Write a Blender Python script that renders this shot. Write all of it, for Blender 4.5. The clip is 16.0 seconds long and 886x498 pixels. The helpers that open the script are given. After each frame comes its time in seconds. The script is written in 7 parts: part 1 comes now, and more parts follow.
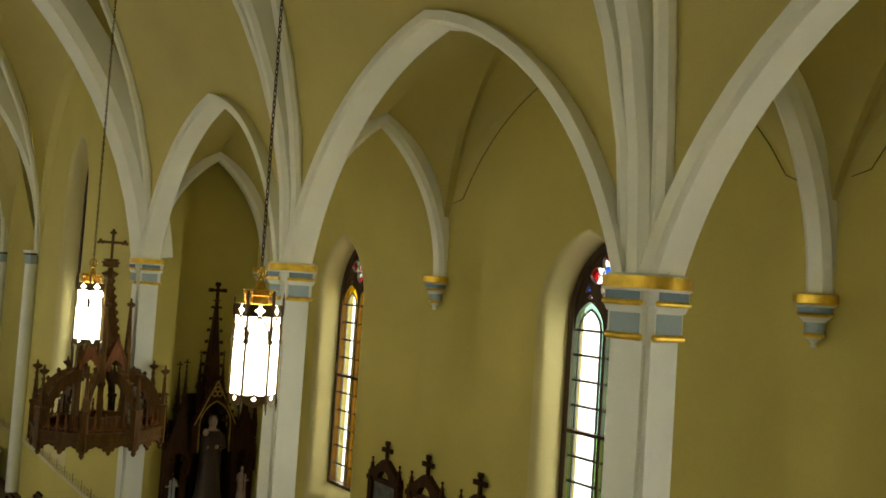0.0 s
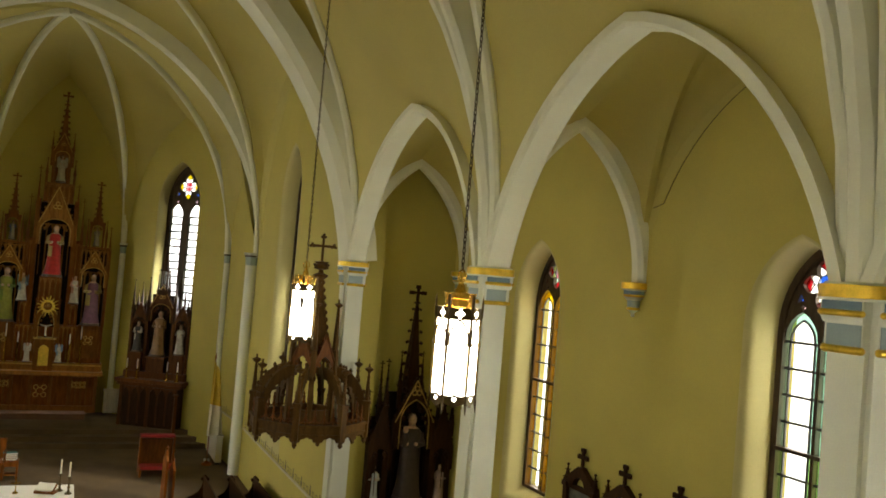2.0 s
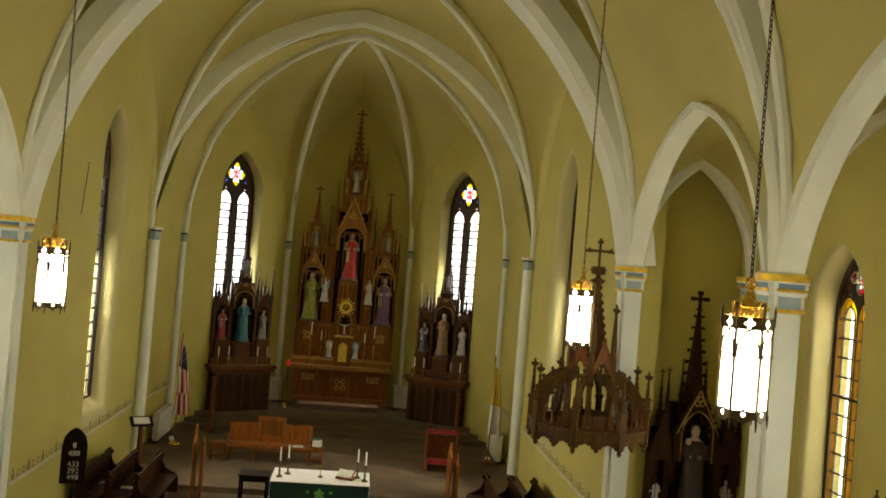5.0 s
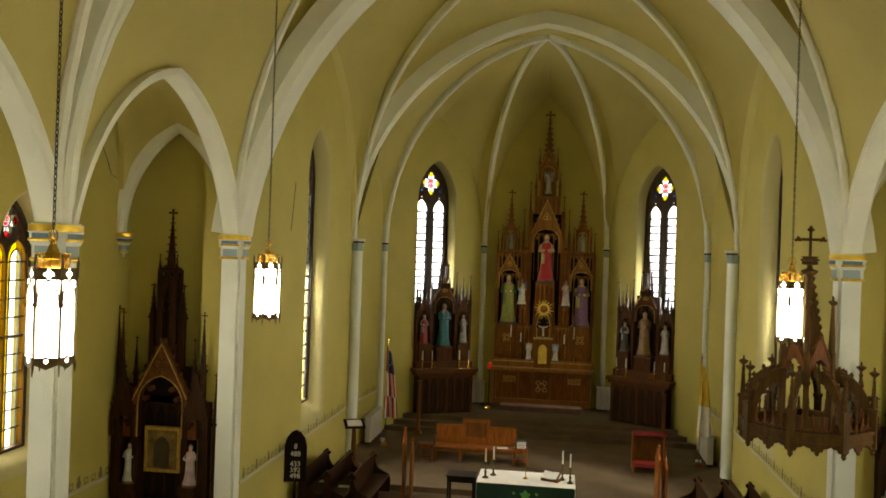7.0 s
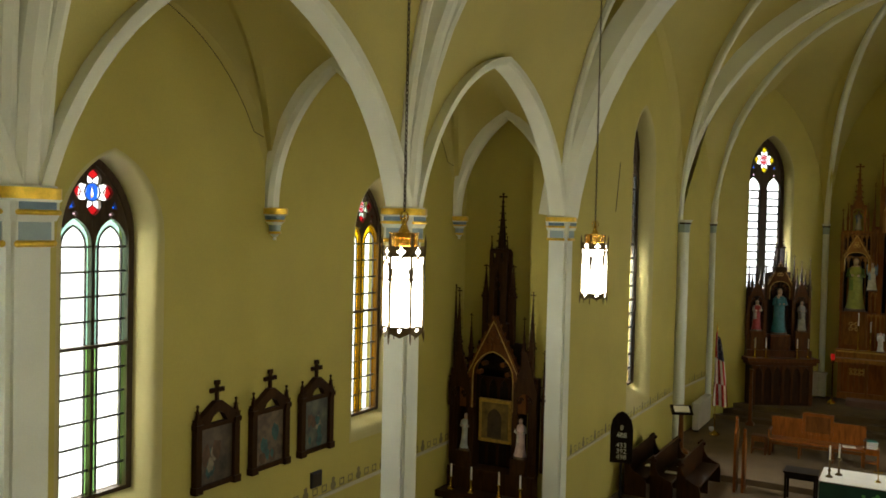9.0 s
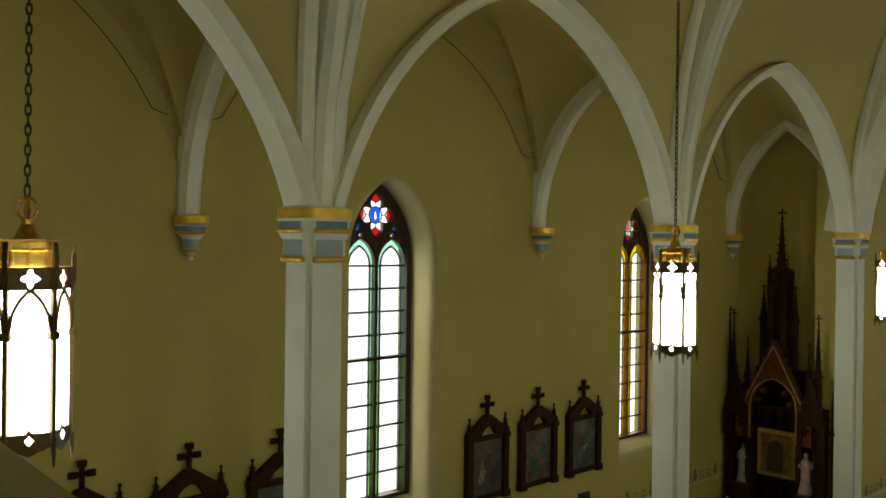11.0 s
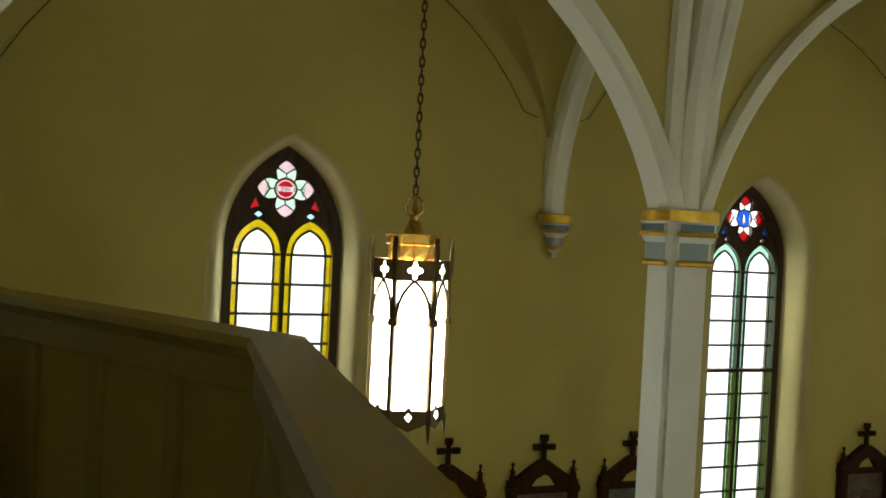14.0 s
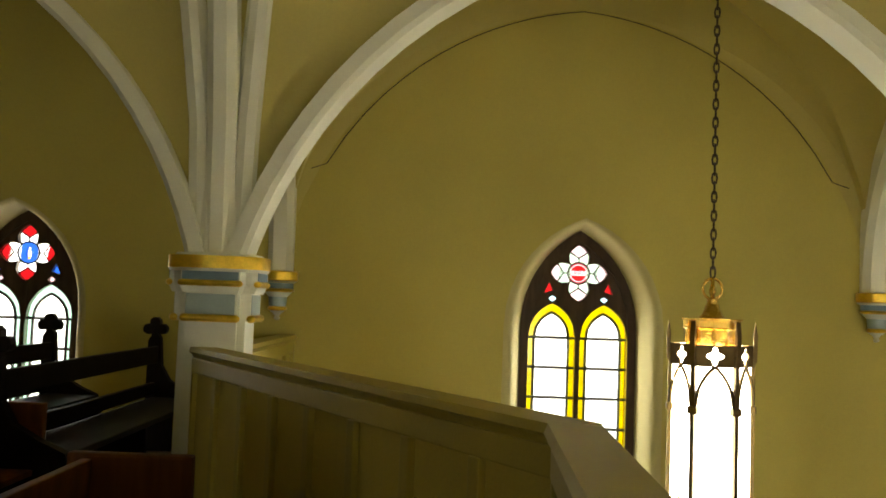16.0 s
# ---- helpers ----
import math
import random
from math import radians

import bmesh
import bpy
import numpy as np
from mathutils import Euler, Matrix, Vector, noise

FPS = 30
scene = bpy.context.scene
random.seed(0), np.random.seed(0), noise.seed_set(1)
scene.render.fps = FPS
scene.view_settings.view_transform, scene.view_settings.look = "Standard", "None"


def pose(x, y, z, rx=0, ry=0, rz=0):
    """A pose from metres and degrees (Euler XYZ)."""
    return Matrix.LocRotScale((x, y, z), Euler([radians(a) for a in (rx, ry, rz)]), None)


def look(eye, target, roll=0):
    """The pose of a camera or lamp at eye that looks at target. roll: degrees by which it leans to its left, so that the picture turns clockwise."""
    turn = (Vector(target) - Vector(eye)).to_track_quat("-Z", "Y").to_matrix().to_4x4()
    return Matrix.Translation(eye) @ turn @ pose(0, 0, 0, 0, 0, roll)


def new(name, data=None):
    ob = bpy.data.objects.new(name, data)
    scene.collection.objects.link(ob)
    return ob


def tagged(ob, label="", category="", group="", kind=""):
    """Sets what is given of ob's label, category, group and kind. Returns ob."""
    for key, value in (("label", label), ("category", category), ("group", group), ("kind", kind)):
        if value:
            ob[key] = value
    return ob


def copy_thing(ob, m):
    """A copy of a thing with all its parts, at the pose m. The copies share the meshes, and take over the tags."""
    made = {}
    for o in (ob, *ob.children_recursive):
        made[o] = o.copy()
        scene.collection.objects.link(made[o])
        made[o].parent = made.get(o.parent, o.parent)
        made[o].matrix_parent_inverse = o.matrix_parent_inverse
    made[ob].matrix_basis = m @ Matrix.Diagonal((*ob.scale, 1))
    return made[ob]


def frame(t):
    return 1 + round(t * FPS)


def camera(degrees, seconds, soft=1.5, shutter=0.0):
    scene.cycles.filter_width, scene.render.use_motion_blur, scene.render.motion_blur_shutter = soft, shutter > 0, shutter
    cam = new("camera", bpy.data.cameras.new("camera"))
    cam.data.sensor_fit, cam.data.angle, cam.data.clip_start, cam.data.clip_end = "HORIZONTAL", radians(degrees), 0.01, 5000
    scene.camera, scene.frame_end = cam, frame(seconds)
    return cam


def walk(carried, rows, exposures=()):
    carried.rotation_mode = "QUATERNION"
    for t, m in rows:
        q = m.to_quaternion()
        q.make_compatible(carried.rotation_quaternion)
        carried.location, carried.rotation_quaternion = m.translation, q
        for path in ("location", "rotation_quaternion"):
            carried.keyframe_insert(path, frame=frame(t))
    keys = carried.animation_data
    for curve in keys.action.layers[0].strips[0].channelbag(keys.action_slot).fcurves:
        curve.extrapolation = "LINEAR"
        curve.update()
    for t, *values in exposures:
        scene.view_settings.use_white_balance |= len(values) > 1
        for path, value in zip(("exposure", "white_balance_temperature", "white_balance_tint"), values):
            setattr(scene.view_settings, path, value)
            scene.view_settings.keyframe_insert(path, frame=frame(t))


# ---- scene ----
cam = camera(54.7, 16.0, soft=1.7)
# seconds, eye x y z in metres, yaw, pitch, roll in degrees
PATH = [
    (0.0, 0.644, 0.060, 6.940, -36.47, 2.62, -3.75),
    (0.5, 0.634, 0.062, 6.930, -32.37, 2.34, -3.90),
    (1.0, 0.629, 0.057, 6.918, -29.15, 2.16, -4.30),
    (1.5, 0.612, 0.056, 6.925, -26.40, 2.27, -4.48),
    (2.0, 0.591, 0.041, 6.938, -23.52, 1.99, -4.69),
    (2.5, 0.580, 0.032, 6.950, -21.43, 1.93, -4.35),
    (3.0, 0.568, 0.042, 6.951, -19.91, 1.78, -3.70),
    (3.5, 0.561, 0.067, 6.955, -17.02, 1.22, -3.54),
    (4.0, 0.563, 0.086, 6.959, -12.43, 0.95, -4.24),
    (6.5, 0.619, 0.067, 6.953, 3.88, 0.45, -2.77),
    (7.0, 0.637, 0.067, 6.958, 7.94, 0.11, -1.92),
    (7.5, 0.632, 0.047, 6.953, 12.34, -0.66, -1.49),
    (8.0, 0.616, 0.029, 6.940, 17.23, -1.00, -1.22),
    (8.5, 0.592, -0.001, 6.923, 22.76, -1.10, -1.50),
    (9.0, 0.577, -0.012, 6.899, 29.17, -1.55, -1.32),
    (9.5, 0.572, -0.013, 6.857, 34.67, -1.17, -1.32),
    (10.0, 0.571, -0.030, 6.814, 38.99, -0.73, -0.80),
    (12.5, 0.553, -0.087, 6.850, 56.79, -0.37, -1.72),
    (13.0, 0.553, -0.089, 6.856, 60.15, -0.41, -1.80),
    (13.5, 0.532, -0.081, 6.851, 64.82, -0.38, -2.18),
    (14.0, 0.526, -0.078, 6.841, 70.31, -1.04, -2.85),
    (14.5, 0.530, -0.068, 6.820, 75.46, 0.07, -2.44),
    (15.0, 0.544, -0.073, 6.834, 80.17, 1.54, -2.50),
    (15.5, 0.554, -0.087, 6.845, 85.05, 3.11, -2.42),
    (16.0, 0.571, -0.088, 6.853, 89.73, 3.62, -2.15),
]
walk(cam, [(t, pose(x, y, z, 90 + pitch, roll, yaw)) for t, x, y, z, yaw, pitch, roll in PATH],
     exposures=[(0.0, -0.25, 6400, 8), (1.5, -0.15, 6450, 9), (4.0, 0.1, 6600, 10), (7.0, 0.16, 6600, 10), (8.5, 0.12, 6400, 10), (9.0, -0.2, 6150, 8),
                (10.0, -0.62, 5950, 7), (12.5, -0.97, 5900, 7), (13.3, -0.93, 5920, 7), (14.3, -0.66, 5950, 7), (15.0, -0.38, 6300, 9), (16.0, 0.2, 6700, 10)])

# ---- world and sun ----
world = bpy.data.worlds.new("world")
scene.world = world
world.use_nodes = True
wn = world.node_tree.nodes
sky = wn.new("ShaderNodeTexSky")
sky.sky_type = "NISHITA"
sky.sun_disc = False
sky.sun_elevation = radians(38)
sky.sun_rotation = radians(127)
sky.air_density = 1.0
sky.dust_density = 4.0
wn["Background"].inputs["Strength"].default_value = 0.15
world.node_tree.links.new(sky.outputs["Color"], wn["Background"].inputs["Color"])
sun = new("sun", bpy.data.lights.new("sun", "SUN"))
sun.data.energy = 4.0
sun.data.angle = radians(5)
sun.data.color = (1.0, 0.94, 0.84)
sun.matrix_world = look((32, -24, 31), (0, 0, 0))

WINDOW_LIGHT = 44.0      # watts per square metre of window
LANTERN_GLOW = 24.0
HAZE_GLOW = 2.4


# ---- materials ----
def nodes_of(name):
    m = bpy.data.materials.new(name)
    m.use_nodes = True
    nt = m.node_tree
    return m, nt, nt.nodes["Principled BSDF"]


def surface(name, color, rough=0.7, metal=0.0, vary=0.12, scale=3.0, fine=60.0, bump=0.15, spec=0.5, island=False, stain=None):
    """A painted, wooden, plaster, metal or cloth surface: two scales of tone and a fine relief."""
    m, nt, b = nodes_of(name)
    n, l = nt.nodes, nt.links
    tc = n.new("ShaderNodeTexCoord")
    src = tc.outputs["Object"]
    geo = n.new("ShaderNodeNewGeometry")
    src = geo.outputs["Position"]
    big = n.new("ShaderNodeTexNoise")
    big.inputs["Scale"].default_value = scale
    big.inputs["Detail"].default_value = 6
    small = n.new("ShaderNodeTexNoise")
    small.inputs["Scale"].default_value = fine
    small.inputs["Detail"].default_value = 4
    for q in (big, small):
        l.new(src, q.inputs["Vector"])
    add = n.new("ShaderNodeMath")
    add.operation = "MULTIPLY_ADD"
    l.new(small.outputs["Fac"], add.inputs[0])
    add.inputs[1].default_value = 0.4
    l.new(big.outputs["Fac"], add.inputs[2])
    last = add.outputs[0]
    if island:
        info = n.new("ShaderNodeObjectInfo")
        more = n.new("ShaderNodeMath")
        more.operation = "MULTIPLY_ADD"
        l.new(info.outputs["Random"], more.inputs[0])
        more.inputs[1].default_value = 0.3
        l.new(last, more.inputs[2])
        last = more.outputs[0]
    ramp = n.new("ShaderNodeValToRGB")
    e = ramp.color_ramp.elements
    dark = stain or [c * (1 - vary * 1.6) for c in color]
    light = [min(1, c * (1 + vary)) for c in color]
    e[0].position, e[1].position = 0.45, 0.95
    e[0].color, e[1].color = (*dark, 1), (*light, 1)
    l.new(last, ramp.inputs[0])
    l.new(ramp.outputs[0], b.inputs["Base Color"])
    b.inputs["Roughness"].default_value = rough
    b.inputs["Metallic"].default_value = metal
    b.inputs["Specular IOR Level"].default_value = spec
    if bump:
        bn = n.new("ShaderNodeBump")
        bn.inputs["Strength"].default_value = bump
        bn.inputs["Distance"].default_value = 0.01
        l.new(small.outputs["Fac"], bn.inputs["Height"])
        l.new(bn.outputs[0], b.inputs["Normal"])
    return m


def wood(name, color, rough=0.45, grain=14.0, vary=0.35):
    m, nt, b = nodes_of(name)
    n, l = nt.nodes, nt.links
    tc = n.new("ShaderNodeNewGeometry")
    mp = n.new("ShaderNodeMapping")
    mp.inputs["Scale"].default_value = (1.0, 1.0, 0.18)
    l.new(tc.outputs["Position"], mp.inputs["Vector"])
    tx = n.new("ShaderNodeTexNoise")
    tx.inputs["Scale"].default_value = grain
    tx.inputs["Detail"].default_value = 8
    tx.inputs["Distortion"].default_value = 0.6
    l.new(mp.outputs[0], tx.inputs["Vector"])
    ramp = n.new("ShaderNodeValToRGB")
    e = ramp.color_ramp.elements
    e[0].position, e[1].position = 0.3, 0.75
    e[0].color = (*[c * (1 - vary) for c in color], 1)
    e[1].color = (*[min(1, c * (1 + vary)) for c in color], 1)
    l.new(tx.outputs["Fac"], ramp.inputs[0])
    l.new(ramp.outputs[0], b.inputs["Base Color"])
    b.inputs["Roughness"].default_value = rough
    b.inputs["Specular IOR Level"].default_value = 0.12
    bn = n.new("ShaderNodeBump")
    bn.inputs["Strength"].default_value = 0.15
    bn.inputs["Distance"].default_value = 0.005
    l.new(tx.outputs["Fac"], bn.inputs["Height"])
    l.new(bn.outputs[0], b.inputs["Normal"])
    return m


def stained(name, color, dim=1.0):
    """Leaded glass: a tinted pane that lets the sky through, with a slight sheen."""
    m, nt, b = nodes_of(name)
    n, l = nt.nodes, nt.links
    n.remove(b)
    out = n["Material Output"]
    tr = n.new("ShaderNodeBsdfTransparent")
    gl = n.new("ShaderNodeBsdfGlossy")
    gl.inputs["Roughness"].default_value = 0.15
    mix = n.new("ShaderNodeMixShader")
    mix.inputs[0].default_value = 0.04
    tx = n.new("ShaderNodeTexNoise")
    tx.inputs["Scale"].default_value = 9.0
    tx.inputs["Detail"].default_value = 5
    geo = n.new("ShaderNodeNewGeometry")
    l.new(geo.outputs["Position"], tx.inputs["Vector"])
    ramp = n.new("ShaderNodeValToRGB")
    e = ramp.color_ramp.elements
    e[0].position, e[1].position = 0.3, 0.7
    e[0].color = (*[c * 0.75 * dim for c in color], 1)
    e[1].color = (*[c * dim for c in color], 1)
    l.new(tx.outputs["Fac"], ramp.inputs[0])
    l.new(ramp.outputs[0], tr.inputs["Color"])
    l.new(tr.outputs[0], mix.inputs[1])
    l.new(gl.outputs[0], mix.inputs[2])
    l.new(mix.outputs[0], out.inputs["Surface"])
    return m


def glowing(name, color, strength):
    m, nt, b = nodes_of(name)
    b.inputs["Base Color"].default_value = (*color, 1)
    b.inputs["Roughness"].default_value = 0.3
    b.inputs["Emission Color"].default_value = (*color, 1)
    b.inputs["Emission Strength"].default_value = strength
    return m


PLASTER = surface("wall_plaster", (0.47, 0.40, 0.083), 0.75, vary=0.06, scale=0.8, fine=45, bump=0.12)
VAULT = surface("vault_plaster", (0.50, 0.43, 0.118), 0.75, vary=0.06, scale=0.7, fine=45, bump=0.12)
# wall plaster made paler: the daylight on the reveals is in the colour
REVEAL = surface("daylit_reveal_plaster", (0.48, 0.425, 0.17), 0.8, vary=0.06, scale=1.0, fine=50, bump=0.12)
RIB = surface("rib_paint", (0.74, 0.74, 0.57), 0.6, vary=0.05, scale=1.2, fine=70, bump=0.1)
PIERM = surface("pier_paint", (0.72, 0.74, 0.61), 0.55, vary=0.06, scale=1.5, fine=70, bump=0.1)
GOLD = surface("gilding", (0.80, 0.54, 0.06), 0.28, 0.85, vary=0.2, scale=9, fine=90, bump=0.1)
BLUE = surface("blue_grey_paint", (0.30, 0.38, 0.37), 0.6, vary=0.08, scale=4)
DEEPBLUE = surface("slate_blue_paint", (0.14, 0.21, 0.25), 0.6, vary=0.08, scale=4)
FRAMEWOOD = wood("dark_window_wood", (0.055, 0.035, 0.018), 0.5)
LEAD = surface("lead_came", (0.05, 0.05, 0.045), 0.5, 0.4)
WALNUT = wood("dark_carved_walnut", (0.034, 0.0135, 0.0022), 0.6)
PULPITWOOD = wood("brown_pulpit_wood", (0.080, 0.041, 0.009), 0.55)
# brown altar oak, lightened further to make up for dim light in the apse
HIGHWOOD = wood("lightened_altar_oak", (0.20, 0.080, 0.015), 0.45)
SIDEWOOD = wood("side_altar_wood", (0.085, 0.030, 0.005), 0.5)
# golden brown, raised above OAK to offset the weak light on the altar
ALTAROAK = wood("golden_altar_oak", (0.27, 0.125, 0.028), 0.45)
OAK = wood("brown_oak", (0.125, 0.045, 0.009), 0.45)
MIDOAK = wood("honey_oak", (0.22, 0.070, 0.011), 0.42)
CARPET = surface("brown_carpet", (0.105, 0.068, 0.027), 0.95, vary=0.2, scale=1.5, fine=180, bump=0.5)
# the pews' own black; altar niche backs take it as painted-in shade
BLACKWOOD = wood("black_wood_and_niche_shade", (0.012, 0.007, 0.004), 0.55)
PARAPET = surface("parapet_paint", (0.46, 0.38, 0.07), 0.5, vary=0.07, scale=2)
# parapet paint lightened, so contrast from shading sits in the colour
PANELFIELD = surface("parapet_panel_lightened", (0.55, 0.45, 0.09), 0.6, vary=0.07, scale=2)
ROOFM = surface("roof_slate", (0.10, 0.10, 0.11), 0.8)
FLOORM = surface("floor_boards", (0.16, 0.11, 0.06), 0.6, vary=0.2)
BRONZE = surface("dark_bronze", (0.045, 0.03, 0.012), 0.45, 0.4, vary=0.2)
ANTIQUE = surface("antique_brass", (0.11, 0.072, 0.018), 0.4, 0.6, vary=0.25, scale=10)
BRASS = surface("polished_brass", (0.70, 0.46, 0.10), 0.25, 1.0, vary=0.12, scale=12)
LANTERNGLASS = glowing("lantern_glass", (1.0, 0.90, 0.70), LANTERN_GLOW)

CLEAR = stained("pale_glass", (0.95, 0.95, 0.93))
TINT = {
    "yellow": stained("yellow_glass", (0.36, 0.27, 0.0)), "amber": stained("amber_glass", (0.62, 0.37, 0.0)),
    "aqua": stained("aqua_glass", (0.30, 0.52, 0.40)), "green": stained("green_glass", (0.19, 0.36, 0.11)),
    "red": stained("red_glass", (0.26, 0.004, 0.006)), "blue": stained("blue_glass", (0.012, 0.07, 0.45)),
    "pink": stained("pink_glass", (0.50, 0.34, 0.38)), "sky": stained("pale_blue_glass", (0.35, 0.65, 0.78)),
    "mint": stained("mint_glass", (0.42, 0.58, 0.46)), "clear": CLEAR,
}


# ---- mesh helpers ----
def part(name, bm, material, parent=None, label=""):
    bmesh.ops.recalc_face_normals(bm, faces=bm.faces)
    me = bpy.data.meshes.new(name)
    bm.to_mesh(me)
    bm.free()
    me.materials.append(material)
    ob = new(name, me)
    ob.parent = parent
    if label:
        ob["label"] = label
    return ob


def smooth(ob, angle=35):
    me = ob.data
    me.polygons.foreach_set("use_smooth", [True] * len(me.polygons))
    me.set_sharp_from_angle(angle=radians(angle))
    return ob


def thing(name, label, category, group="", m=None):
    ob = new(name)
    ob.empty_display_size = 0.1
    if m is not None:
        ob.matrix_basis = m
    return tagged(ob, label, category, group)


def structure(name, bm, material, label, category):
    return tagged(part(name, bm, material), label, category, kind="structure")


def box(bm, x0, x1, y0, y1, z0, z1, m=None, bevel=0.0):
    vs = [bm.verts.new((x, y, z)) for z in (z0, z1) for y in (y0, y1) for x in (x0, x1)]
    for f in ((0, 1, 3, 2), (4, 6, 7, 5), (0, 4, 5, 1), (2, 3, 7, 6), (0, 2, 6, 4), (1, 5, 7, 3)):
        bm.faces.new([vs[i] for i in f])
    if bevel:
        es = list({e for v in vs for e in v.link_edges})
        got = bmesh.ops.bevel(bm, geom=es, offset=bevel, segments=2, affect="EDGES", profile=0.6)
        vs = list({v for f in got["faces"] for v in f.verts})
    if m is not None:
        bmesh.ops.transform(bm, matrix=m, verts=vs)
    return vs


def lathe(bm, rows, segs=12, m=None, turn=0.0):
    """Rows of (radius, z) turned round z; closed at both ends."""
    m = m or Matrix()
    rings = []
    for r, z in rows:
        rings.append([bm.verts.new(m @ Vector((r * math.cos(turn + 2 * math.pi * i / segs), r * math.sin(turn + 2 * math.pi * i / segs), z))) for i in range(segs)])
    for a, b in zip(rings, rings[1:]):
        for i in range(segs):
            j = (i + 1) % segs
            bm.faces.new((a[i], a[j], b[j], b[i]))
    bm.faces.new(rings[0][::-1])
    bm.faces.new(rings[-1])


def sweep(bm, path, profile, side_of, closed=False):
    """Carry a closed profile of (across, out) along a path; side_of(i) gives the two axes at step i."""
    rings = []
    for i, p in enumerate(path):
        a, b = side_of(i)
        rings.append([bm.verts.new(p + a * u + b * w) for u, w in profile])
    n = len(profile)
    pairs = list(zip(rings, rings[1:])) + ([(rings[-1], rings[0])] if closed else [])
    for r, s in pairs:
        for i in range(n):
            j = (i + 1) % n
            bm.faces.new((r[i], r[j], s[j], s[i]))
    if not closed:
        bm.faces.new(rings[0][::-1])
        bm.faces.new(rings[-1])


def tube(bm, pts, r, segs=8, closed=False):
    pts = [Vector(p) for p in pts]
    prof = [(r * math.cos(2 * math.pi * i / segs), r * math.sin(2 * math.pi * i / segs)) for i in range(segs)]

    def axes(i):
        a = pts[max(0, i - 1)]
        b = pts[min(len(pts) - 1, i + 1)]
        if closed:
            a, b = pts[i - 1], pts[(i + 1) % len(pts)]
        d = (b - a).normalized()
        s = d.cross(Vector((0.31, 0.22, 0.92)))
        if s.length < 0.1:
            s = d.cross(Vector((1, 0, 0)))
        s.normalize()
        return s, d.cross(s)
    sweep(bm, pts, prof, axes, closed)


def slab(bm, outline, y0, y1, m=None):
    """A flat outline of (x, z) points given thickness from y0 to y1."""
    m = m or Matrix()
    a = [bm.verts.new(m @ Vector((x, y0, z))) for x, z in outline]
    b = [bm.verts.new(m @ Vector((x, y1, z))) for x, z in outline]
    bm.faces.new(a)
    bm.faces.new(b[::-1])
    n = len(a)
    for i in range(n):
        j = (i + 1) % n
        bm.faces.new((a[i], b[i], b[j], a[j]))


def bow(q, a, r, k=0.0):
    """Height of a pointed arch of half-span a and rise r at the share q of the half-span from its middle; k: the bulge of each side, as a share of its chord."""
    q = min(1.0, abs(q))
    if k:
        chord = math.hypot(a, r)
        s = k * chord
        big = (chord * chord / 4 + s * s) / (2 * s)
        cx, cz = a / 2 + r / chord * (big - s), r / 2 - a / chord * (big - s)
        return max(0.0, cz + math.sqrt(max(0.0, big * big - (a * (1 - q) - cx) ** 2)))
    if r >= a:
        big = (a * a + r * r) / (2 * a)
        d = a * (1 - q)
        return math.sqrt(max(0.0, big * big - (big - d) ** 2))
    return r * math.sqrt(1 - q * q)


def arch_outline(hw, sill, spring, apex, n=10):
    """A pointed opening as (x, z) points from the sill's one end over the top to the other."""
    a = hw
    pts = [(-hw, sill)]
    for i in range(2 * n + 1):
        th = -1 + i / n
        q = math.copysign(1 - (1 - abs(th)) ** 1.6, th)
        pts.append((hw * q, spring + bow(q, a, apex - spring)))
    pts.append((hw, sill))
    return pts


def arch_path(p0, p1, z0, apex, n=14, k=0.0):
    p0, p1 = Vector((*p0, z0)), Vector((*p1, z0))
    a = (p1 - p0).length / 2
    pts = []
    for i in range(2 * n + 1):
        th = -1 + i / n
        q = math.copysign(1 - (1 - abs(th)) ** 1.7, th)
        p = p0.lerp(p1, (q + 1) / 2)
        p.z = z0 + bow(q, a, apex - z0, k)
        pts.append(p)
    return pts


def rib_on(bm, pts, width, depth, up=0.12):
    """A chamfered rib whose soffit follows the path; depth is its height above the soffit."""
    d0 = (pts[-1] - pts[0])
    side = Vector((-d0.y, d0.x, 0)).normalized()
    c = min(width, depth) * 0.28
    prof = [(-width / 2 + c, 0), (width / 2 - c, 0), (width / 2, c), (width / 2, depth), (-width / 2, depth), (-width / 2, c)]

    def axes(i):
        d = (pts[min(len(pts) - 1, i + 1)] - pts[max(0, i - 1)]).normalized()
        out = side.cross(d) * -1
        if out.z < 0 and abs(d.z) < 0.99:
            out = -out
        return side, out
    sweep(bm, pts, prof, axes)

# ---- plan of the church ----
NAVE, AISLE = 5.40, 7.68             # pier line and aisle wall, from the axis
BAY = 5.55
PIERS = [-7.02, -1.62, 4.08, 9.63, 15.30]
CAP, CAPTOP = 6.66, 7.12             # foot and top of the capitals
GALLERY = 5.35                       # gallery floor
SANCT = 1.00                         # sanctuary floor
CHANCEL, APSE1, APSE2 = 24.4, 27.6, 31.5
APSEX1, APSEX2 = 5.18, 2.23
CROWN = 14.0
WALLTOP = 11.2
EAST = 15.75                         # end wall of the aisles
WEST = -9.0
WINDOW_Y = [-4.24, 1.31, 6.88, 12.50]
SOUTH_Y = [-4.24, 1.31, 6.88, 12.40]


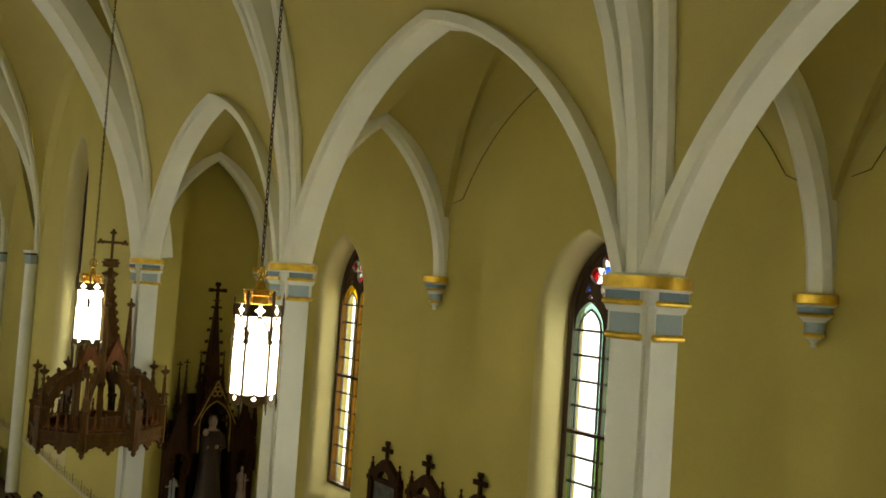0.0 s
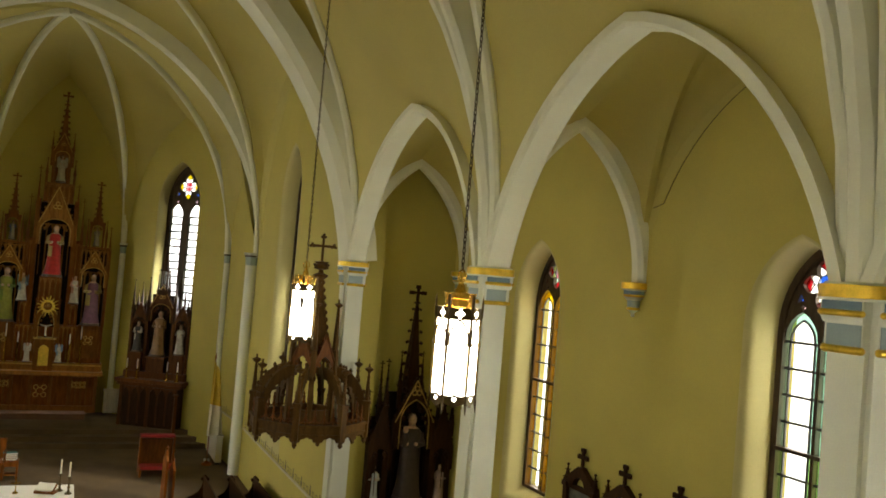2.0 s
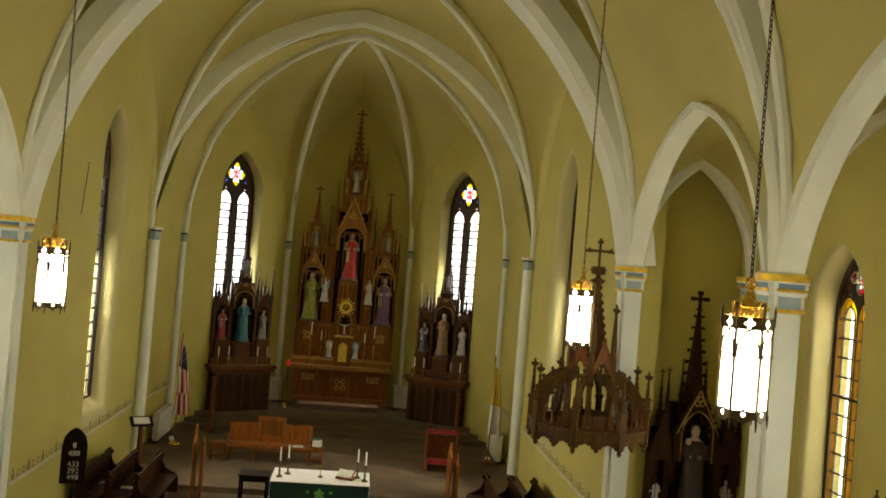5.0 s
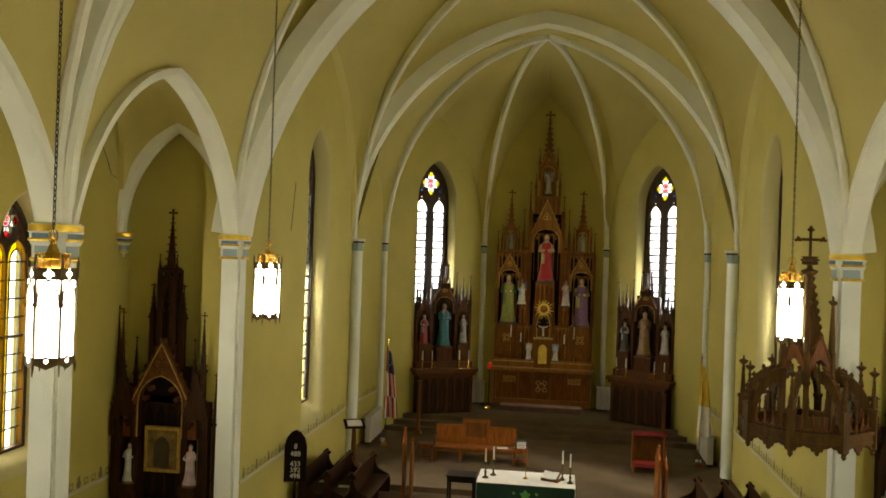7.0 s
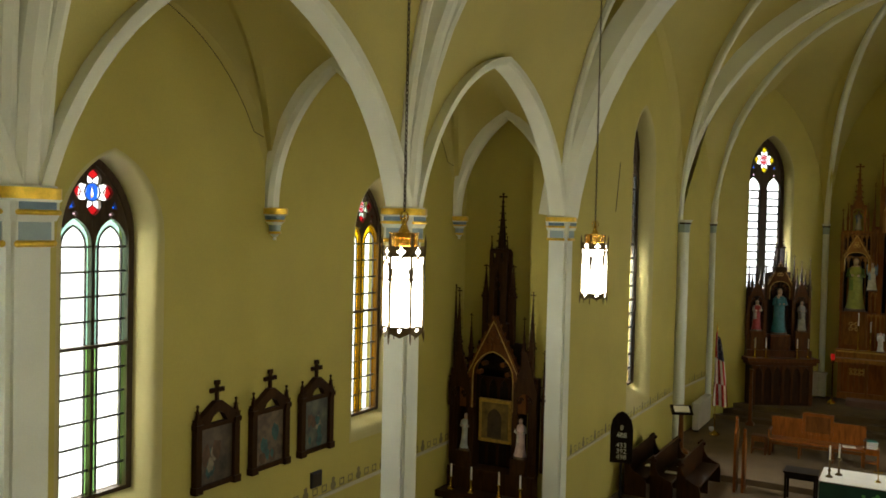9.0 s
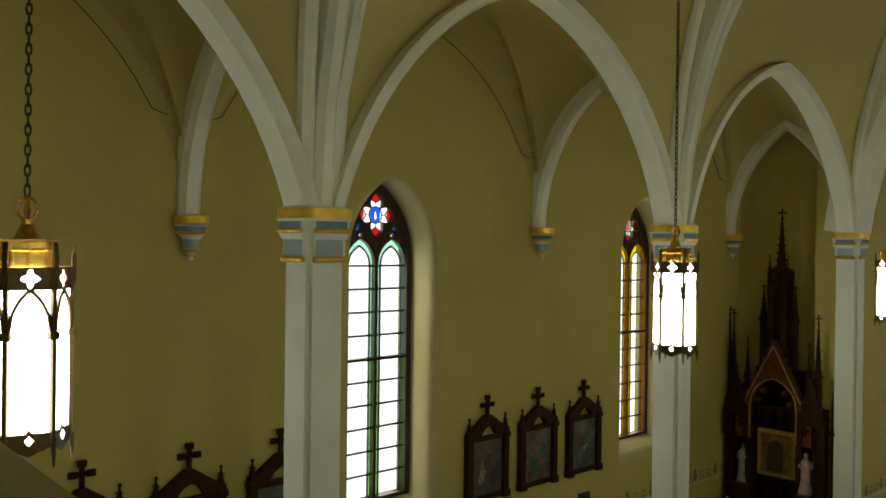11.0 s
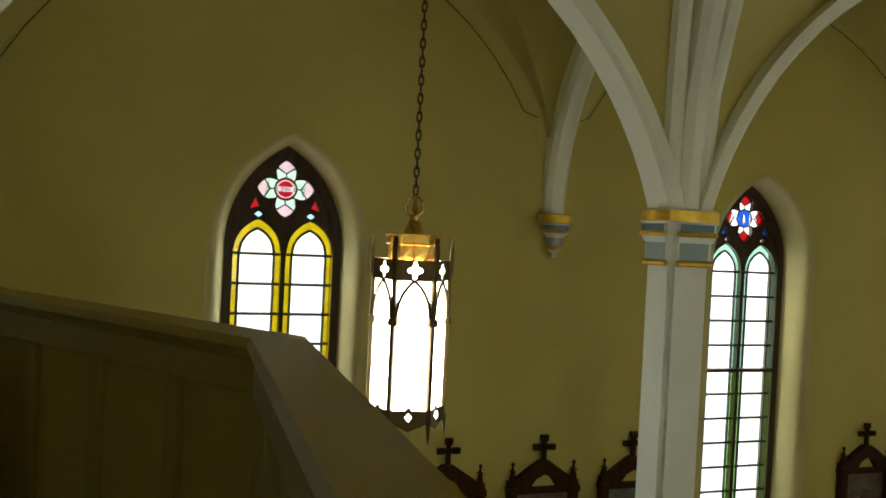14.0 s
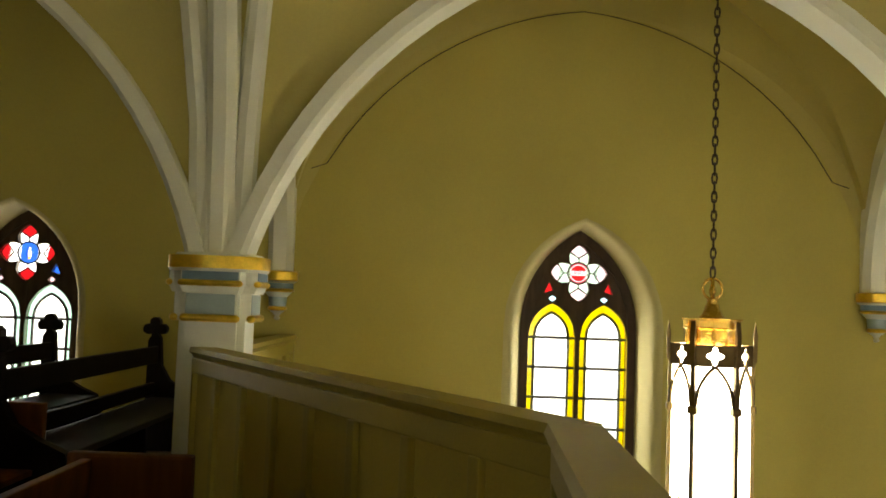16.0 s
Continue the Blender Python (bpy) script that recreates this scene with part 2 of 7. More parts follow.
def wall_with_windows(name, a, b, z0, z1, inward, thick, holes, label):
    """A wall from a to b whose inner face stands on that line; holes: (middle, half-width, sill, spring, apex, splay)."""
    a, b = Vector((*a, 0)), Vector((*b, 0))
    along = (b - a).normalized()
    inward = Vector((*inward, 0))
    total = (b - a).length
    bm = bmesh.new()

    def grid(depth, grow):
        def P(s, z):
            return bm.verts.new(a + along * s - inward * depth + Vector((0, 0, z)))
        last = 0.0
        for mid, hw, sill, spring, apex, splay in holes:
            g = splay * grow
            o = [(x + mid, z) for x, z in arch_outline(hw + g, sill - g * 1.6, spring, apex + g * 0.5)]
            bm.faces.new((P(last, z0), P(o[0][0], z0), P(o[0][0], z1), P(last, z1)))
            bm.faces.new((P(o[0][0], z0), P(o[-1][0], z0), P(o[-1][0], o[-1][1]), P(o[0][0], o[0][1])))
            for (x0, y0), (x1, y1) in zip(o[1:-1], o[2:-1]):
                bm.faces.new((P(x0, y0), P(x1, y1), P(x1, z1), P(x0, z1)))
            last = o[-1][0]
        bm.faces.new((P(last, z0), P(total, z0), P(total, z1), P(last, z1)))

    grid(0.0, 1.0)
    grid(thick, 0.0)

    def Q(s, z, depth):
        return bm.verts.new(a + along * s - inward * depth + Vector((0, 0, z)))
    for mid, hw, sill, spring, apex, splay in holes:
        turns = [(1.0, 0.0), (0.80, 0.006), (0.63, 0.024), (0.50, 0.055), (0.40, 0.10), (0.0, 0.34)]
        loops = [(arch_outline(hw + splay * g, sill - splay * g * 1.6, spring, apex + splay * g * 0.5), d) for g, d in turns]
        o = loops[-1][0]
        n = len(o)
        for (i, d0), (p, d1) in zip(loops, loops[1:]):
            for k in range(n):
                j = (k + 1) % n
                fc = bm.faces.new((Q(mid + i[k][0], i[k][1], d0), Q(mid + i[j][0], i[j][1], d0), Q(mid + p[j][0], p[j][1], d1), Q(mid + p[k][0], p[k][1], d1)))
                fc.material_index = 1
        for k in range(n):
            j = (k + 1) % n
            bm.faces.new((Q(mid + o[k][0], o[k][1], 0.34), Q(mid + o[j][0], o[j][1], 0.34), Q(mid + o[j][0], o[j][1], thick), Q(mid + o[k][0], o[k][1], thick)))
    for s0, s1, zz in ((0, total, z1), (0, total, z0)):
        bm.faces.new((Q(s0, zz, 0), Q(s1, zz, 0), Q(s1, zz, thick), Q(s0, zz, thick)))
    for s in (0, total):
        bm.faces.new((Q(s, z0, 0), Q(s, z1, 0), Q(s, z1, thick), Q(s, z0, thick)))
    bmesh.ops.remove_doubles(bm, verts=bm.verts, dist=0.0005)
    ob = structure(name, bm, PLASTER, label, "wall")
    ob.data.materials.append(REVEAL)
    for f in ob.data.polygons:
        f.use_smooth = f.material_index == 1
    return ob


NAVE_WIN = (0.58, 3.52, 6.66, 7.63, 0.19)
CHAN_WIN = (0.68, 3.0, 8.6, 9.8, 0.34)
APSE_WIN = (0.86, 3.7, 8.7, 10.05, 0.10)
TAN_WALL = "smooth tan plaster wall with deep splayed window openings"
wall_with_windows("wall_north", (-AISLE, WEST), (-AISLE, EAST), 0, WALLTOP, (1, 0), 0.6,
                  [(y - WEST, *NAVE_WIN) for y in WINDOW_Y], TAN_WALL)
wall_with_windows("wall_south", (AISLE, WEST), (AISLE, EAST), 0, WALLTOP, (-1, 0), 0.6,
                  [(y - WEST, *NAVE_WIN) for y in SOUTH_Y], TAN_WALL)
CHAN_Y = 20.80
wall_with_windows("wall_chancel_north", (-NAVE, PIERS[-1]), (-NAVE, CHANCEL), 0, 13.6, (1, 0), 0.6, [(CHAN_Y - PIERS[-1], *CHAN_WIN)],
                  "tan plaster chancel wall with one tall window")
wall_with_windows("wall_chancel_south", (NAVE, PIERS[-1]), (NAVE, CHANCEL), 0, 13.6, (-1, 0), 0.6, [(CHAN_Y - PIERS[-1], *CHAN_WIN)],
                  "tan plaster chancel wall with one tall window")
D45 = math.sqrt(0.5)
diag = math.hypot(APSEX1 - APSEX2, APSE2 - APSE1)
dn = ((APSE2 - APSE1) / diag, (APSEX1 - APSEX2) / diag)
for sx, word in ((-1, "north"), (1, "south")):
    wall_with_windows("wall_apse_%s" % word, (sx * APSEX1, APSE1), (sx * APSEX2, APSE2), 0, 13.6, (-sx * dn[0], -dn[1]), 0.6,
                      [(diag * 0.5, *APSE_WIN)], "tan plaster apse wall with a traceried window")
    wall_with_windows("wall_apse_side_%s" % word, (sx * NAVE, CHANCEL), (sx * APSEX1, APSE1), 0, 13.6, (-sx, 0), 0.6, [],
                      "plain tan plaster wall at the apse")
    wall_with_windows("wall_aisle_end_%s" % word, (sx * AISLE, EAST), (sx * (NAVE + 0.3), EAST), 0, WALLTOP, (0, -1), 0.6, [],
                      "plain tan plaster end wall of the aisle")
wall_with_windows("wall_apse_east", (-APSEX2, APSE2), (APSEX2, APSE2), 0, 13.6, (0, -1), 0.6, [], "plain tan plaster wall behind the high altar")
wall_with_windows("wall_west", (-AISLE - 0.6, WEST), (AISLE + 0.6, WEST), 0, 17.5, (0, 1), 0.6, [], "plain tan plaster back wall of the gallery")

# nave floor, sanctuary, ground outside
bm = bmesh.new()
box(bm, -AISLE - 0.6, AISLE + 0.6, WEST - 0.6, 33, -0.3, 0)
structure("floor", bm, FLOORM, "brown wooden nave floor", "floor")
bm = bmesh.new()
box(bm, -400, 400, -400, 400, -0.6, -0.35)
structure("ground", bm, surface("lawn", (0.06, 0.09, 0.03), 0.95, vary=0.3), "grassy ground round the church", "ground")
bm = bmesh.new()
box(bm, -NAVE + 0.02, NAVE - 0.02, 21.4, APSE2 - 0.02, 0.002, SANCT, bevel=0.02)
box(bm, -NAVE + 0.02, NAVE - 0.02, 17.6, 21.4, 0.002, 0.85)
structure("sanctuary_floor", bm, CARPET, "brown carpeted sanctuary floor", "floor")
bm = bmesh.new()
for k in range(3):
    box(bm, -NAVE + 0.02, NAVE - 0.02, 16.6 + 0.33 * k, 17.6, 0.2 * k + 0.003, 0.2 * k + 0.2, bevel=0.015)
structure("sanctuary_steps", bm, CARPET, "brown carpeted steps up to the sanctuary", "steps")

# unseen roof added to close the church and keep sky light out
bm = bmesh.new()
for y0, y1, half, eave, ridge in ((WEST - 0.6, 32.6, 9.0, 10.8, 18.5),):
    a = [bm.verts.new((x, y, z)) for y in (y0, y1) for x, z in ((-half, eave), (0, ridge), (half, eave), (half, eave + 0.35), (0, ridge + 0.35), (-half, eave + 0.35))]
    for i in range(6):
        j = (i + 1) % 6
        bm.faces.new((a[i], a[j], a[6 + j], a[6 + i]))
    bm.faces.new(a[:6])
    bm.faces.new(a[6:][::-1])
structure("roof", bm, ROOFM, "unseen dark gable roof added to keep light off the vaults", "roof")
# unseen gable and eave boards that seal the added roof
bm = bmesh.new()
slab(bm, [(-9, 10.8), (9, 10.8), (0, 18.5)], 32.3, 32.6)
for sx in (-1, 1):
    box(bm, min(sx * 5.8, sx * 9.0), max(sx * 5.8, sx * 9.0), EAST + 0.5, 32.6, 10.6, 10.9)
structure("gable_wall", bm, PLASTER, "plain unseen gable added to seal the roof", "wall")


# ---- vaults ----
def vault_bay(bm, xa, xb, ya, yb, cap, arch_y, arch_xa, arch_xb, crown, n=12, ka=0.0, kb=0.0, inx=1.0, iny=0.93):
    """One ribbed bay. arch_y: apex of the cross arches; arch_xa, arch_xb: apexes of the side arches at xa and xb."""
    cx, cy, hx, hy = (xa + xb) / 2, (ya + yb) / 2, (xb - xa) / 2, (yb - ya) / 2
    hd = math.hypot(hx, hy)
    verts = {}
    steps = [math.copysign(1 - (1 - abs(i / n)) ** 1.5, i) for i in range(-n, n + 1)]
    for i, u in enumerate(steps):
        for j, v in enumerate(steps):
            au, av = abs(u), abs(v)
            w = max(au, av)
            d = cap + bow(w, hd, crown - cap)
            side = arch_xa if u < 0 else arch_xb
            if av >= au:
                ridge = crown + (arch_y - crown) * w ** 1.7
                q = au / w if w else 0
                s = bow(q / inx, hx * inx, arch_y - cap) / (arch_y - cap)
            else:
                ridge = crown + (side - crown) * w ** 1.7
                q = av / w
                y_in = 1.0 if (ka if u < 0 else kb) > 0.15 else iny
                s = bow(q / y_in, hy * y_in, side - cap, ka if u < 0 else kb) / (side - cap)
            verts[i, j] = bm.verts.new((cx + u * hx, cy + v * hy, d + max(0, ridge - d) * s))
    m = len(steps)
    for i in range(m - 1):
        for j in range(m - 1):
            a, b, c, d = verts[i, j], verts[i + 1, j], verts[i + 1, j + 1], verts[i, j + 1]
            if (steps[i] + steps[i + 1]) * (steps[j] + steps[j + 1]) > 0:
                bm.faces.new((a, b, c))
                bm.faces.new((a, c, d))
            else:
                bm.faces.new((a, b, d))
                bm.faces.new((b, c, d))


ARCADE_TOP, AISLE_RIB_TOP, FORMERET, AISLE_CROWN = 9.49, 9.02, 9.78, 9.95
FLAT = 0.14                           # bulge of the arcade arches
bm = bmesh.new()
bays = list(zip(PIERS, PIERS[1:]))
for ya, yb in bays + [(PIERS[0] - BAY, PIERS[0])]:
    vault_bay(bm, -NAVE, NAVE, ya, yb, CAPTOP, 13.8, ARCADE_TOP + 0.07, ARCADE_TOP + 0.07, CROWN, ka=FLAT, kb=FLAT)
vault_bay(bm, -NAVE, NAVE, PIERS[-1], CHANCEL, CAPTOP, 13.8, 12.6, 12.6, CROWN + 0.1)
bmesh.ops.remove_doubles(bm, verts=bm.verts, dist=0.002)
smooth(structure("ceiling_nave", bm, VAULT, "tan plaster ribbed vault over the nave and chancel", "ceiling"), 25)
for sx, word in ((-1, "north"), (1, "south")):
    bm = bmesh.new()
    for ya, yb in bays + [(PIERS[0] - BAY, PIERS[0])]:
        lo, hi = sorted((sx * NAVE, sx * AISLE))
        tops = (FORMERET, ARCADE_TOP + 0.07) if sx < 0 else (ARCADE_TOP + 0.07, FORMERET)
        vault_bay(bm, lo, hi, ya, yb, CAPTOP, AISLE_RIB_TOP + 0.1, *tops, AISLE_CROWN, ka=0.175 if sx < 0 else FLAT, kb=FLAT if sx < 0 else 0.175, inx=0.91)
    vault_bay(bm, lo, hi, PIERS[-1], PIERS[-1] + 2 * (EAST - PIERS[-1]), CAPTOP, AISLE_RIB_TOP + 0.1, AISLE_RIB_TOP, AISLE_RIB_TOP, AISLE_RIB_TOP + 0.2, inx=0.91)
    bmesh.ops.remove_doubles(bm, verts=bm.verts, dist=0.002)
    smooth(structure("ceiling_aisle_%s" % word, bm, VAULT, "tan plaster ribbed vault over the side aisle", "ceiling"), 25)

# apse vault: webs between the ribs that meet at one key
KEY = Vector((0, CHANCEL + 1.2, 13.47))
corners = [Vector((-NAVE, CHANCEL, 7.2)), Vector((-APSEX1, APSE1, 7.2)), Vector((-APSEX2, APSE2, 7.2)), Vector((APSEX2, APSE2, 7.2)), Vector((APSEX1, APSE1, 7.2)), Vector((NAVE, CHANCEL, 7.2))]
bm = bmesh.new()
for k, (A, B) in enumerate(zip(corners, corners[1:] + corners[:1])):
    top = 12.75 if k == 2 else 11.6 if k in (1, 3) else (13.9 if k == 5 else 10.2)
    half = (B - A).length / 2
    rows = []
    for i in range(13):
        r = 1 - (1 - i / 12) ** 1.5
        row = []
        for j in range(13):
            s = j / 12
            wall = A.lerp(B, s)
            span = (KEY.xy - A.xy).length * (1 - s) + (KEY.xy - B.xy).length * s
            d = 7.2 + bow(1 - r, span, KEY.z - 7.2)
            ridge = top + (KEY.z - top) * (1 - (1 - r) ** 1.6)
            z = d + max(0, ridge - d) * bow(2 * s - 1, half, top - 7.2) / (top - 7.2)
            row.append(bm.verts.new((*wall.lerp(KEY, r).xy, z)))
        rows.append(row)
    for a, b in zip(rows, rows[1:]):
        for j in range(12):
            bm.faces.new((a[j], a[j + 1], b[j + 1], b[j]))
bmesh.ops.remove_doubles(bm, verts=bm.verts, dist=0.001)
smooth(structure("ceiling_apse", bm, VAULT, "tan plaster ribbed vault over the apse", "ceiling"), 25)


# ---- ribs and arches ----
def rib(name, label, p0, p1, z0, apex, width, depth, half=False, k=0.0):
    bm = bmesh.new()
    pts = arch_path(p0, p1, z0, apex, k=k)
    if half:
        pts = pts[:len(pts) // 2 + 1]
    rib_on(bm, pts, width, depth)
    return smooth(tagged(part(name, bm, RIB), label, "arch", "vault ribs", "structure"), 40)


PALE = "pale painted plaster vault rib"
for sx in (-1, 1):
    for ya, yb in bays:
        rib("arcade_arch", "broad pale pointed arch between two piers", (sx * NAVE, ya + 0.20), (sx * NAVE, yb - 0.20), CAPTOP - 0.02, ARCADE_TOP, 0.36, 0.13, k=FLAT)
    for y in PIERS[1:]:
        rib("aisle_rib", PALE + " across the aisle", (sx * (NAVE + 0.14), y), (sx * (AISLE - 0.10), y), CAPTOP - 0.05, AISLE_RIB_TOP, 0.24, 0.2)
for ya, yb in bays + [(PIERS[-1], CHANCEL)]:
    for sx in (-1, 1):
        for y0, y1 in ((ya, yb), (yb, ya)):
            rib("diagonal_rib", PALE + " crossing the nave vault", (sx * (NAVE - 0.10), y0 + (0.17 if y1 > y0 else -0.17)), (-sx * (NAVE - 0.10), y1 - (0.17 if y1 > y0 else -0.17)), CAPTOP - 0.02, CROWN - 0.08, 0.15, 0.30, half=True)
for y in PIERS[1:-1]:
    rib("cross_arch", PALE + " across the nave", (-NAVE + 0.16, y), (NAVE - 0.16, y), CAPTOP - 0.02, 13.70, 0.20, 0.36)
rib("cross_arch", "broad pale arch at the chancel", (-NAVE + 0.1, PIERS[-1] + 0.3), (NAVE - 0.1, PIERS[-1] + 0.3), CAPTOP - 0.02, 13.4, 0.95, 0.5, k=0.15)
rib("cross_arch", "pale arch at the mouth of the apse", (-NAVE + 0.06, CHANCEL), (NAVE - 0.06, CHANCEL), CAPTOP - 0.02, 13.36, 0.30, 0.95)
for c in corners[1:-1]:
    c = c + Vector((KEY.x - c.x, KEY.y - c.y, 0)).normalized() * 0.17
    o = KEY * 2 - c
    rib("apse_rib", "slim pale rib of the apse vault", c.xy, o.xy, 7.2, KEY.z - 0.16, 0.17, 0.3, half=True)


# ---- piers, shafts and corbels ----
def cross_outline(w, p, c):
    """A square with a shallow pilaster on each side: half-size w, pilaster half-width p, standing c proud."""
    q = []
    w, p, c = w * 0.80, p * 0.80, c * 0.80
    for k in range(4):
        a = k * math.pi / 2
        for x, y in ((w, -p), (w + c, -p), (w + c, p), (w, p)) if c else ((w, -p), (w, p)):
            q.append((x * math.cos(a) - y * math.sin(a), x * math.sin(a) + y * math.cos(a)))
        q.append(((w - 0.03) * math.cos(a + math.pi / 4) * 1.36, (w - 0.03) * math.sin(a + math.pi / 4) * 1.36))
    return q


def ring(bm, outline, z0, z1, grow0=1.0, grow1=1.0):
    a = [bm.verts.new((x * grow0, y * grow0, z0)) for x, y in outline]
    b = [bm.verts.new((x * grow1, y * grow1, z1)) for x, y in outline]
    bm.faces.new(a[::-1])
    bm.faces.new(b)
    for i in range(len(a)):
        j = (i + 1) % len(a)
        bm.faces.new((a[i], a[j], b[j], b[i]))


def bulged(w, p, swell):
    """Four faces that swell outwards, set off by a narrow corner strip: half-size w, face half-width p."""
    q = []
    for k in range(4):
        a = k * math.pi / 2
        for i in range(7):
            f = -1 + i / 3
            x, y = w + swell * (1 - f * f), p * f
            q.append((x * math.cos(a) - y * math.sin(a), x * math.sin(a) + y * math.cos(a)))
    return q


def bolster(bm, w, p, z, r, m):
    """A round moulding across one face, with rounded ends."""
    pts = [(w, -p + 2 * p * i / 6, z) for i in range(7)]
    tube(bm, [m @ Vector(q) for q in pts], r, 8)
    for s in (-1, 1):
        got = bmesh.ops.create_uvsphere(bm, u_segments=8, v_segments=6, radius=r)
        bmesh.ops.transform(bm, matrix=m @ Matrix.Translation((w, s * p, z)), verts=got["verts"])


def make_pier():
    t = thing("pier", "pale painted nave pier with gilt and blue capital", "pier", "nave piers")
    bm = bmesh.new()
    ring(bm, cross_outline(0.218, 0.178, 0.012), 0.5, CAP + 0.02)
    part("shaft", bm, PIERM, t)
    bm = bmesh.new()
    ring(bm, cross_outline(0.32, 0.2, 0.04), 0.0, 0.35)
    ring(bm, cross_outline(0.28, 0.18, 0.04), 0.35, 0.5, 1, 0.9)
    part("base", bm, PIERM, t)
    bm = bmesh.new()
    lathe(bm, [(0.17, CAPTOP), (0.165, CAPTOP + 0.45), (0.07, CAPTOP + 1.05)], 8, turn=math.pi / 8)
    part("springer", bm, RIB, t)
    cap = bmesh.new()
    ring(cap, cross_outline(0.235, 0.185, 0.030), CAP + 0.02, CAPTOP - 0.255)
    ring(cap, cross_outline(0.25, 0.19, 0.035), CAPTOP - 0.255, CAPTOP - 0.205, 1.0, 1.08)
    ring(cap, cross_outline(0.275, 0.205, 0.030), CAPTOP - 0.205, CAPTOP - 0.11)
    capital = part("capital", cap, PIERM, t, "pale stepped capital with painted bands")
    for name, mt, w, p, swell, z0, z1, g in (("moulding", PIERM, 0.235, 0.19, 0.03, CAPTOP - 0.11, CAPTOP - 0.092, 1.05), ("gilt_band", GOLD, 0.238, 0.20, 0.045, CAPTOP - 0.092, CAPTOP - 0.006, 1.0),
                                             ("moulding", PIERM, 0.215, 0.19, 0.03, CAPTOP - 0.006, CAPTOP + 0.012, 0.95)):
        bm = bmesh.new()
        ring(bm, bulged(w, p, swell), z0, z1, 1.0, g)
        smooth(part(name, bm, mt, capital), 40)
    for k in range(4):
        m = pose(0, 0, 0, 0, 0, 90 * k)
        for name, mt, x, p, z0, z1 in (("blue_panel", BLUE, 0.2165, 0.135, CAP + 0.05, CAPTOP - 0.262), ("blue_band", DEEPBLUE, 0.249, 0.155, CAPTOP - 0.172, CAPTOP - 0.112)):
            bm = bmesh.new()
            box(bm, 0.15, x, -p, p, z0, z1, m)
            part(name, bm, mt, capital)
        for w, p, z, r in ((0.214, 0.14, CAP + 0.035, 0.027), (0.244, 0.158, CAPTOP - 0.19, 0.022)):
            bm = bmesh.new()
            bolster(bm, w, p, z, r, m)
            smooth(part("gilt_ring", bm, GOLD, capital), 60)
    return t


pier = make_pier()
spots = [(sx * NAVE, y) for y in PIERS for sx in (-1, 1)]
pier.matrix_basis = pose(*spots[0], 0)
for x, y in spots[1:]:
    copy_thing(pier, pose(x, y, 0) @ (Matrix.Diagonal((1, 1.22, 1, 1)) if y == PIERS[1] else Matrix()))


def make_corbel():
    t = thing("corbel", "small gilt and blue wall corbel under a rib", "corbel", "wall corbels")
    Z = CAPTOP - 0.02
    for name, mt, rows in (("gilt_band", GOLD, [(0.17, -0.095), (0.185, -0.085), (0.185, -0.01), (0.17, 0.0)]), ("moulding", PIERM, [(0.15, -0.115), (0.175, -0.095)]),
                           ("blue_band", DEEPBLUE, [(0.142, -0.165), (0.142, -0.115)]), ("gilt_ring", GOLD, [(0.12, -0.20), (0.146, -0.192), (0.152, -0.182), (0.146, -0.172), (0.12, -0.165)]),
                           ("moulding", PIERM, [(0.09, -0.245), (0.105, -0.225), (0.135, -0.20)]), ("blue_panel", BLUE, [(0.080, -0.335), (0.088, -0.245)]),
                           ("gilt_ring", GOLD, [(0.07, -0.375), (0.088, -0.367), (0.093, -0.355), (0.088, -0.343), (0.07, -0.335)]),
                           ("drop", PIERM, [(0.02, -0.425), (0.04, -0.40), (0.075, -0.375)]), ("bead", PIERM, [(0.008, -0.465), (0.026, -0.455), (0.028, -0.44), (0.015, -0.425)])):
        bm = bmesh.new()
        lathe(bm, [(r, Z + z) for r, z in rows], 12, turn=math.pi / 12)
        smooth(part(name, bm, mt, t), 50)
    return t


corbel = make_corbel()
spots = [(sx * (AISLE - 0.09), y) for y in PIERS[1:] for sx in (-1, 1)]
corbel.matrix_basis = pose(*spots[0], 0)
for x, y in spots[1:]:
    copy_thing(corbel, pose(x, y, 0))


def make_shaft(x, y, r, top):
    t = thing("wall_shaft", "slim pale wall shaft with a plain blue capital", "column", "apse shafts", pose(x, y, 0))
    bm = bmesh.new()
    lathe(bm, [(r, SANCT), (r, top - 0.35)], 12)
    smooth(part("shaft", bm, PIERM, t))
    for name, mt, r0, z0, r1, z1 in (("blue_panel", BLUE, r * 1.05, top - 0.35, r * 1.15, top - 0.12), ("gilt_ring", BRONZE, r * 1.25, top - 0.12, r * 1.3, top - 0.07),
                                     ("moulding", PIERM, r * 1.3, top - 0.07, r * 1.45, top)):
        bm = bmesh.new()
        lathe(bm, [(r0, z0), (r1, z1)], 8, turn=math.pi / 8)
        part(name, bm, mt, t)


for sx in (-1, 1):
    make_shaft(sx * (NAVE - 0.12), CHANCEL, 0.17, 7.22)
    make_shaft(sx * (APSEX1 - 0.06), APSE1 - 0.05, 0.10, 7.22)
    make_shaft(sx * (APSEX2 - 0.02), APSE2 - 0.08, 0.10, 7.26)


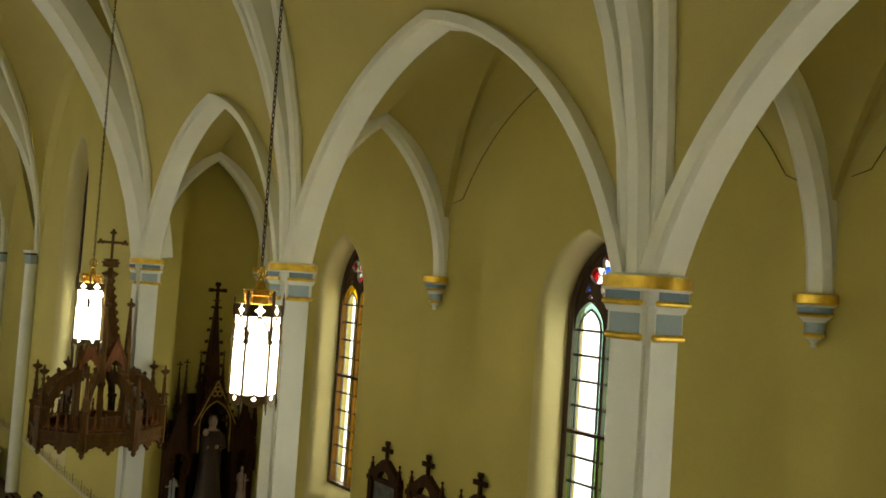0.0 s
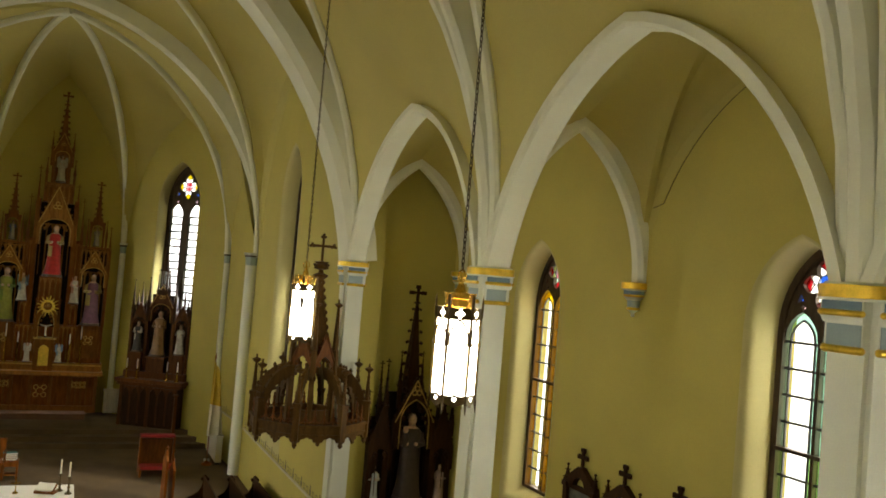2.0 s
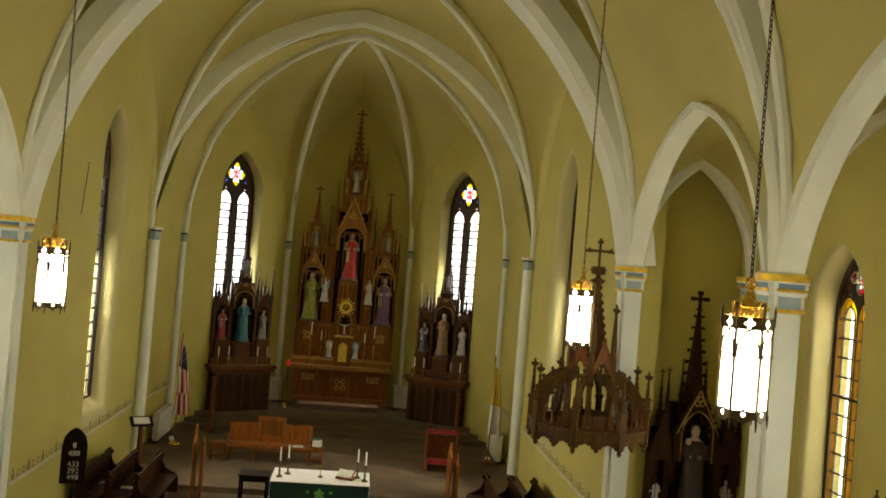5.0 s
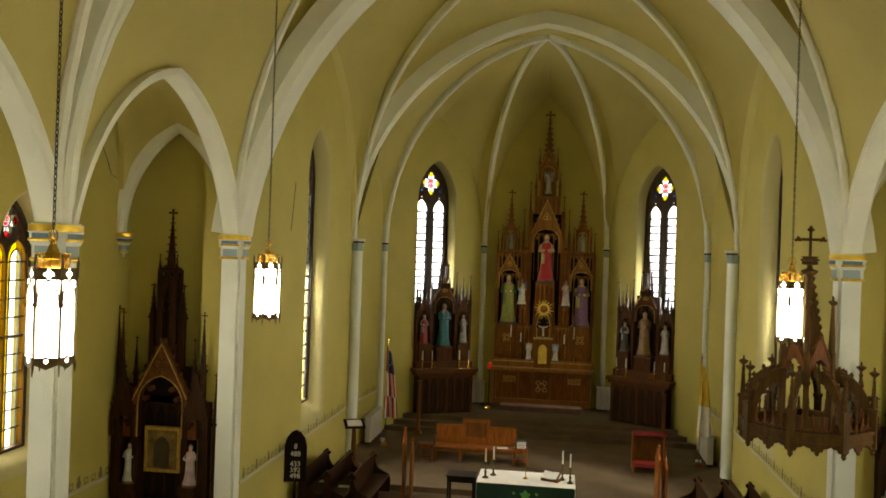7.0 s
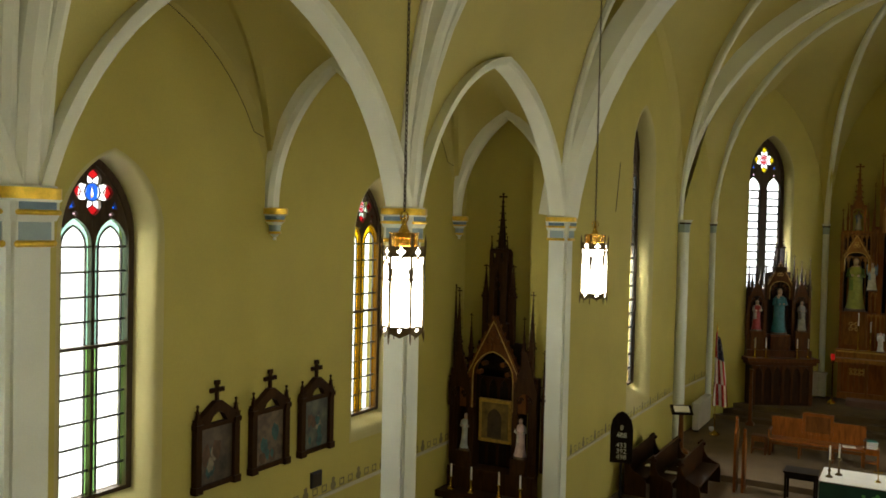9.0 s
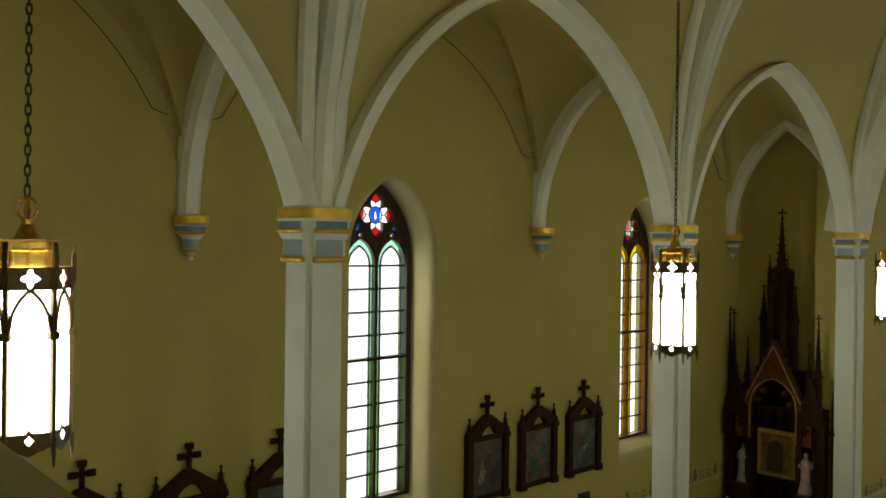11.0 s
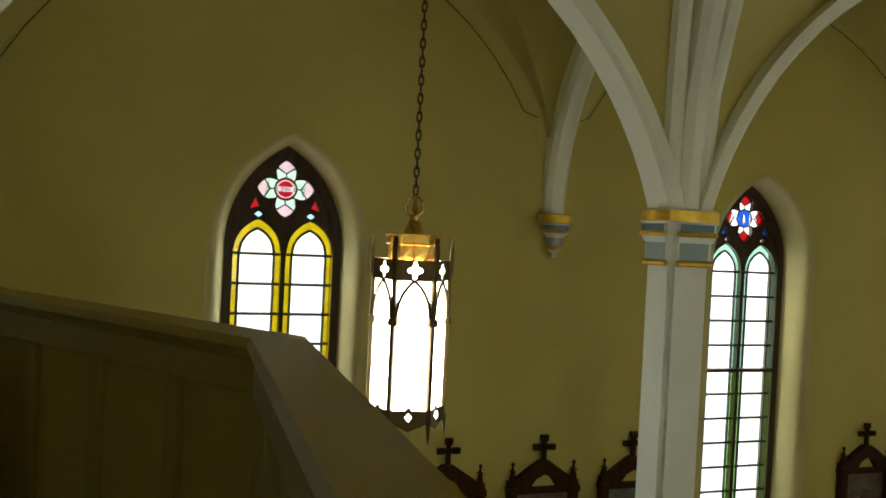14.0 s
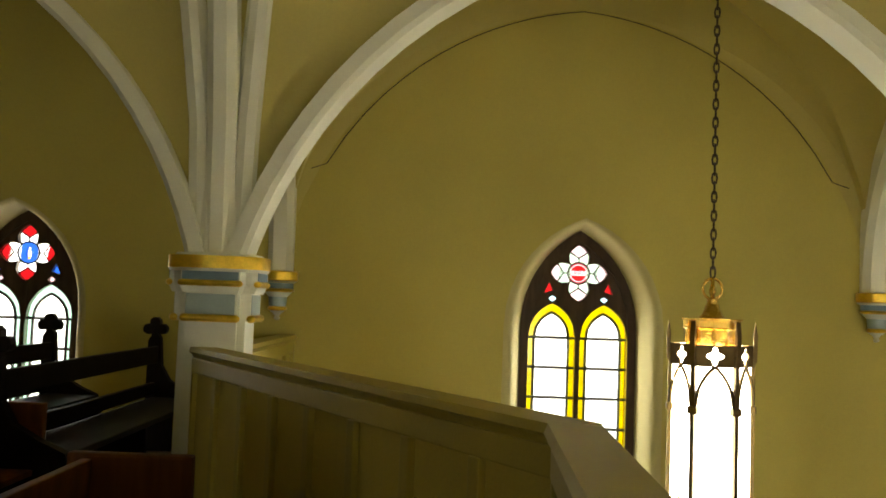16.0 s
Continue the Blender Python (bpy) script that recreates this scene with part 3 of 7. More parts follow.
# ---- pale overcast backdrop outside the windows ----
HAZE = glowing("overcast_haze", (0.95, 0.97, 1.0), HAZE_GLOW)
for x, y, turn, wide, high in ((-14, 8, 90, 60, 11.5), (14, 8, -90, 60, 9.6), (0, 44, 0, 60, 14)):
    bm = bmesh.new()
    box(bm, -wide / 2, wide / 2, 0, 0.05, -0.34, high)
    ob = structure("backdrop", bm, HAZE, "plain bright overcast sky beyond the windows", "sky")
    ob.matrix_basis = pose(x, y, 0, 0, 0, turn)
# unseen pale sheet added over the lawn so the panes stay bright
bm = bmesh.new()
box(bm, -13.9, 13.9, -22, 43.9, -0.345, -0.33)
structure("bright_ground_sheet", bm, surface("bright_sheet_white", (0.75, 0.75, 0.73), 0.9), "unseen pale sheet added to brighten the view through the windows", "ground")

# ---- windows ----
def petal(r0, r1, w, ang, n=6):
    pts = []
    for i in range(n + 1):
        f = i / n
        pts.append((r0 + (r1 - r0) * f, w * math.sin(math.pi * min(1, f * 0.92 + 0.04)) ** 0.7))
    pts = pts + [(a, -b) for a, b in pts[::-1]]
    c, s = math.cos(ang), math.sin(ang)
    return [(a * c - b * s, a * s + b * c) for a, b in pts]


def make_window(name, x, y, turn, size, border, petals, heart, rows, transom, label, share=1.0):
    """A two-light window: its outline hw, sill, spring, apex; built facing -y, then turned."""
    hw, sill, spring, apex, splay = size
    t = tagged(new(name), label, "window", kind="structure")
    t.matrix_basis = pose(x, y, 0, 0, 0, turn)
    e = 0.36                                                     # depth of the glass line behind the wall's face

    def glass(outline, kind, parent=t, dy=0.0):
        bm = bmesh.new()
        vs = [bm.verts.new((a, e + 0.04 + dy, b)) for a, b in outline]
        f = bm.faces.new(vs)
        bmesh.ops.triangulate(bm, faces=[f])
        o = part("pane", bm, TINT[kind], parent)
        o.visible_shadow = False
        return o
    fw = 0.085 * hw / 0.58
    # outer frame: a dark band that follows the opening
    bm = bmesh.new()
    out, inn = arch_outline(hw, sill, spring, apex), arch_outline(hw - fw, sill + fw * 0.6, spring, apex - fw * 1.25)
    for d0, d1, A, B in ((e - 0.03, e + 0.10, out, inn),):
        n = len(A)
        va = [[bm.verts.new((p[0], d, p[1])) for p in A] for d in (d0, d1)]
        vb = [[bm.verts.new((p[0], d, p[1])) for p in B] for d in (d0, d1)]
        for k in range(n):
            j = (k + 1) % n
            bm.faces.new((va[0][k], va[0][j], vb[0][j], vb[0][k]))
            bm.faces.new((va[1][k], va[1][j], vb[1][j], vb[1][k]))
            bm.faces.new((vb[0][k], vb[0][j], vb[1][j], vb[1][k]))
            bm.faces.new((va[0][k], va[0][j], va[1][j], va[1][k]))
    frame_ob = part("window_frame", bm, FRAMEWOOD, t, "dark stained wooden frame")
    ihw = hw - fw
    mul = (0.024 if border != "clear" else 0.085) * hw / 0.58
    lspring = spring - (0.11 if border != "clear" else 0.28) * hw / 0.58
    lapex = lspring + (ihw - mul) / 2 * 1.45
    gsill = sill + fw * 0.6
    lw = (ihw - mul) / 2
    bm = bmesh.new()
    box(bm, -mul, mul, e - 0.01, e + 0.07, gsill, lapex - 0.02)
    part("mullion", bm, FRAMEWOOD, t)
    # tracery head: a dark plate pierced by the rosette and small lights
    cz = (lapex + apex - fw * 1.25) / 2 - 0.005 * hw
    R = 0.275 * hw / 0.58
    itop = apex - fw * 1.25

    def reach(a):
        d = abs((a + math.pi / 4) % (math.pi / 2) - math.pi / 4)
        f = d / (math.pi / 4)
        return R * 1.02 * max(0.42, (1 - 0.42 * f ** 1.15) * max(0.0, 1 - f ** 7) ** 0.5)
    rose = [(reach(a) * math.cos(a), cz + reach(a) * math.sin(a)) for a in [2 * math.pi * i / 48 for i in range(48)]]
    small = []
    for s in (-1, 1):
        small.append([(s * ihw * 0.52, cz - R * 0.66), (s * ihw * 0.70, cz - R * 0.76), (s * ihw * 0.60, cz - R * 0.36)])
        c, g = s * (mul + lw), 0.055 * hw
        small.append([(c, lapex + 2.6 * g), (c + 1.3 * g, lapex + 1.6 * g), (c, lapex + 0.6 * g), (c - 1.3 * g, lapex + 1.6 * g)])
    n = 10
    rim = []
    for s in (-1, 1):
        c = s * (mul + lw)
        rim += [(c + q * lw, lspring + bow(q, lw, lapex - lspring)) for q in [-1 + k / n for k in range(2 * n + 1)]]
    top = [p for p in arch_outline(ihw, sill, spring, itop)[1:-1]]
    rim += top[::-1]
    bm = bmesh.new()
    edges = []
    for loop in [rim, rose] + small:
        vs = [bm.verts.new((a, e + 0.055, b)) for a, b in loop]
        edges += [bm.edges.new((vs[k - 1], vs[k])) for k in range(len(vs))]
    bmesh.ops.triangle_fill(bm, use_beauty=True, edges=edges)
    got = bmesh.ops.extrude_face_region(bm, geom=list(bm.faces))
    bmesh.ops.translate(bm, vec=(0, -0.06, 0), verts=[v for v in got["geom"] if isinstance(v, bmesh.types.BMVert)])
    part("tracery", bm, FRAMEWOOD, t, "dark wooden tracery head")
    for k in range(4):
        a0 = k * math.pi / 2
        ang = [a0 - math.pi / 4 + math.pi / 2 * i / 12 for i in range(13)]
        rim_p = [(reach(a) * math.cos(a), cz + reach(a) * math.sin(a)) for a in ang]
        mid = [(R * 0.72 * math.cos(a0) + R * 0.2 * math.sin(a0) * w, cz + R * 0.72 * math.sin(a0) - R * 0.2 * math.cos(a0) * w) for w in (1, -1)]
        tip = [p for p in rim_p if math.hypot(p[0], p[1] - cz) > R * 0.80]
        base = [p for p in rim_p if math.hypot(p[0], p[1] - cz) <= R * 0.80]
        half = len(base) // 2
        hub = [(R * 0.40 * math.cos(a), cz + R * 0.40 * math.sin(a)) for a in ang]
        notch = [(R * 0.55 * math.cos(a0), cz + R * 0.55 * math.sin(a0))]
        glass(base[:half] + [tip[0]] + notch + [tip[-1]] + base[half:] + hub[::-1], petals[0])
        glass(notch + tip, petals[1])
        bm = bmesh.new()
        for p in (tip[0], tip[-1]):
            tube(bm, [(notch[0][0], e + 0.03, notch[0][1]), (p[0], e + 0.03, p[1])], 0.008 * hw / 0.58, 5)
        tube(bm, [(R * 0.42 * math.cos(a0), e + 0.03, cz + R * 0.42 * math.sin(a0)), (notch[0][0], e + 0.03, notch[0][1])], 0.008 * hw / 0.58, 5)
        tube(bm, [(R * 0.44 * math.cos(a0 + math.pi / 4), e + 0.03, cz + R * 0.44 * math.sin(a0 + math.pi / 4)), (R * 0.40 * math.cos(a0), e + 0.03, cz + R * 0.40 * math.sin(a0))], 0.006 * hw / 0.58, 5)
        part("lead", bm, LEAD, t)
    def disc(r, a0=0.0, a1=2 * math.pi, n=20):
        return [(R * r * math.cos(a0 + (a1 - a0) * i / n), cz + R * r * math.sin(a0 + (a1 - a0) * i / n)) for i in range(n + 1)]
    for a0 in (0.0, math.pi):
        glass(disc(0.40, a0, a0 + math.pi) + disc(0.33, a0, a0 + math.pi)[::-1], heart)
        glass(disc(0.33, a0, a0 + math.pi) + disc(0.29, a0, a0 + math.pi)[::-1], "pink" if heart == "red" else heart)
    lim = math.asin(0.30)
    if heart == "blue":
        def oval(a0, a1, n=12):
            return [(0.11 * R * math.cos(a), cz + 0.24 * R * math.sin(a)) for a in [a0 + (a1 - a0) * i / n for i in range(n + 1)]]
        for a0 in (-math.pi / 2, math.pi / 2):
            glass(disc(0.29, a0, a0 + math.pi) + oval(a0, a0 + math.pi)[::-1], "blue")
        glass(oval(math.pi + 0.6, 2 * math.pi - 0.6), "amber")
        glass(oval(-0.6, 0.9, 5) + oval(math.pi - 0.9, math.pi + 0.6, 5), "clear")
        glass(oval(0.9, math.pi - 0.9), "pink")
    else:
        glass(disc(0.29, lim, math.pi - lim), heart)
        glass(disc(0.29, math.pi + lim, 2 * math.pi - lim), heart)
        glass(disc(0.29, -lim, lim, 6) + disc(0.29, math.pi - lim, math.pi + lim, 6), "pink")
    if heart != "blue":
        cu = bpy.data.curves.new("emblem_letters", "FONT")
        cu.body, cu.size, cu.align_x, cu.align_y, cu.extrude = "INRI", R * 0.19, "CENTER", "CENTER", 0.003
        cu.materials.append(LEAD)
        letters = new("emblem_letters", cu)
        letters.parent = t
        letters.matrix_basis = pose(0, e + 0.03, cz, 90, 0, 0)
    bm = bmesh.new()
    tube(bm, [(R * 0.40 * math.cos(a), e + 0.03, cz + R * 0.40 * math.sin(a)) for a in [2 * math.pi * i / 20 for i in range(20)]], 0.010 * hw / 0.58, 5, closed=True)
    part("lead", bm, LEAD, t)
    for k, o in enumerate(small):
        glass(o, ("red" if border in ("yellow", "amber") else "blue") if k % 2 == 0 else ("sky" if border == "yellow" else "pink"))
    # the two lights: bordered rows of panes between lead bars
    bw = 0.0 if border == "clear" else lw * (0.40 if border == "amber" else 0.27)
    zs = [lspring - (lspring - gsill) * k / rows for k in range(rows + 1)]
    leads = bmesh.new()
    lr = 0.016 if border != "clear" else 0.030
    for s in (-1, 1):
        c = s * (mul + lw)
        L, Rr = c - lw, c + lw
        li, ri = L + bw, Rr - bw
        arc = [(c + q * lw, lspring + bow(q, lw, lapex - lspring)) for q in [-1 + k / n for k in range(2 * n + 1)]]
        k_in = (lw - bw) / lw
        inner = [(c + (p[0] - c) * k_in, lspring + (p[1] - lspring) * k_in) for p in arc]
        glass(inner, "clear")
        if bw:
            glass(arc[:n + 1] + inner[:n + 1][::-1], border)
            glass(arc[n:] + inner[n:][::-1], border)
            tube(leads, [(p[0], e + 0.03, p[1]) for p in inner], lr, 5)
        for z1_, z0_ in zip(zs, zs[1:]):
            glass([(li, z0_), (ri, z0_), (ri, z1_), (li, z1_)], "clear")
            if bw:
                low = "green" if (border == "aqua" and z1_ < zs[4] + 0.01) else border
                glass([(L, z0_), (li, z0_), (li, z1_), (L, z1_)], low)
                glass([(ri, z0_), (Rr, z0_), (Rr, z1_), (ri, z1_)], low)
        for z in zs[:-1]:
            tube(leads, [(L, e + 0.03, z), (Rr, e + 0.03, z)], lr, 5)
        if bw:
            for xx in (li, ri):
                tube(leads, [(xx, e + 0.03, lspring), (xx, e + 0.03, gsill)], lr, 5)
        else:
            for f in (0.06, 0.94):
                tube(leads, [(L + 2 * lw * f, e + 0.03, lspring), (L + 2 * lw * f, e + 0.03, gsill)], lr, 5)
    part("lead_bars", leads, LEAD, t, "dark lead and saddle bars")
    if transom is not None:
        z = zs[transom]
        bm = bmesh.new()
        box(bm, -ihw - 0.02, ihw + 0.02, e - 0.045, e + 0.06, z - 0.022, z + 0.022, bevel=0.006)
        part("transom", bm, FRAMEWOOD, t)
    lamp = bpy.data.lights.new("window_daylight", "AREA")
    lamp.shape, lamp.size, lamp.size_y = "RECTANGLE", hw * 1.7, apex - sill - 0.5
    tilt, drop = (22, (apex - sill) * 0.2) if border == "clear" else (0, 0)
    if tilt:
        lamp.size_y *= 0.5
    lamp.energy = WINDOW_LIGHT * share * lamp.size * lamp.size_y
    lamp.color = (1.0, 0.95, 0.86)
    lo = new("window_daylight", lamp)
    lo.matrix_world = pose(x, y, 0, 0, 0, turn) @ pose(0, e + 0.16 + lamp.size_y / 2 * math.sin(radians(tilt)), (sill + apex) / 2 - 0.15 - drop, -90 + tilt, 0, 0)
    return t


SCHEMES = [("aqua", ("clear", "red"), "blue"), ("yellow", ("mint", "pink"), "red"), ("aqua", ("clear", "red"), "blue"), ("amber", ("mint", "red"), "red")]
no = 1
for sx in (-1, 1):
    for y, (border, petals, heart) in zip(WINDOW_Y if sx < 0 else SOUTH_Y, SCHEMES):
        make_window("window_%d" % no, sx * AISLE, y, -90 * sx, NAVE_WIN, border, petals, heart, 10, 4,
                    "pointed two-light stained window with pale panes and %s borders" % border)
        no += 1
    make_window("window_%d" % no, sx * NAVE, CHAN_Y, -90 * sx, CHAN_WIN, "clear", ("clear", "pink"), "red", 15, 9, "tall pointed chancel window of pale leaded panes", 4.0 if sx > 0 else 5.0)
    no += 1
    ang = math.degrees(math.atan2(-sx * dn[0], -dn[1]))
    mx, my = sx * (APSEX1 + APSEX2) / 2, (APSE1 + APSE2) / 2
    make_window("window_%d" % no, mx, my, -sx * math.degrees(math.atan2(dn[0], dn[1])), APSE_WIN, "clear", ("clear", "yellow"), "red", 18, None,
                "pointed apse window of pale panes with a four-petal rosette", 3.0)
    no += 1


# ---- lanterns ----
def hexpt(r, k, z, turn=math.pi / 6):
    a = turn + k * math.pi / 3
    return Vector((r * math.cos(a), r * math.sin(a), z))


def make_lantern():
    """A six-sided hanging lantern; its origin is on the floor of the glass."""
    t = thing("lantern", "lit six-sided gothic lantern of brass and white glass on a chain", "lantern", "hanging lanterns")
    R, H = 0.235, 0.70
    for k in range(6):
        A, B = hexpt(R, k, 0), hexpt(R, k + 1, 0)
        mid = (A + B) / 2
        ax = (B - A).normalized()
        out = mid.normalized()
        m = Matrix((ax, out, (0, 0, 1))).transposed().to_4x4()
        m.translation = mid
        w = (B - A).length / 2
        bm = bmesh.new()
        box(bm, -w + 0.008, w - 0.008, -0.012, -0.004, 0.0, H, m)
        part("glass_pane", bm, LANTERNGLASS, t, "glowing white glass")
        # band over the pane with a pierced four-leaf
        bm = bmesh.new()
        edges = []
        four = [(0.036 * (1 + 0.35 * math.cos(4 * a)) * math.cos(a), H + 0.055 + 0.036 * (1 + 0.35 * math.cos(4 * a)) * math.sin(a)) for a in [2 * math.pi * i / 24 for i in range(24)]]
        for loop in ([(-w, H), (w, H), (w, H + 0.11), (-w, H + 0.11)], four):
            vs = [bm.verts.new(m @ Vector((x, 0.004, z))) for x, z in loop]
            edges += [bm.edges.new((vs[i - 1], vs[i])) for i in range(len(vs))]
        bmesh.ops.triangle_fill(bm, use_beauty=True, edges=edges)
        got = bmesh.ops.extrude_face_region(bm, geom=list(bm.faces))
        bmesh.ops.translate(bm, vec=out * -0.008, verts=[v for v in got["geom"] if isinstance(v, bmesh.types.BMVert)])
        band = part("band", bm, ANTIQUE, t, "dark bronze band pierced by a quatrefoil")
        bm = bmesh.new()
        box(bm, -0.055, 0.055, -0.016, -0.010, H + 0.005, H + 0.105, m)
        part("band_light", bm, LANTERNGLASS, band)
        bm = bmesh.new()
        for s in (-1, 1):
            pts = []
            for i in range(9):
                q = i / 8
                pts.append(m @ Vector((s * (w - 0.014) * q, 0.006, H - 0.20 + bow(q, w - 0.014, 0.20))))
            tube(bm, pts, 0.0105, 6)
        part("tracery_arch", bm, ANTIQUE, t)
        # foot band with a small lozenge
        bm = bmesh.new()
        loop = [(-w, -0.055), (-w, 0.012), (-0.02, 0.012), (0, 0.035), (0.02, 0.012), (w, 0.012), (w, -0.055), (0.06, -0.075), (0, -0.10), (-0.06, -0.075)]
        slab(bm, loop, -0.004, 0.005, m)
        part("foot_band", bm, ANTIQUE, t)
        bm = bmesh.new()
        slab(bm, [(0, -0.045), (0.022, -0.022), (0, 0.0), (-0.022, -0.022)], 0.005, 0.008, m)
        part("lozenge", bm, LANTERNGLASS, t)
        # corner upright with a pointed fin, a knob half way and a drop below
        bm = bmesh.new()
        m2 = pose(0, 0, 0, 0, 0, 30 + 60 * k)
        box(bm, R - 0.012, R + 0.012, -0.013, 0.013, -0.06, H + 0.10, m2)
        box(bm, R - 0.02, R + 0.02, -0.03, 0.03, 0.46, 0.50, m2, bevel=0.008)
        slab(bm, [(R + 0.004, H + 0.0), (R + 0.022, H + 0.03), (R + 0.024, H + 0.16), (R + 0.012, H + 0.23), (R + 0.0, H + 0.16)], -0.014, 0.014, m2)
        slab(bm, [(R - 0.01, -0.05), (R + 0.022, -0.03), (R + 0.02, -0.11), (R + 0.012, -0.16)], -0.006, 0.006, m2)
        part("corner_post", bm, ANTIQUE, t)
    bm = bmesh.new()
    lathe(bm, [(0.15, H + 0.09), (0.15, H + 0.185), (0.172, H + 0.192), (0.165, H + 0.20), (0.165, H + 0.232), (0.175, H + 0.235), (0.175, H + 0.245)], 6, turn=math.pi / 6)
    crown = part("crown", bm, BRASS, t, "polished brass crown box")
    for k in range(6):
        bm = bmesh.new()
        box(bm, 0.150, 0.168, -0.006, 0.006, H + 0.09, H + 0.235, pose(0, 0, 0, 0, 0, 60 * k))
        part("fillet", bm, BRASS, crown)
    bm = bmesh.new()
    lathe(bm, [(0.115, H + 0.235), (0.085, H + 0.242), (0.062, H + 0.26), (0.045, H + 0.295), (0.040, H + 0.315), (0.032, H + 0.322), (0.032, H + 0.345), (0.012, H + 0.355), (0.022, H + 0.385), (0.005, H + 0.44)], 14)
    smooth(part("finial", bm, BRASS, t))
    bm = bmesh.new()
    tube(bm, [(0.055 * math.cos(a), 0, H + 0.40 + 0.055 * math.sin(a)) for a in [2 * math.pi * i / 16 for i in range(16)]], 0.008, 6, closed=True)
    tube(bm, [(0, 0.055 * math.cos(a), H + 0.40 + 0.055 * math.sin(a)) for a in [2 * math.pi * i / 16 for i in range(16)]], 0.008, 6, closed=True)
    smooth(part("ring", bm, BRASS, t))
    bm = bmesh.new()
    lathe(bm, [(0.20, -0.02), (0.20, -0.01)], 6, turn=math.pi / 6)
    part("bottom_plate", bm, ANTIQUE, t)
    # chain
    bm = bmesh.new()
    z, k = H + 0.46, 0
    while z < 7.6:
        loop = []
        for i in range(8):
            a = 2 * math.pi * i / 8
            u, v = 0.015 * math.cos(a), 0.033 * math.sin(a)
            loop.append((u if k % 2 else 0.0, 0.0 if k % 2 else u, z + 0.028 + v))
        tube(bm, loop, 0.0062, 5, closed=True)
        z += 0.050
        k += 1
    part("chain", bm, BRONZE, t, "long dark bronze chain")
    return t


lantern = make_lantern()
spots = [(-3.72, 1.28, -12), (-3.72, 6.93, -6), (-3.72, 12.40, 4), (3.77, 1.3, 8), (3.77, 6.93, 10), (3.77, 12.40, -20)]
for x, y, a in spots[1:]:
    copy_thing(lantern, pose(x, y, 5.93, 0, 0, a) @ Matrix.Diagonal((0.84, 0.84, 0.95, 1)))
lantern.matrix_basis = pose(spots[0][0], spots[0][1], 5.93, 0, 0, spots[0][2]) @ Matrix.Diagonal((0.84, 0.84, 0.95, 1))

# ---- gallery floor and parapet ----
RAIL = 6.50
bm = bmesh.new()
vs = []
deck = [(-AISLE + 0.02, WEST + 0.02), (AISLE - 0.02, WEST + 0.02), (AISLE - 0.02, -1.45), (5.1, -1.45), (2.1, 0.30), (-2.1, 0.30), (-5.1, -1.45), (-AISLE + 0.02, -1.45)]
a = [bm.verts.new((x, y, GALLERY - 0.35)) for x, y in deck]
b = [bm.verts.new((x, y, GALLERY)) for x, y in deck]
bm.faces.new(a[::-1])
bm.faces.new(b)
for i in range(len(deck)):
    j = (i + 1) % len(deck)
    bm.faces.new((a[i], a[j], b[j], b[i]))
structure("gallery_floor", bm, FLOORM, "brown boarded floor of the choir gallery", "floor")


def make_parapet(p, q, panels, label):
    """A panelled parapet from p to q on the gallery; its inner face looks to the side on the left of the way from q to p."""
    p, q = Vector((*p, 0)), Vector((*q, 0))
    along = (q - p).normalized()
    length = (q - p).length
    side = Vector((-along.y, along.x, 0))
    m = Matrix((along, side, (0, 0, 1))).transposed().to_4x4()
    m.translation = p + Vector((0, 0, GALLERY))
    t = thing("parapet", label, "parapet", "gallery parapets", m)
    h = RAIL - GALLERY
    bm = bmesh.new()
    box(bm, 0, length, -0.035, 0.035, 0, h - 0.05)
    part("board", bm, PANELFIELD, t, "lighter panel field")
    bm = bmesh.new()
    w = 0.095
    prof = [(-w, h - 0.03), (-w + 0.012, h), (w - 0.012, h), (w, h - 0.03), (w - 0.02, h - 0.045), (w - 0.03, h - 0.06), (w - 0.045, h - 0.09), (-w + 0.045, h - 0.09), (-w + 0.03, h - 0.06), (-w + 0.02, h - 0.045)]
    A = [bm.verts.new((0.0, y, z)) for y, z in prof]
    B = [bm.verts.new((length, y, z)) for y, z in prof]
    bm.faces.new(A[::-1])
    bm.faces.new(B)
    for i in range(len(prof)):
        j = (i + 1) % len(prof)
        bm.faces.new((A[i], A[j], B[j], B[i]))
    part("handrail", bm, PARAPET, t, "broad moulded handrail")
    for s, nm in ((-1, "stile"), (1, "stile")):
        for k in range(panels + 1):
            x = length * k / panels
            bm = bmesh.new()
            lo, hi = max(0, x - 0.034), min(length, x + 0.034)
            box(bm, lo, hi, *sorted((s * 0.035, s * 0.07)), 0.1, h - 0.17, bevel=0.008)
            part(nm, bm, PARAPET, t)
        for z0, z1 in ((h - 0.17, h - 0.07), (0.0, 0.1)):
            bm = bmesh.new()
            box(bm, 0, length, *sorted((s * 0.035, s * 0.072)), z0, z1, bevel=0.008)
            part("cross_rail", bm, PARAPET, t)
    return t


PP = "painted drab panelled gallery parapet with broad handrail"
make_parapet((-5.22, -1.66), (-2.06, 0.36), 8, PP + " running to the pier")
make_parapet((2.06, 0.12), (5.22, -1.66), 8, PP + " running to the pier")
make_parapet((-2.06, 0.34), (2.06, 0.12), 9, PP + " across the nave")
make_parapet((-AISLE + 0.03, -1.52), (-5.62, -1.52), 5, PP + " across the aisle")
make_parapet((5.62, -1.52), (AISLE - 0.03, -1.52), 5, PP + " across the aisle")


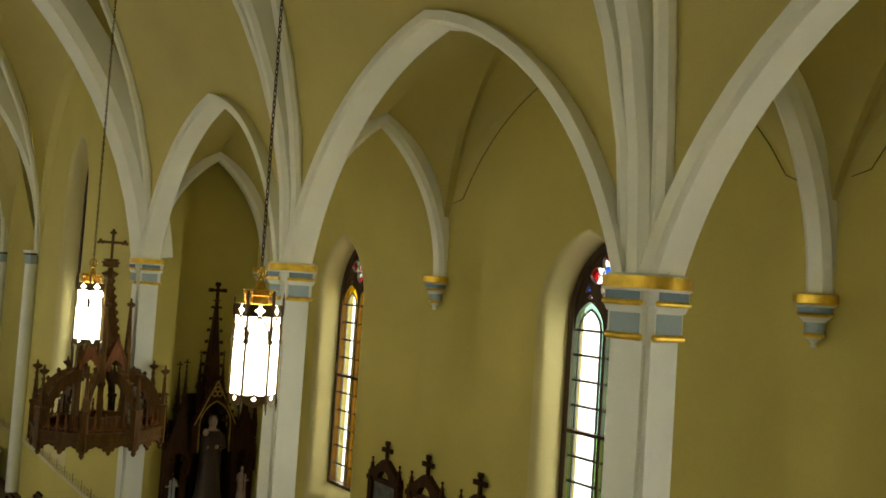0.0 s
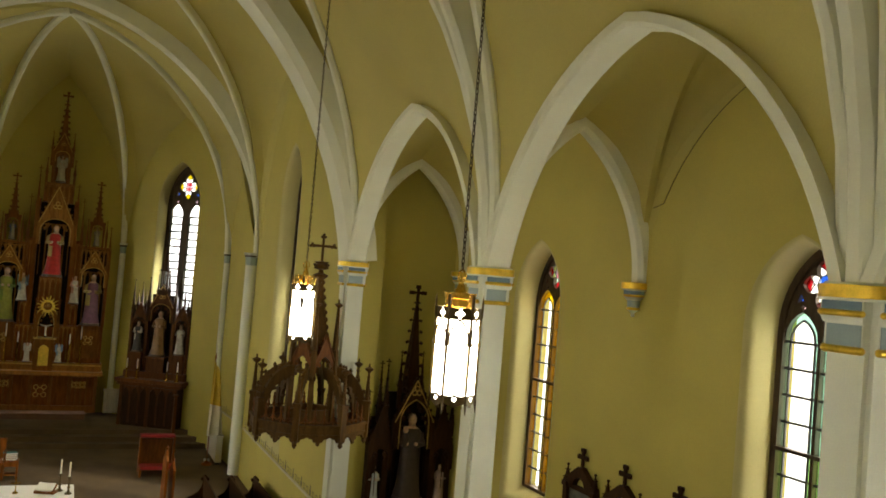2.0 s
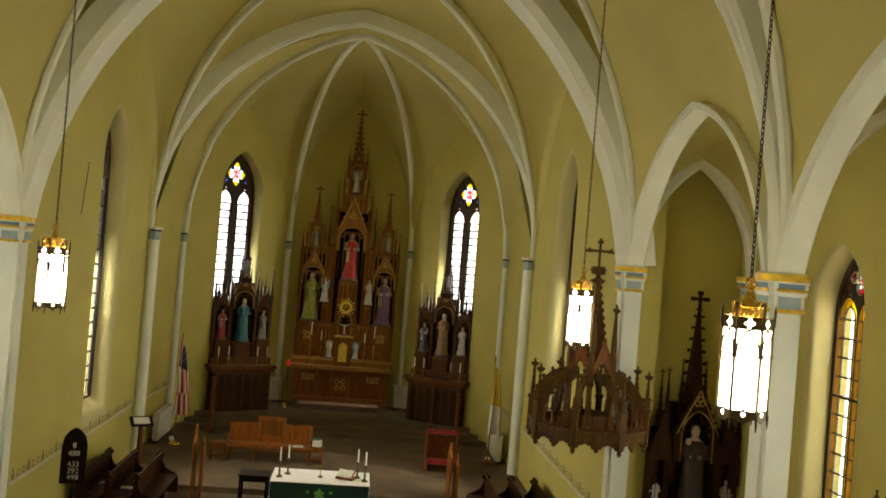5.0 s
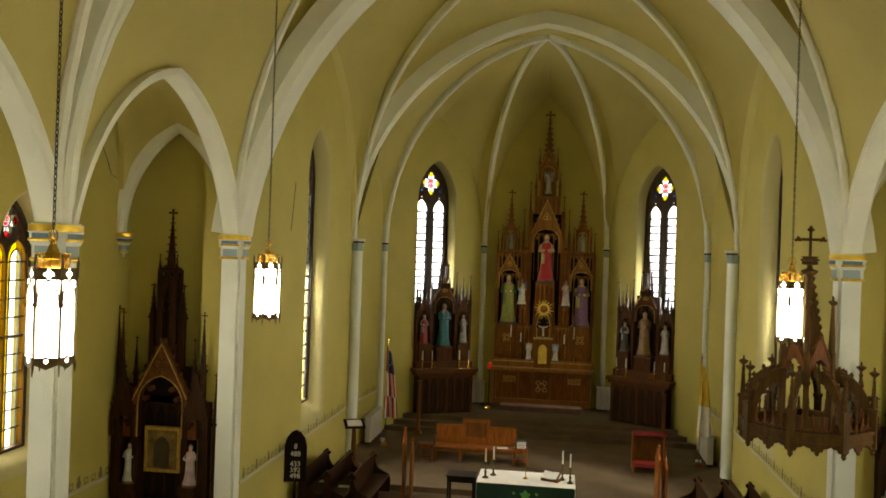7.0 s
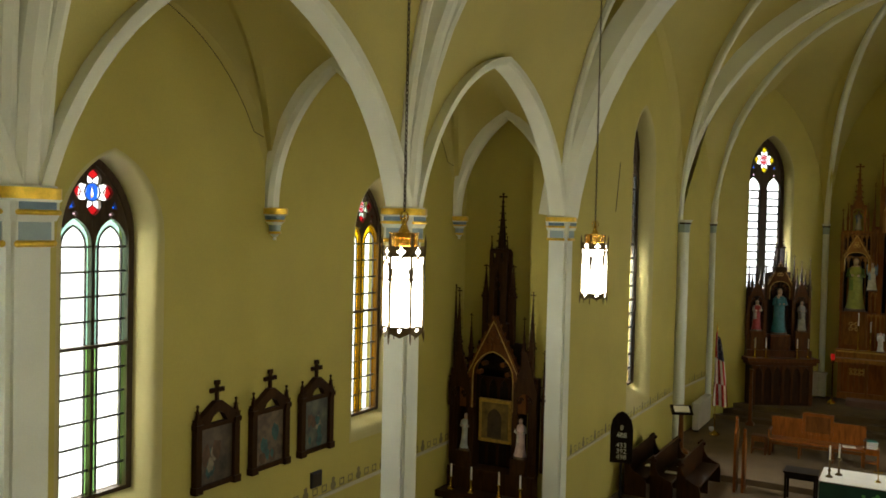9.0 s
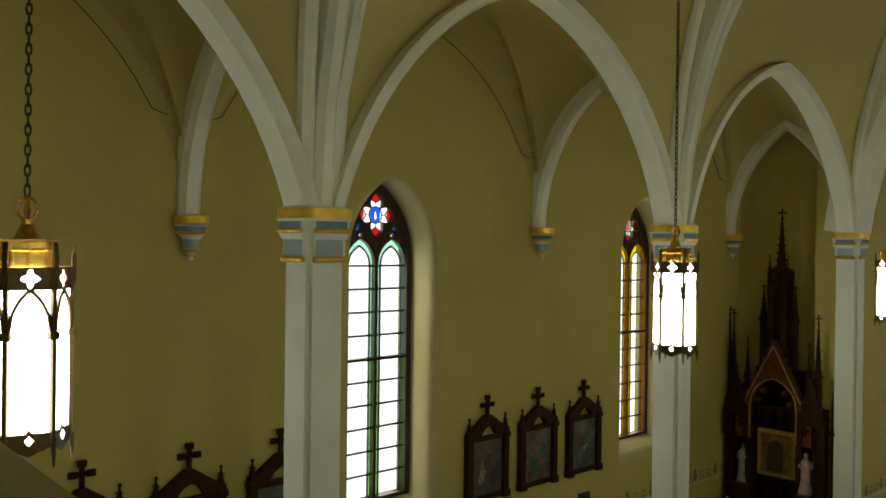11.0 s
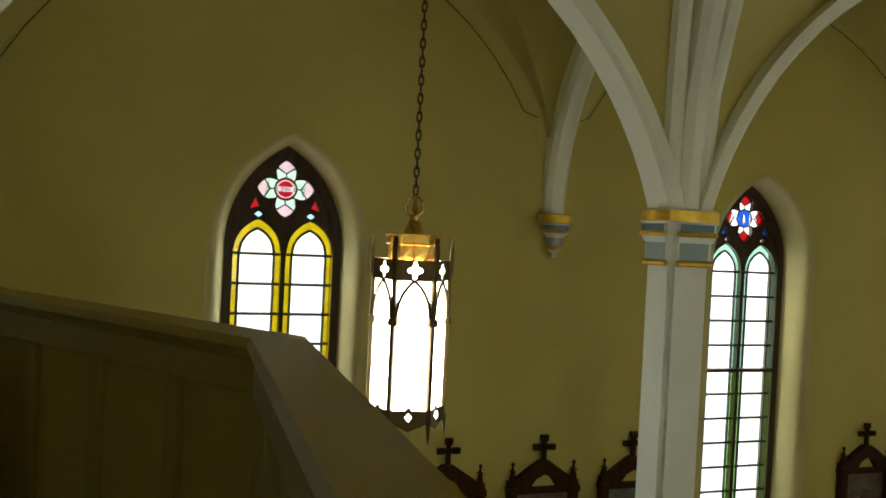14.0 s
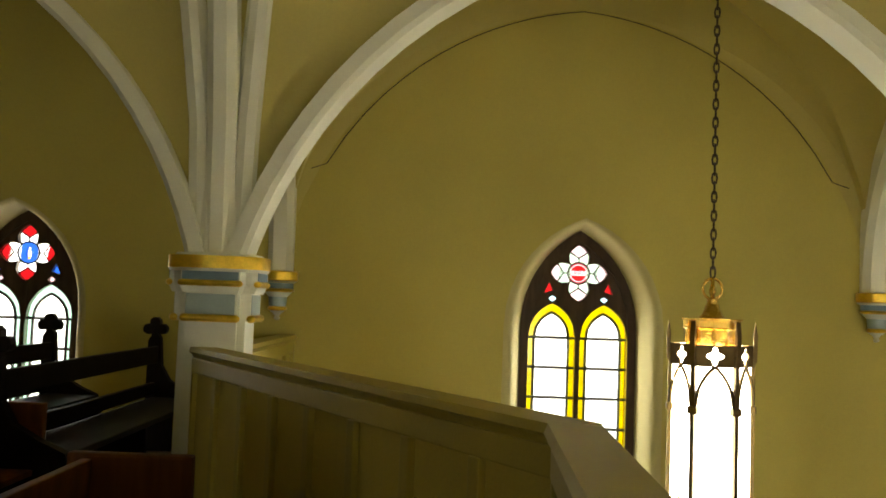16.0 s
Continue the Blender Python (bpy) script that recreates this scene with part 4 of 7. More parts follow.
# ---- pews ----
def poppy(bm, m, h):
    """Bench end board with a rounded three-lobed head."""
    o = [(0.0, 0), (0.48, 0), (0.48, 0.30), (0.44, 0.44), (0.30, 0.50), (0.16, 0.58), (0.09, 0.70), (0.07, h - 0.17), (0.04, h - 0.13)]
    for cx, cz, a0, a1 in ((0.075, h - 0.10, -100, 70), (0.02, h - 0.045, -20, 200), (-0.035, h - 0.10, 110, 280)):
        for i in range(6):
            a = radians(a0 + (a1 - a0) * i / 5)
            o.append((cx + 0.045 * math.cos(a), cz + 0.045 * math.sin(a)))
    o += [(0.0, h - 0.14), (-0.03, h - 0.2), (-0.03, 0)]
    slab(bm, o, -0.032, 0.032, m)


def make_pew(length, material, h=1.0, head=True, label="dark stained wooden pew with open back and carved ends", solid=False):
    """A bench along x, its back at y = 0 and its seat to +y."""
    t = thing("pew", label, "pew", "pews")
    for x in (0.0, length):
        bm = bmesh.new()
        m = pose(x, 0, 0, 0, 0, 90)
        if head:
            poppy(bm, Matrix.Translation((x, 0, 0)) @ Matrix(((0, 1, 0), (1, 0, 0), (0, 0, 1))).to_4x4(), h)
        else:
            box(bm, x - 0.03, x + 0.03, -0.04, 0.46, 0, h, bevel=0.015)
        part("bench_end", bm, material, t)
    bm = bmesh.new()
    box(bm, 0.03, length - 0.03, 0.02, 0.46, 0.40, 0.44, bevel=0.01)
    part("seat", bm, material, t)
    for z0, z1 in (((0.42, h - 0.02),) if solid else ((0.72, 0.86), (0.46, 0.56))):
        bm = bmesh.new()
        box(bm, 0.03, length - 0.03, -0.02, 0.02, z0, z1, pose(0, 0, 0, -3, 0, 0), bevel=0.008)
        part("back_rail", bm, material, t)
    bm = bmesh.new()
    box(bm, length * 0.5 - 0.02, length * 0.5 + 0.02, 0.05, 0.42, 0, 0.40)
    part("support", bm, material, t)
    return t


bm = bmesh.new()
box(bm, -AISLE + 0.05, -3.0, -8.8, -1.75, GALLERY + 0.002, GALLERY + 0.2, bevel=0.01)
structure("gallery_riser", bm, FLOORM, "raised boarded floor under the gallery pews", "floor")
g1 = make_pew(2.6, BLACKWOOD, 1.10)
g1.matrix_basis = pose(-6.62, -2.46, GALLERY + 0.2)
copy_thing(g1, pose(-6.62, -3.34, GALLERY + 0.2))
copy_thing(g1, pose(-6.62, -4.22, GALLERY + 0.2))
p = make_pew(1.5, OAK, 0.86, head=False, solid=True, label="brown wooden gallery bench with plain rounded ends")
p.matrix_basis = pose(-2.9, -1.50, GALLERY)
copy_thing(p, pose(-4.1, -2.55, GALLERY + 0.2) @ Matrix.Scale(0.8, 4))


# ---- gothic joinery ----
def cross_shape(bm, m, h, w, d=0.02, t=0.018):
    """A flat cross with broadened arms; its foot at the origin."""
    for x0, x1, z0, z1 in ((-t, t, 0, h), (-w, w, h * 0.62 - t, h * 0.62 + t)):
        box(bm, x0, x1, -d, d, z0, z1, m)
    for x, z in ((0, h), (w, h * 0.62), (-w, h * 0.62)):
        box(bm, x - t * 1.9, x + t * 1.9, -d, d, z - t * 1.4, z + t * 1.4, m)


def spire(bm, m, w, z0, z1, crockets=6, cross=True):
    """A crocketed four-sided spire with a finial."""
    top = z1 - (0.16 * (z1 - z0) if cross else 0.0)
    lathe(bm, [(w * 0.72, z0), (w * 0.12, top)], 4, m, math.pi / 4)
    for k in range(crockets):
        f = (k + 0.5) / crockets
        z = z0 + (top - z0) * f
        r = w * (0.72 - 0.60 * f) + 0.10 * w
        s = 0.16 * w * (1.1 - 0.5 * f)
        for a in range(4):
            c = pose(0, 0, z, 0, 0, 45 + 90 * a) @ pose(r, 0, 0, 0, 25, 0)
            box(bm, -s * 0.6, s * 1.0, -s * 0.5, s * 0.5, -s * 0.5, s * 0.9, m @ c)
    lathe(bm, [(w * 0.14, top), (w * 0.30, top + 0.02), (w * 0.14, top + 0.04)], 6, m)
    if cross:
        cross_shape(bm, m @ pose(0, 0, top + 0.03), z1 - top - 0.03, w * 0.45, w * 0.08, w * 0.09)


def pinnacle(parent, x, y, z0, z1, w, material, share=0.5, cross=True):
    bm = bmesh.new()
    m = pose(x, y, 0)
    mid = z0 + (z1 - z0) * share
    box(bm, -w / 2, w / 2, -w / 2, w / 2, z0, mid, m)
    box(bm, -w * 0.68, w * 0.68, -w * 0.68, w * 0.68, mid - 0.03, mid + 0.02, m)
    for k in range(4):
        g = m @ pose(0, 0, 0, 0, 0, 90 * k)
        slab(bm, [(-w * 0.5, mid), (w * 0.5, mid), (0, mid + w * 1.3)], -w * 0.56, -w * 0.50, g)
    spire(bm, m, w * 0.9, mid, z1, 5, cross)
    return part("pinnacle", bm, material, parent)


def gable(parent, cx, y, hw, zb, zs, zt, ihw, ia, material, thick=0.08, crockets=6, name="gable"):
    """A steep gable over a pointed opening: feet at zb, eaves at zs, tip zt; the opening is ihw wide to each side and ia high."""
    bm = bmesh.new()
    arc = arch_outline(ihw, zb, zb + (ia - zb) * 0.55, ia, 7)
    slab(bm, [(-hw, zb), (-hw, zs), (0, zt), (hw, zs), (hw, zb)] + arc[::-1], -thick / 2, thick / 2, pose(cx, y, 0))
    body = part(name, bm, material, parent)
    bm = bmesh.new()
    for s in (-1, 1):
        for k in range(crockets):
            f = (k + 0.6) / crockets
            x, z = s * hw * (1 - f), zs + (zt - zs) * f
            c = 0.030 + 0.02 * hw
            lathe(bm, [(c * 0.35, -c * 0.5), (c * 0.8, c * 0.5), (c * 0.65, c * 1.0), (c * 0.15, c * 1.7)], 6, pose(cx + x, y, z, 0, s * 28, 0))
    # cusps in the opening
    for s in (-1, 1):
        for f in (0.25, 0.6):
            x, z = s * ihw * (1 - f * 0.75), zb + (ia - zb) * (0.55 + 0.45 * f)
            lathe(bm, [(0.03 + ihw * 0.05, -thick / 2), (0.03 + ihw * 0.05, thick / 2)], 8, pose(cx + x * 0.9, y, z - 0.04, 90, 0, 0))
    tagged(part("crocket_trim", bm, material, body), kind="stuff")
    if zt - ia > 0.35:
        bm = bmesh.new()
        zc, r = ia + (zt - ia) * 0.38, min(0.30 * (zt - ia), hw * 0.26)
        for k in range(3):
            a = math.pi / 2 + k * 2 * math.pi / 3
            tube(bm, [(cx + r * 0.5 * math.cos(a) + r * 0.42 * math.cos(q), y - thick / 2, zc + r * 0.5 * math.sin(a) + r * 0.42 * math.sin(q)) for q in [2 * math.pi * i / 10 for i in range(10)]], 0.12 * r, 5, closed=True)
        part("trefoil", bm, TRIMGOLD if 0.3 <= hw < 0.6 else material, body)
    if hw >= 0.3:
        bm = bmesh.new()
        tube(bm, [(cx + x * 1.04, y - thick / 2, z) for x, z in arc], 0.013, 5)
        for s in (-1, 1):
            tube(bm, [(cx + s * hw * 0.93, y - thick / 2, zs), (cx, y - thick / 2, zt - 0.07 * (zt - zs))], 0.012, 5)
        part("gilt_edge", bm, TRIMGOLD, body, "thin gilt edging")
    return body


def panel_box(parent, name, x0, x1, y0, y1, z0, z1, material, bevel=0.012):
    bm = bmesh.new()
    box(bm, x0, x1, y0, y1, z0, z1, bevel=bevel)
    return part(name, bm, material, parent)


def scroll(bm, cx, y, cz, r, m=None):
    """A gilt scroll ornament of rings."""
    for dx, dz, q in ((0, 0, 0.45), (-0.5, 0.5, 0.3), (0.5, 0.5, 0.3), (-0.5, -0.5, 0.3), (0.5, -0.5, 0.3)):
        tube(bm, [(cx + r * (dx + q * math.cos(a)), y, cz + r * (dz + q * math.sin(a))) for a in [2 * math.pi * i / 12 for i in range(12)]], 0.016, 5, closed=True)


def arcading(parent, x0, x1, y, z0, z1, n, material, depth=0.035):
    """A row of slim blind arches: uprights, pointed heads and a cusped top rail, one part for each arch."""
    w = (x1 - x0) / n
    for i in range(n):
        bm = bmesh.new()
        c, t = x0 + (i + 0.5) * w, min(0.025, w * 0.16)
        rise = min(w * 0.9, (z1 - z0) * 0.4)
        arc = arch_outline(w / 2 - t, z0, z1 - rise - 0.03, z1 - 0.03, 6)
        slab(bm, [(-w / 2, z0), (-w / 2, z1), (w / 2, z1), (w / 2, z0)] + arc[::-1], -depth, 0.0, pose(c, y, 0))
        for s in (-1, 1):
            lathe(bm, [(t * 0.9, -depth * 0.9), (t * 0.9, 0)], 6, pose(c + s * w * 0.26, y, z1 - rise * 0.75, 90, 0, 0))
        part("blind_arch", bm, material, parent)


COLOURS = {}


def paint(rgb):
    if rgb not in COLOURS:
        COLOURS[rgb] = surface("statue_paint_%d" % len(COLOURS), rgb, 0.5, vary=0.18, scale=9, fine=40, bump=0.2)
    return COLOURS[rgb]


def make_statue(label, x, y, z, h, robe, cloak, turn=0.0, skin=(0.52, 0.36, 0.25), hair=(0.10, 0.06, 0.03), wings=False, category="statue", child=None):
    """A draped standing figure as one plain mesh, facing -y before it is turned."""
    bm = bmesh.new()
    mats = [paint(tuple(q * 0.95 for q in robe)), paint(tuple(q * 0.95 for q in cloak)), paint(skin), paint(hair)]
    seg = 20
    rings = []
    prof = [(0.00, 0.165), (0.03, 0.17), (0.10, 0.150), (0.22, 0.135), (0.36, 0.125), (0.48, 0.120), (0.58, 0.122), (0.66, 0.118), (0.74, 0.125), (0.79, 0.118), (0.825, 0.085), (0.845, 0.045), (0.87, 0.042)]
    ph = x * 3.1 + z
    for f, r in prof:
        ring_v = []
        for i in range(seg):
            a = 2 * math.pi * i / seg
            fold = 1 + (0.10 * math.sin(5 * a + ph + f * 3) + 0.05 * math.sin(9 * a - ph)) * max(0, 0.85 - f)
            ring_v.append(bm.verts.new((r * fold * math.cos(a) * h, r * 0.72 * fold * math.sin(a) * h, f * h)))
        rings.append(ring_v)
    for k, (a, b) in enumerate(zip(rings, rings[1:])):
        for i in range(seg):
            j = (i + 1) % seg
            fc = bm.faces.new((a[i], a[j], b[j], b[i]))
            mid = (i + 0.5) / seg
            back = 0.0 <= mid <= 0.5
            f = prof[k][0]
            fc.material_index = 1 if (back and f < 0.82) or (f > 0.5 and f < 0.82 and (mid < 0.62 or mid > 0.88)) or (0.22 < f < 0.5 and mid < 0.72) else (2 if f >= 0.82 else 0)
    bm.faces.new(rings[0][::-1])

    def blob(cx, cy, cz, rx, ry, rz, mat, n=10):
        m = Matrix.Translation((cx * h, cy * h, cz * h)) @ Matrix.Diagonal((rx * h, ry * h, rz * h, 1))
        got = bmesh.ops.create_uvsphere(bm, u_segments=n, v_segments=8, radius=1, matrix=m)
        for v in got["verts"]:
            for fc in v.link_faces:
                fc.material_index = mat
    blob(0, -0.005, 0.925, 0.052, 0.060, 0.072, 2)
    blob(0, 0.014, 0.938, 0.060, 0.058, 0.068, 3)
    start = len(bm.faces)
    for s in (-1, 1):
        tube(bm, [(s * 0.115 * h, 0, 0.775 * h), (s * 0.145 * h, -0.03 * h, 0.64 * h), (s * 0.07 * h, -0.115 * h, 0.645 * h)], 0.038 * h, 8)
    bm.faces.ensure_lookup_table()
    for fc in bm.faces[start:]:
        fc.material_index = 1
    for s in (-1, 1):
        blob(s * 0.055, -0.12, 0.655, 0.025, 0.025, 0.025, 2, 8)
    if child:
        blob(-0.08, -0.11, 0.70, 0.05, 0.045, 0.10, 0)
        blob(-0.08, -0.12, 0.82, 0.035, 0.038, 0.042, 2)
    if wings:
        for s in (-1, 1):
            start = len(bm.faces)
            slab(bm, [(s * 0.03 * h, 0.80 * h), (s * 0.13 * h, 0.98 * h), (s * 0.20 * h, 0.90 * h), (s * 0.19 * h, 0.55 * h), (s * 0.08 * h, 0.50 * h)], 0.07 * h, 0.10 * h)
            bm.faces.ensure_lookup_table()
            for fc in bm.faces[start:]:
                fc.material_index = 1
    start = len(bm.faces)
    lathe(bm, [(0.19 * h, -0.05 * h), (0.19 * h, 0.0)], 8)
    bm.faces.ensure_lookup_table()
    for fc in bm.faces[start:]:
        fc.material_index = 3
    bmesh.ops.recalc_face_normals(bm, faces=bm.faces)
    me = bpy.data.meshes.new("statue")
    bm.to_mesh(me)
    bm.free()
    for mt in mats:
        me.materials.append(mt)
    ob = smooth(new("statue", me), 50)
    ob.matrix_basis = pose(x, y, z + 0.05 * h, 0, 0, turn)
    return tagged(ob, label, category, "painted statues")


def make_candlestick(x, y, z, h, label="brass candlestick with a white candle", candle=0.45, group="altar candlesticks"):
    t = thing("candlestick", label, "candlestick", group, pose(x, y, z))
    s = h * (1 - candle)
    bm = bmesh.new()
    lathe(bm, [(0.075, 0), (0.07, 0.02), (0.025, 0.05), (0.018, s * 0.3), (0.035, s * 0.38), (0.018, s * 0.46), (0.016, s * 0.85), (0.05, s * 0.96), (0.05, s)], 10)
    smooth(part("stick", bm, ANTIQUE if "table" in label else BRASS, t, "turned brass stick"))
    bm = bmesh.new()
    lathe(bm, [(0.018, s), (0.018, h - 0.01), (0.006, h)], 8)
    part("candle", bm, WAX, t, "white wax candle")
    return t


WAX = surface("white_wax", (0.80, 0.77, 0.66), 0.5, vary=0.04)
LINEN = surface("white_linen", (0.82, 0.80, 0.74), 0.8, vary=0.05, fine=120)
GREENCLOTH = surface("dark_green_cloth", (0.008, 0.05, 0.028), 0.8, vary=0.2, fine=120)
EMBROIDERY = surface("bright_green_embroidery", (0.12, 0.42, 0.08), 0.6, vary=0.3)
REDCLOTH = surface("red_upholstery", (0.28, 0.012, 0.012), 0.75, vary=0.15, fine=120)
CREAM = surface("cream_radiator_paint", (0.55, 0.52, 0.42), 0.5, vary=0.06)
BLACKM = surface("black_plastic", (0.015, 0.015, 0.016), 0.5)
ALTARBACK = wood("red_brown_panel", (0.19, 0.062, 0.010), 0.5)
TRIMGOLD = surface("dull_gilt", (0.50, 0.31, 0.06), 0.4, 0.25, vary=0.3, scale=14)
BRIGHTGOLD = surface("bright_gilt", (0.80, 0.56, 0.07), 0.35, 0.3, vary=0.15, scale=14)
STONE = surface("cream_statue_paint", (0.62, 0.58, 0.46), 0.6)

# ---- sanctuary platform before the high altar ----
PLAT = SANCT + 0.45                  # floor of the apse
bm = bmesh.new()
for k, y in enumerate((27.75, 28.08, 28.41)):
    w0, w1 = APSEX1 - 0.08, APSEX2 - 0.02
    f = (y - APSE1) / (APSE2 - APSE1)
    o = [(-w0 + (w0 - w1) * f, y), (w0 - (w0 - w1) * f, y), (w1, APSE2 - 0.03), (-w1, APSE2 - 0.03)]
    lo = [bm.verts.new((px, py, SANCT + 0.15 * k)) for px, py in o]
    hi = [bm.verts.new((px, py, SANCT + 0.15 * k + 0.15)) for px, py in o]
    bm.faces.new(lo[::-1])
    bm.faces.new(hi)
    for i in range(4):
        j = (i + 1) % 4
        bm.faces.new((lo[i], lo[j], hi[j], hi[i]))
structure("altar_steps", bm, CARPET, "carpeted steps before the high altar", "steps")
bm = bmesh.new()
box(bm, -1.35, 1.45, 30.0, 30.6, PLAT + 0.002, PLAT + 0.19, bevel=0.015)
structure("footpace", bm, surface("rose_carpet", (0.16, 0.09, 0.06), 0.95, vary=0.15, fine=160), "low rose-brown carpeted footpace", "platform")

# ---- high altar ----
AB = PLAT + 0.21
ha = thing("high_altar", "tall dark carved gothic high altar with three spired niches", "altar", "", pose(0.05, 0, 0))
panel_box(ha, "front", -1.62, 1.62, 30.66, 31.3, AB, AB + 1.12, ALTARBACK)
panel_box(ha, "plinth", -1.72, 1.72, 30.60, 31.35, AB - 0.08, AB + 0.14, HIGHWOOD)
panel_box(ha, "mensa", -1.85, 1.85, 30.52, 31.35, AB + 1.12, AB + 1.24, ALTAROAK)
for x in (-1.66, -0.86, -0.30, 0.30, 0.86, 1.66):
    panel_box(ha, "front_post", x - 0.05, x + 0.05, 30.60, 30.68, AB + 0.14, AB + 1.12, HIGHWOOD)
for cx, r in ((0.0, 0.24), (-1.25, 0.13), (-1.0, 0.13), (1.0, 0.13), (1.25, 0.13)):
    bm = bmesh.new()
    scroll(bm, cx, 30.645, AB + (0.60 if r > 0.2 else 0.82), r)
    part("gilt_scroll", bm, TRIMGOLD, ha, "gilt scrollwork ornament")
Z = AB + 1.24
panel_box(ha, "gradine", -1.80, 1.80, 30.85, 31.38, Z, Z + 0.26, ALTAROAK)
panel_box(ha, "gilt_moulding", -1.80, 1.80, 30.83, 30.86, Z + 0.17, Z + 0.22, TRIMGOLD)
panel_box(ha, "lower_body", -1.74, 1.74, 30.98, 31.40, Z + 0.26, 4.38, ALTARBACK)
for s in (-1, 1):
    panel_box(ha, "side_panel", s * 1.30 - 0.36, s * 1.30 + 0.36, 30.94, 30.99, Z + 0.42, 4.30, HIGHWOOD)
    bm = bmesh.new()
    scroll(bm, s * 1.30, 30.93, 3.92, 0.17)
    part("gilt_scroll", bm, TRIMGOLD, ha)
for s in (-1, 1):
    arcading(ha, s * 0.66 - 0.26, s * 0.66 + 0.26, 30.98, 3.25, 4.34, 4, ALTAROAK)
    arcading(ha, s * 1.28 - 0.42, s * 1.28 + 0.42, 31.255, 4.45, 6.2, 5, ALTAROAK)
    arcading(ha, s * 0.70 - 0.14, s * 0.70 + 0.14, 31.02, 4.45, 5.05, 2, ALTAROAK)
    arcading(ha, s * 0.70 - 0.12, s * 0.70 + 0.12, 31.06, 5.9, 7.1, 2, ALTAROAK)
    arcading(ha, s * 1.28 - 0.42, s * 1.28 + 0.42, 30.97, 6.35, 6.93, 6, ALTAROAK)
    arcading(ha, s * 1.66 - 0.12, s * 1.66 + 0.12, 31.1, 6.0, 7.0, 2, HIGHWOOD)
    panel_box(ha, "bay_back", s * 0.72 - 0.13, s * 0.72 + 0.13, 31.1, 31.38, 4.38, 7.2, ALTARBACK)
arcading(ha, -0.44, 0.44, 31.24, 6.0, 7.7, 5, ALTAROAK)
arcading(ha, -0.46, 0.46, 30.99, 8.42, 9.02, 6, ALTAROAK)
arcading(ha, -0.32, 0.32, 30.91, 5.0, 5.9, 4, ALTAROAK)
arcading(ha, -1.55, -0.9, 30.66, AB + 0.18, AB + 1.08, 4, HIGHWOOD, 0.02)
arcading(ha, 0.9, 1.55, 30.66, AB + 0.18, AB + 1.08, 4, HIGHWOOD, 0.02)
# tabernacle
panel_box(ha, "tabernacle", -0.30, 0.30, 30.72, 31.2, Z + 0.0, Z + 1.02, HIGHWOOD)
bm = bmesh.new()
slab(bm, arch_outline(0.15, Z + 0.16, Z + 0.66, Z + 0.84), 30.69, 30.725)
part("tabernacle_door", bm, BRIGHTGOLD, ha, "gilded tabernacle door")
panel_box(ha, "tabernacle_cornice", -0.34, 0.34, 30.68, 31.2, Z + 1.02, Z + 1.08, TRIMGOLD)
for s in (-1, 1):
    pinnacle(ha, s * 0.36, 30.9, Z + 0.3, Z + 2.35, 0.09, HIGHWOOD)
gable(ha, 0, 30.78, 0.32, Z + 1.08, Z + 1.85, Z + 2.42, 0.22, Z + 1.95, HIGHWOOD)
panel_box(ha, "niche_back", -0.30, 0.30, 31.0, 31.1, Z + 1.08, Z + 2.0, BLACKWOOD)
bm = bmesh.new()
for k in range(12):
    a = 2 * math.pi * k / 12
    lathe(bm, [(0.05, -0.03), (0.05, 0.03)], 7, pose(0.17 * math.cos(a), 30.74, Z + 2.10 + 0.17 * math.sin(a), 90, 0, 0))
for k in range(16):
    a = 2 * math.pi * (k + 0.5) / 16
    r = 0.34 if k % 2 else 0.29
    tube(bm, [(0.18 * math.cos(a), 30.745, Z + 2.10 + 0.18 * math.sin(a)), (r * math.cos(a), 30.745, Z + 2.10 + r * math.sin(a))], 0.016, 5)
part("gilt_crest", bm, BRIGHTGOLD, ha, "gilded leafy crest over the tabernacle")
# central niche and tower
# near-black backs put the niches' shade into the colour
panel_box(ha, "central_back", -0.52, 0.52, 31.25, 31.38, 4.38, 8.4, BLACKWOOD)
for s in (-1, 1):
    panel_box(ha, "buttress", s * 0.58 - 0.07, s * 0.58 + 0.07, 30.98, 31.38, 4.38, 8.5, ALTARBACK)
    pinnacle(ha, s * 0.60, 31.02, 6.3, 9.05 if s > 0 else 9.55, 0.11, HIGHWOOD, 0.6)
    pinnacle(ha, s * 0.80, 31.08, 5.0, 8.6, 0.10, HIGHWOOD, 0.55)
panel_box(ha, "statue_pedestal", -0.34, 0.34, 30.92, 31.3, 4.9, 5.95, ALTARBACK)
gable(ha, 0, 31.0, 0.56, 7.0, 7.7, 9.0, 0.44, 7.85, ALTAROAK, 0.12, 7)
panel_box(ha, "tower_base", -0.46, 0.46, 31.0, 31.36, 8.4, 9.05, HIGHWOOD)
for sx in (-1, 1):
    for sy in (31.02, 31.34):
        panel_box(ha, "tower_post", sx * 0.25 - 0.04, sx * 0.25 + 0.04, sy - 0.04, sy + 0.04, 9.05, 10.16, HIGHWOOD)
panel_box(ha, "tower_back", -0.21, 0.21, 31.30, 31.36, 9.05, 10.16, HIGHWOOD)
panel_box(ha, "tower_cap", -0.32, 0.32, 30.98, 31.385, 10.155, 10.25, HIGHWOOD)
gable(ha, 0, 31.0, 0.30, 9.75, 10.1, 10.75, 0.2, 10.1, HIGHWOOD, 0.06, 4)
bm = bmesh.new()
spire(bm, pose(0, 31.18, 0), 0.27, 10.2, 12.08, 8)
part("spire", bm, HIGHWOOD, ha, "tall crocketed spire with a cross")
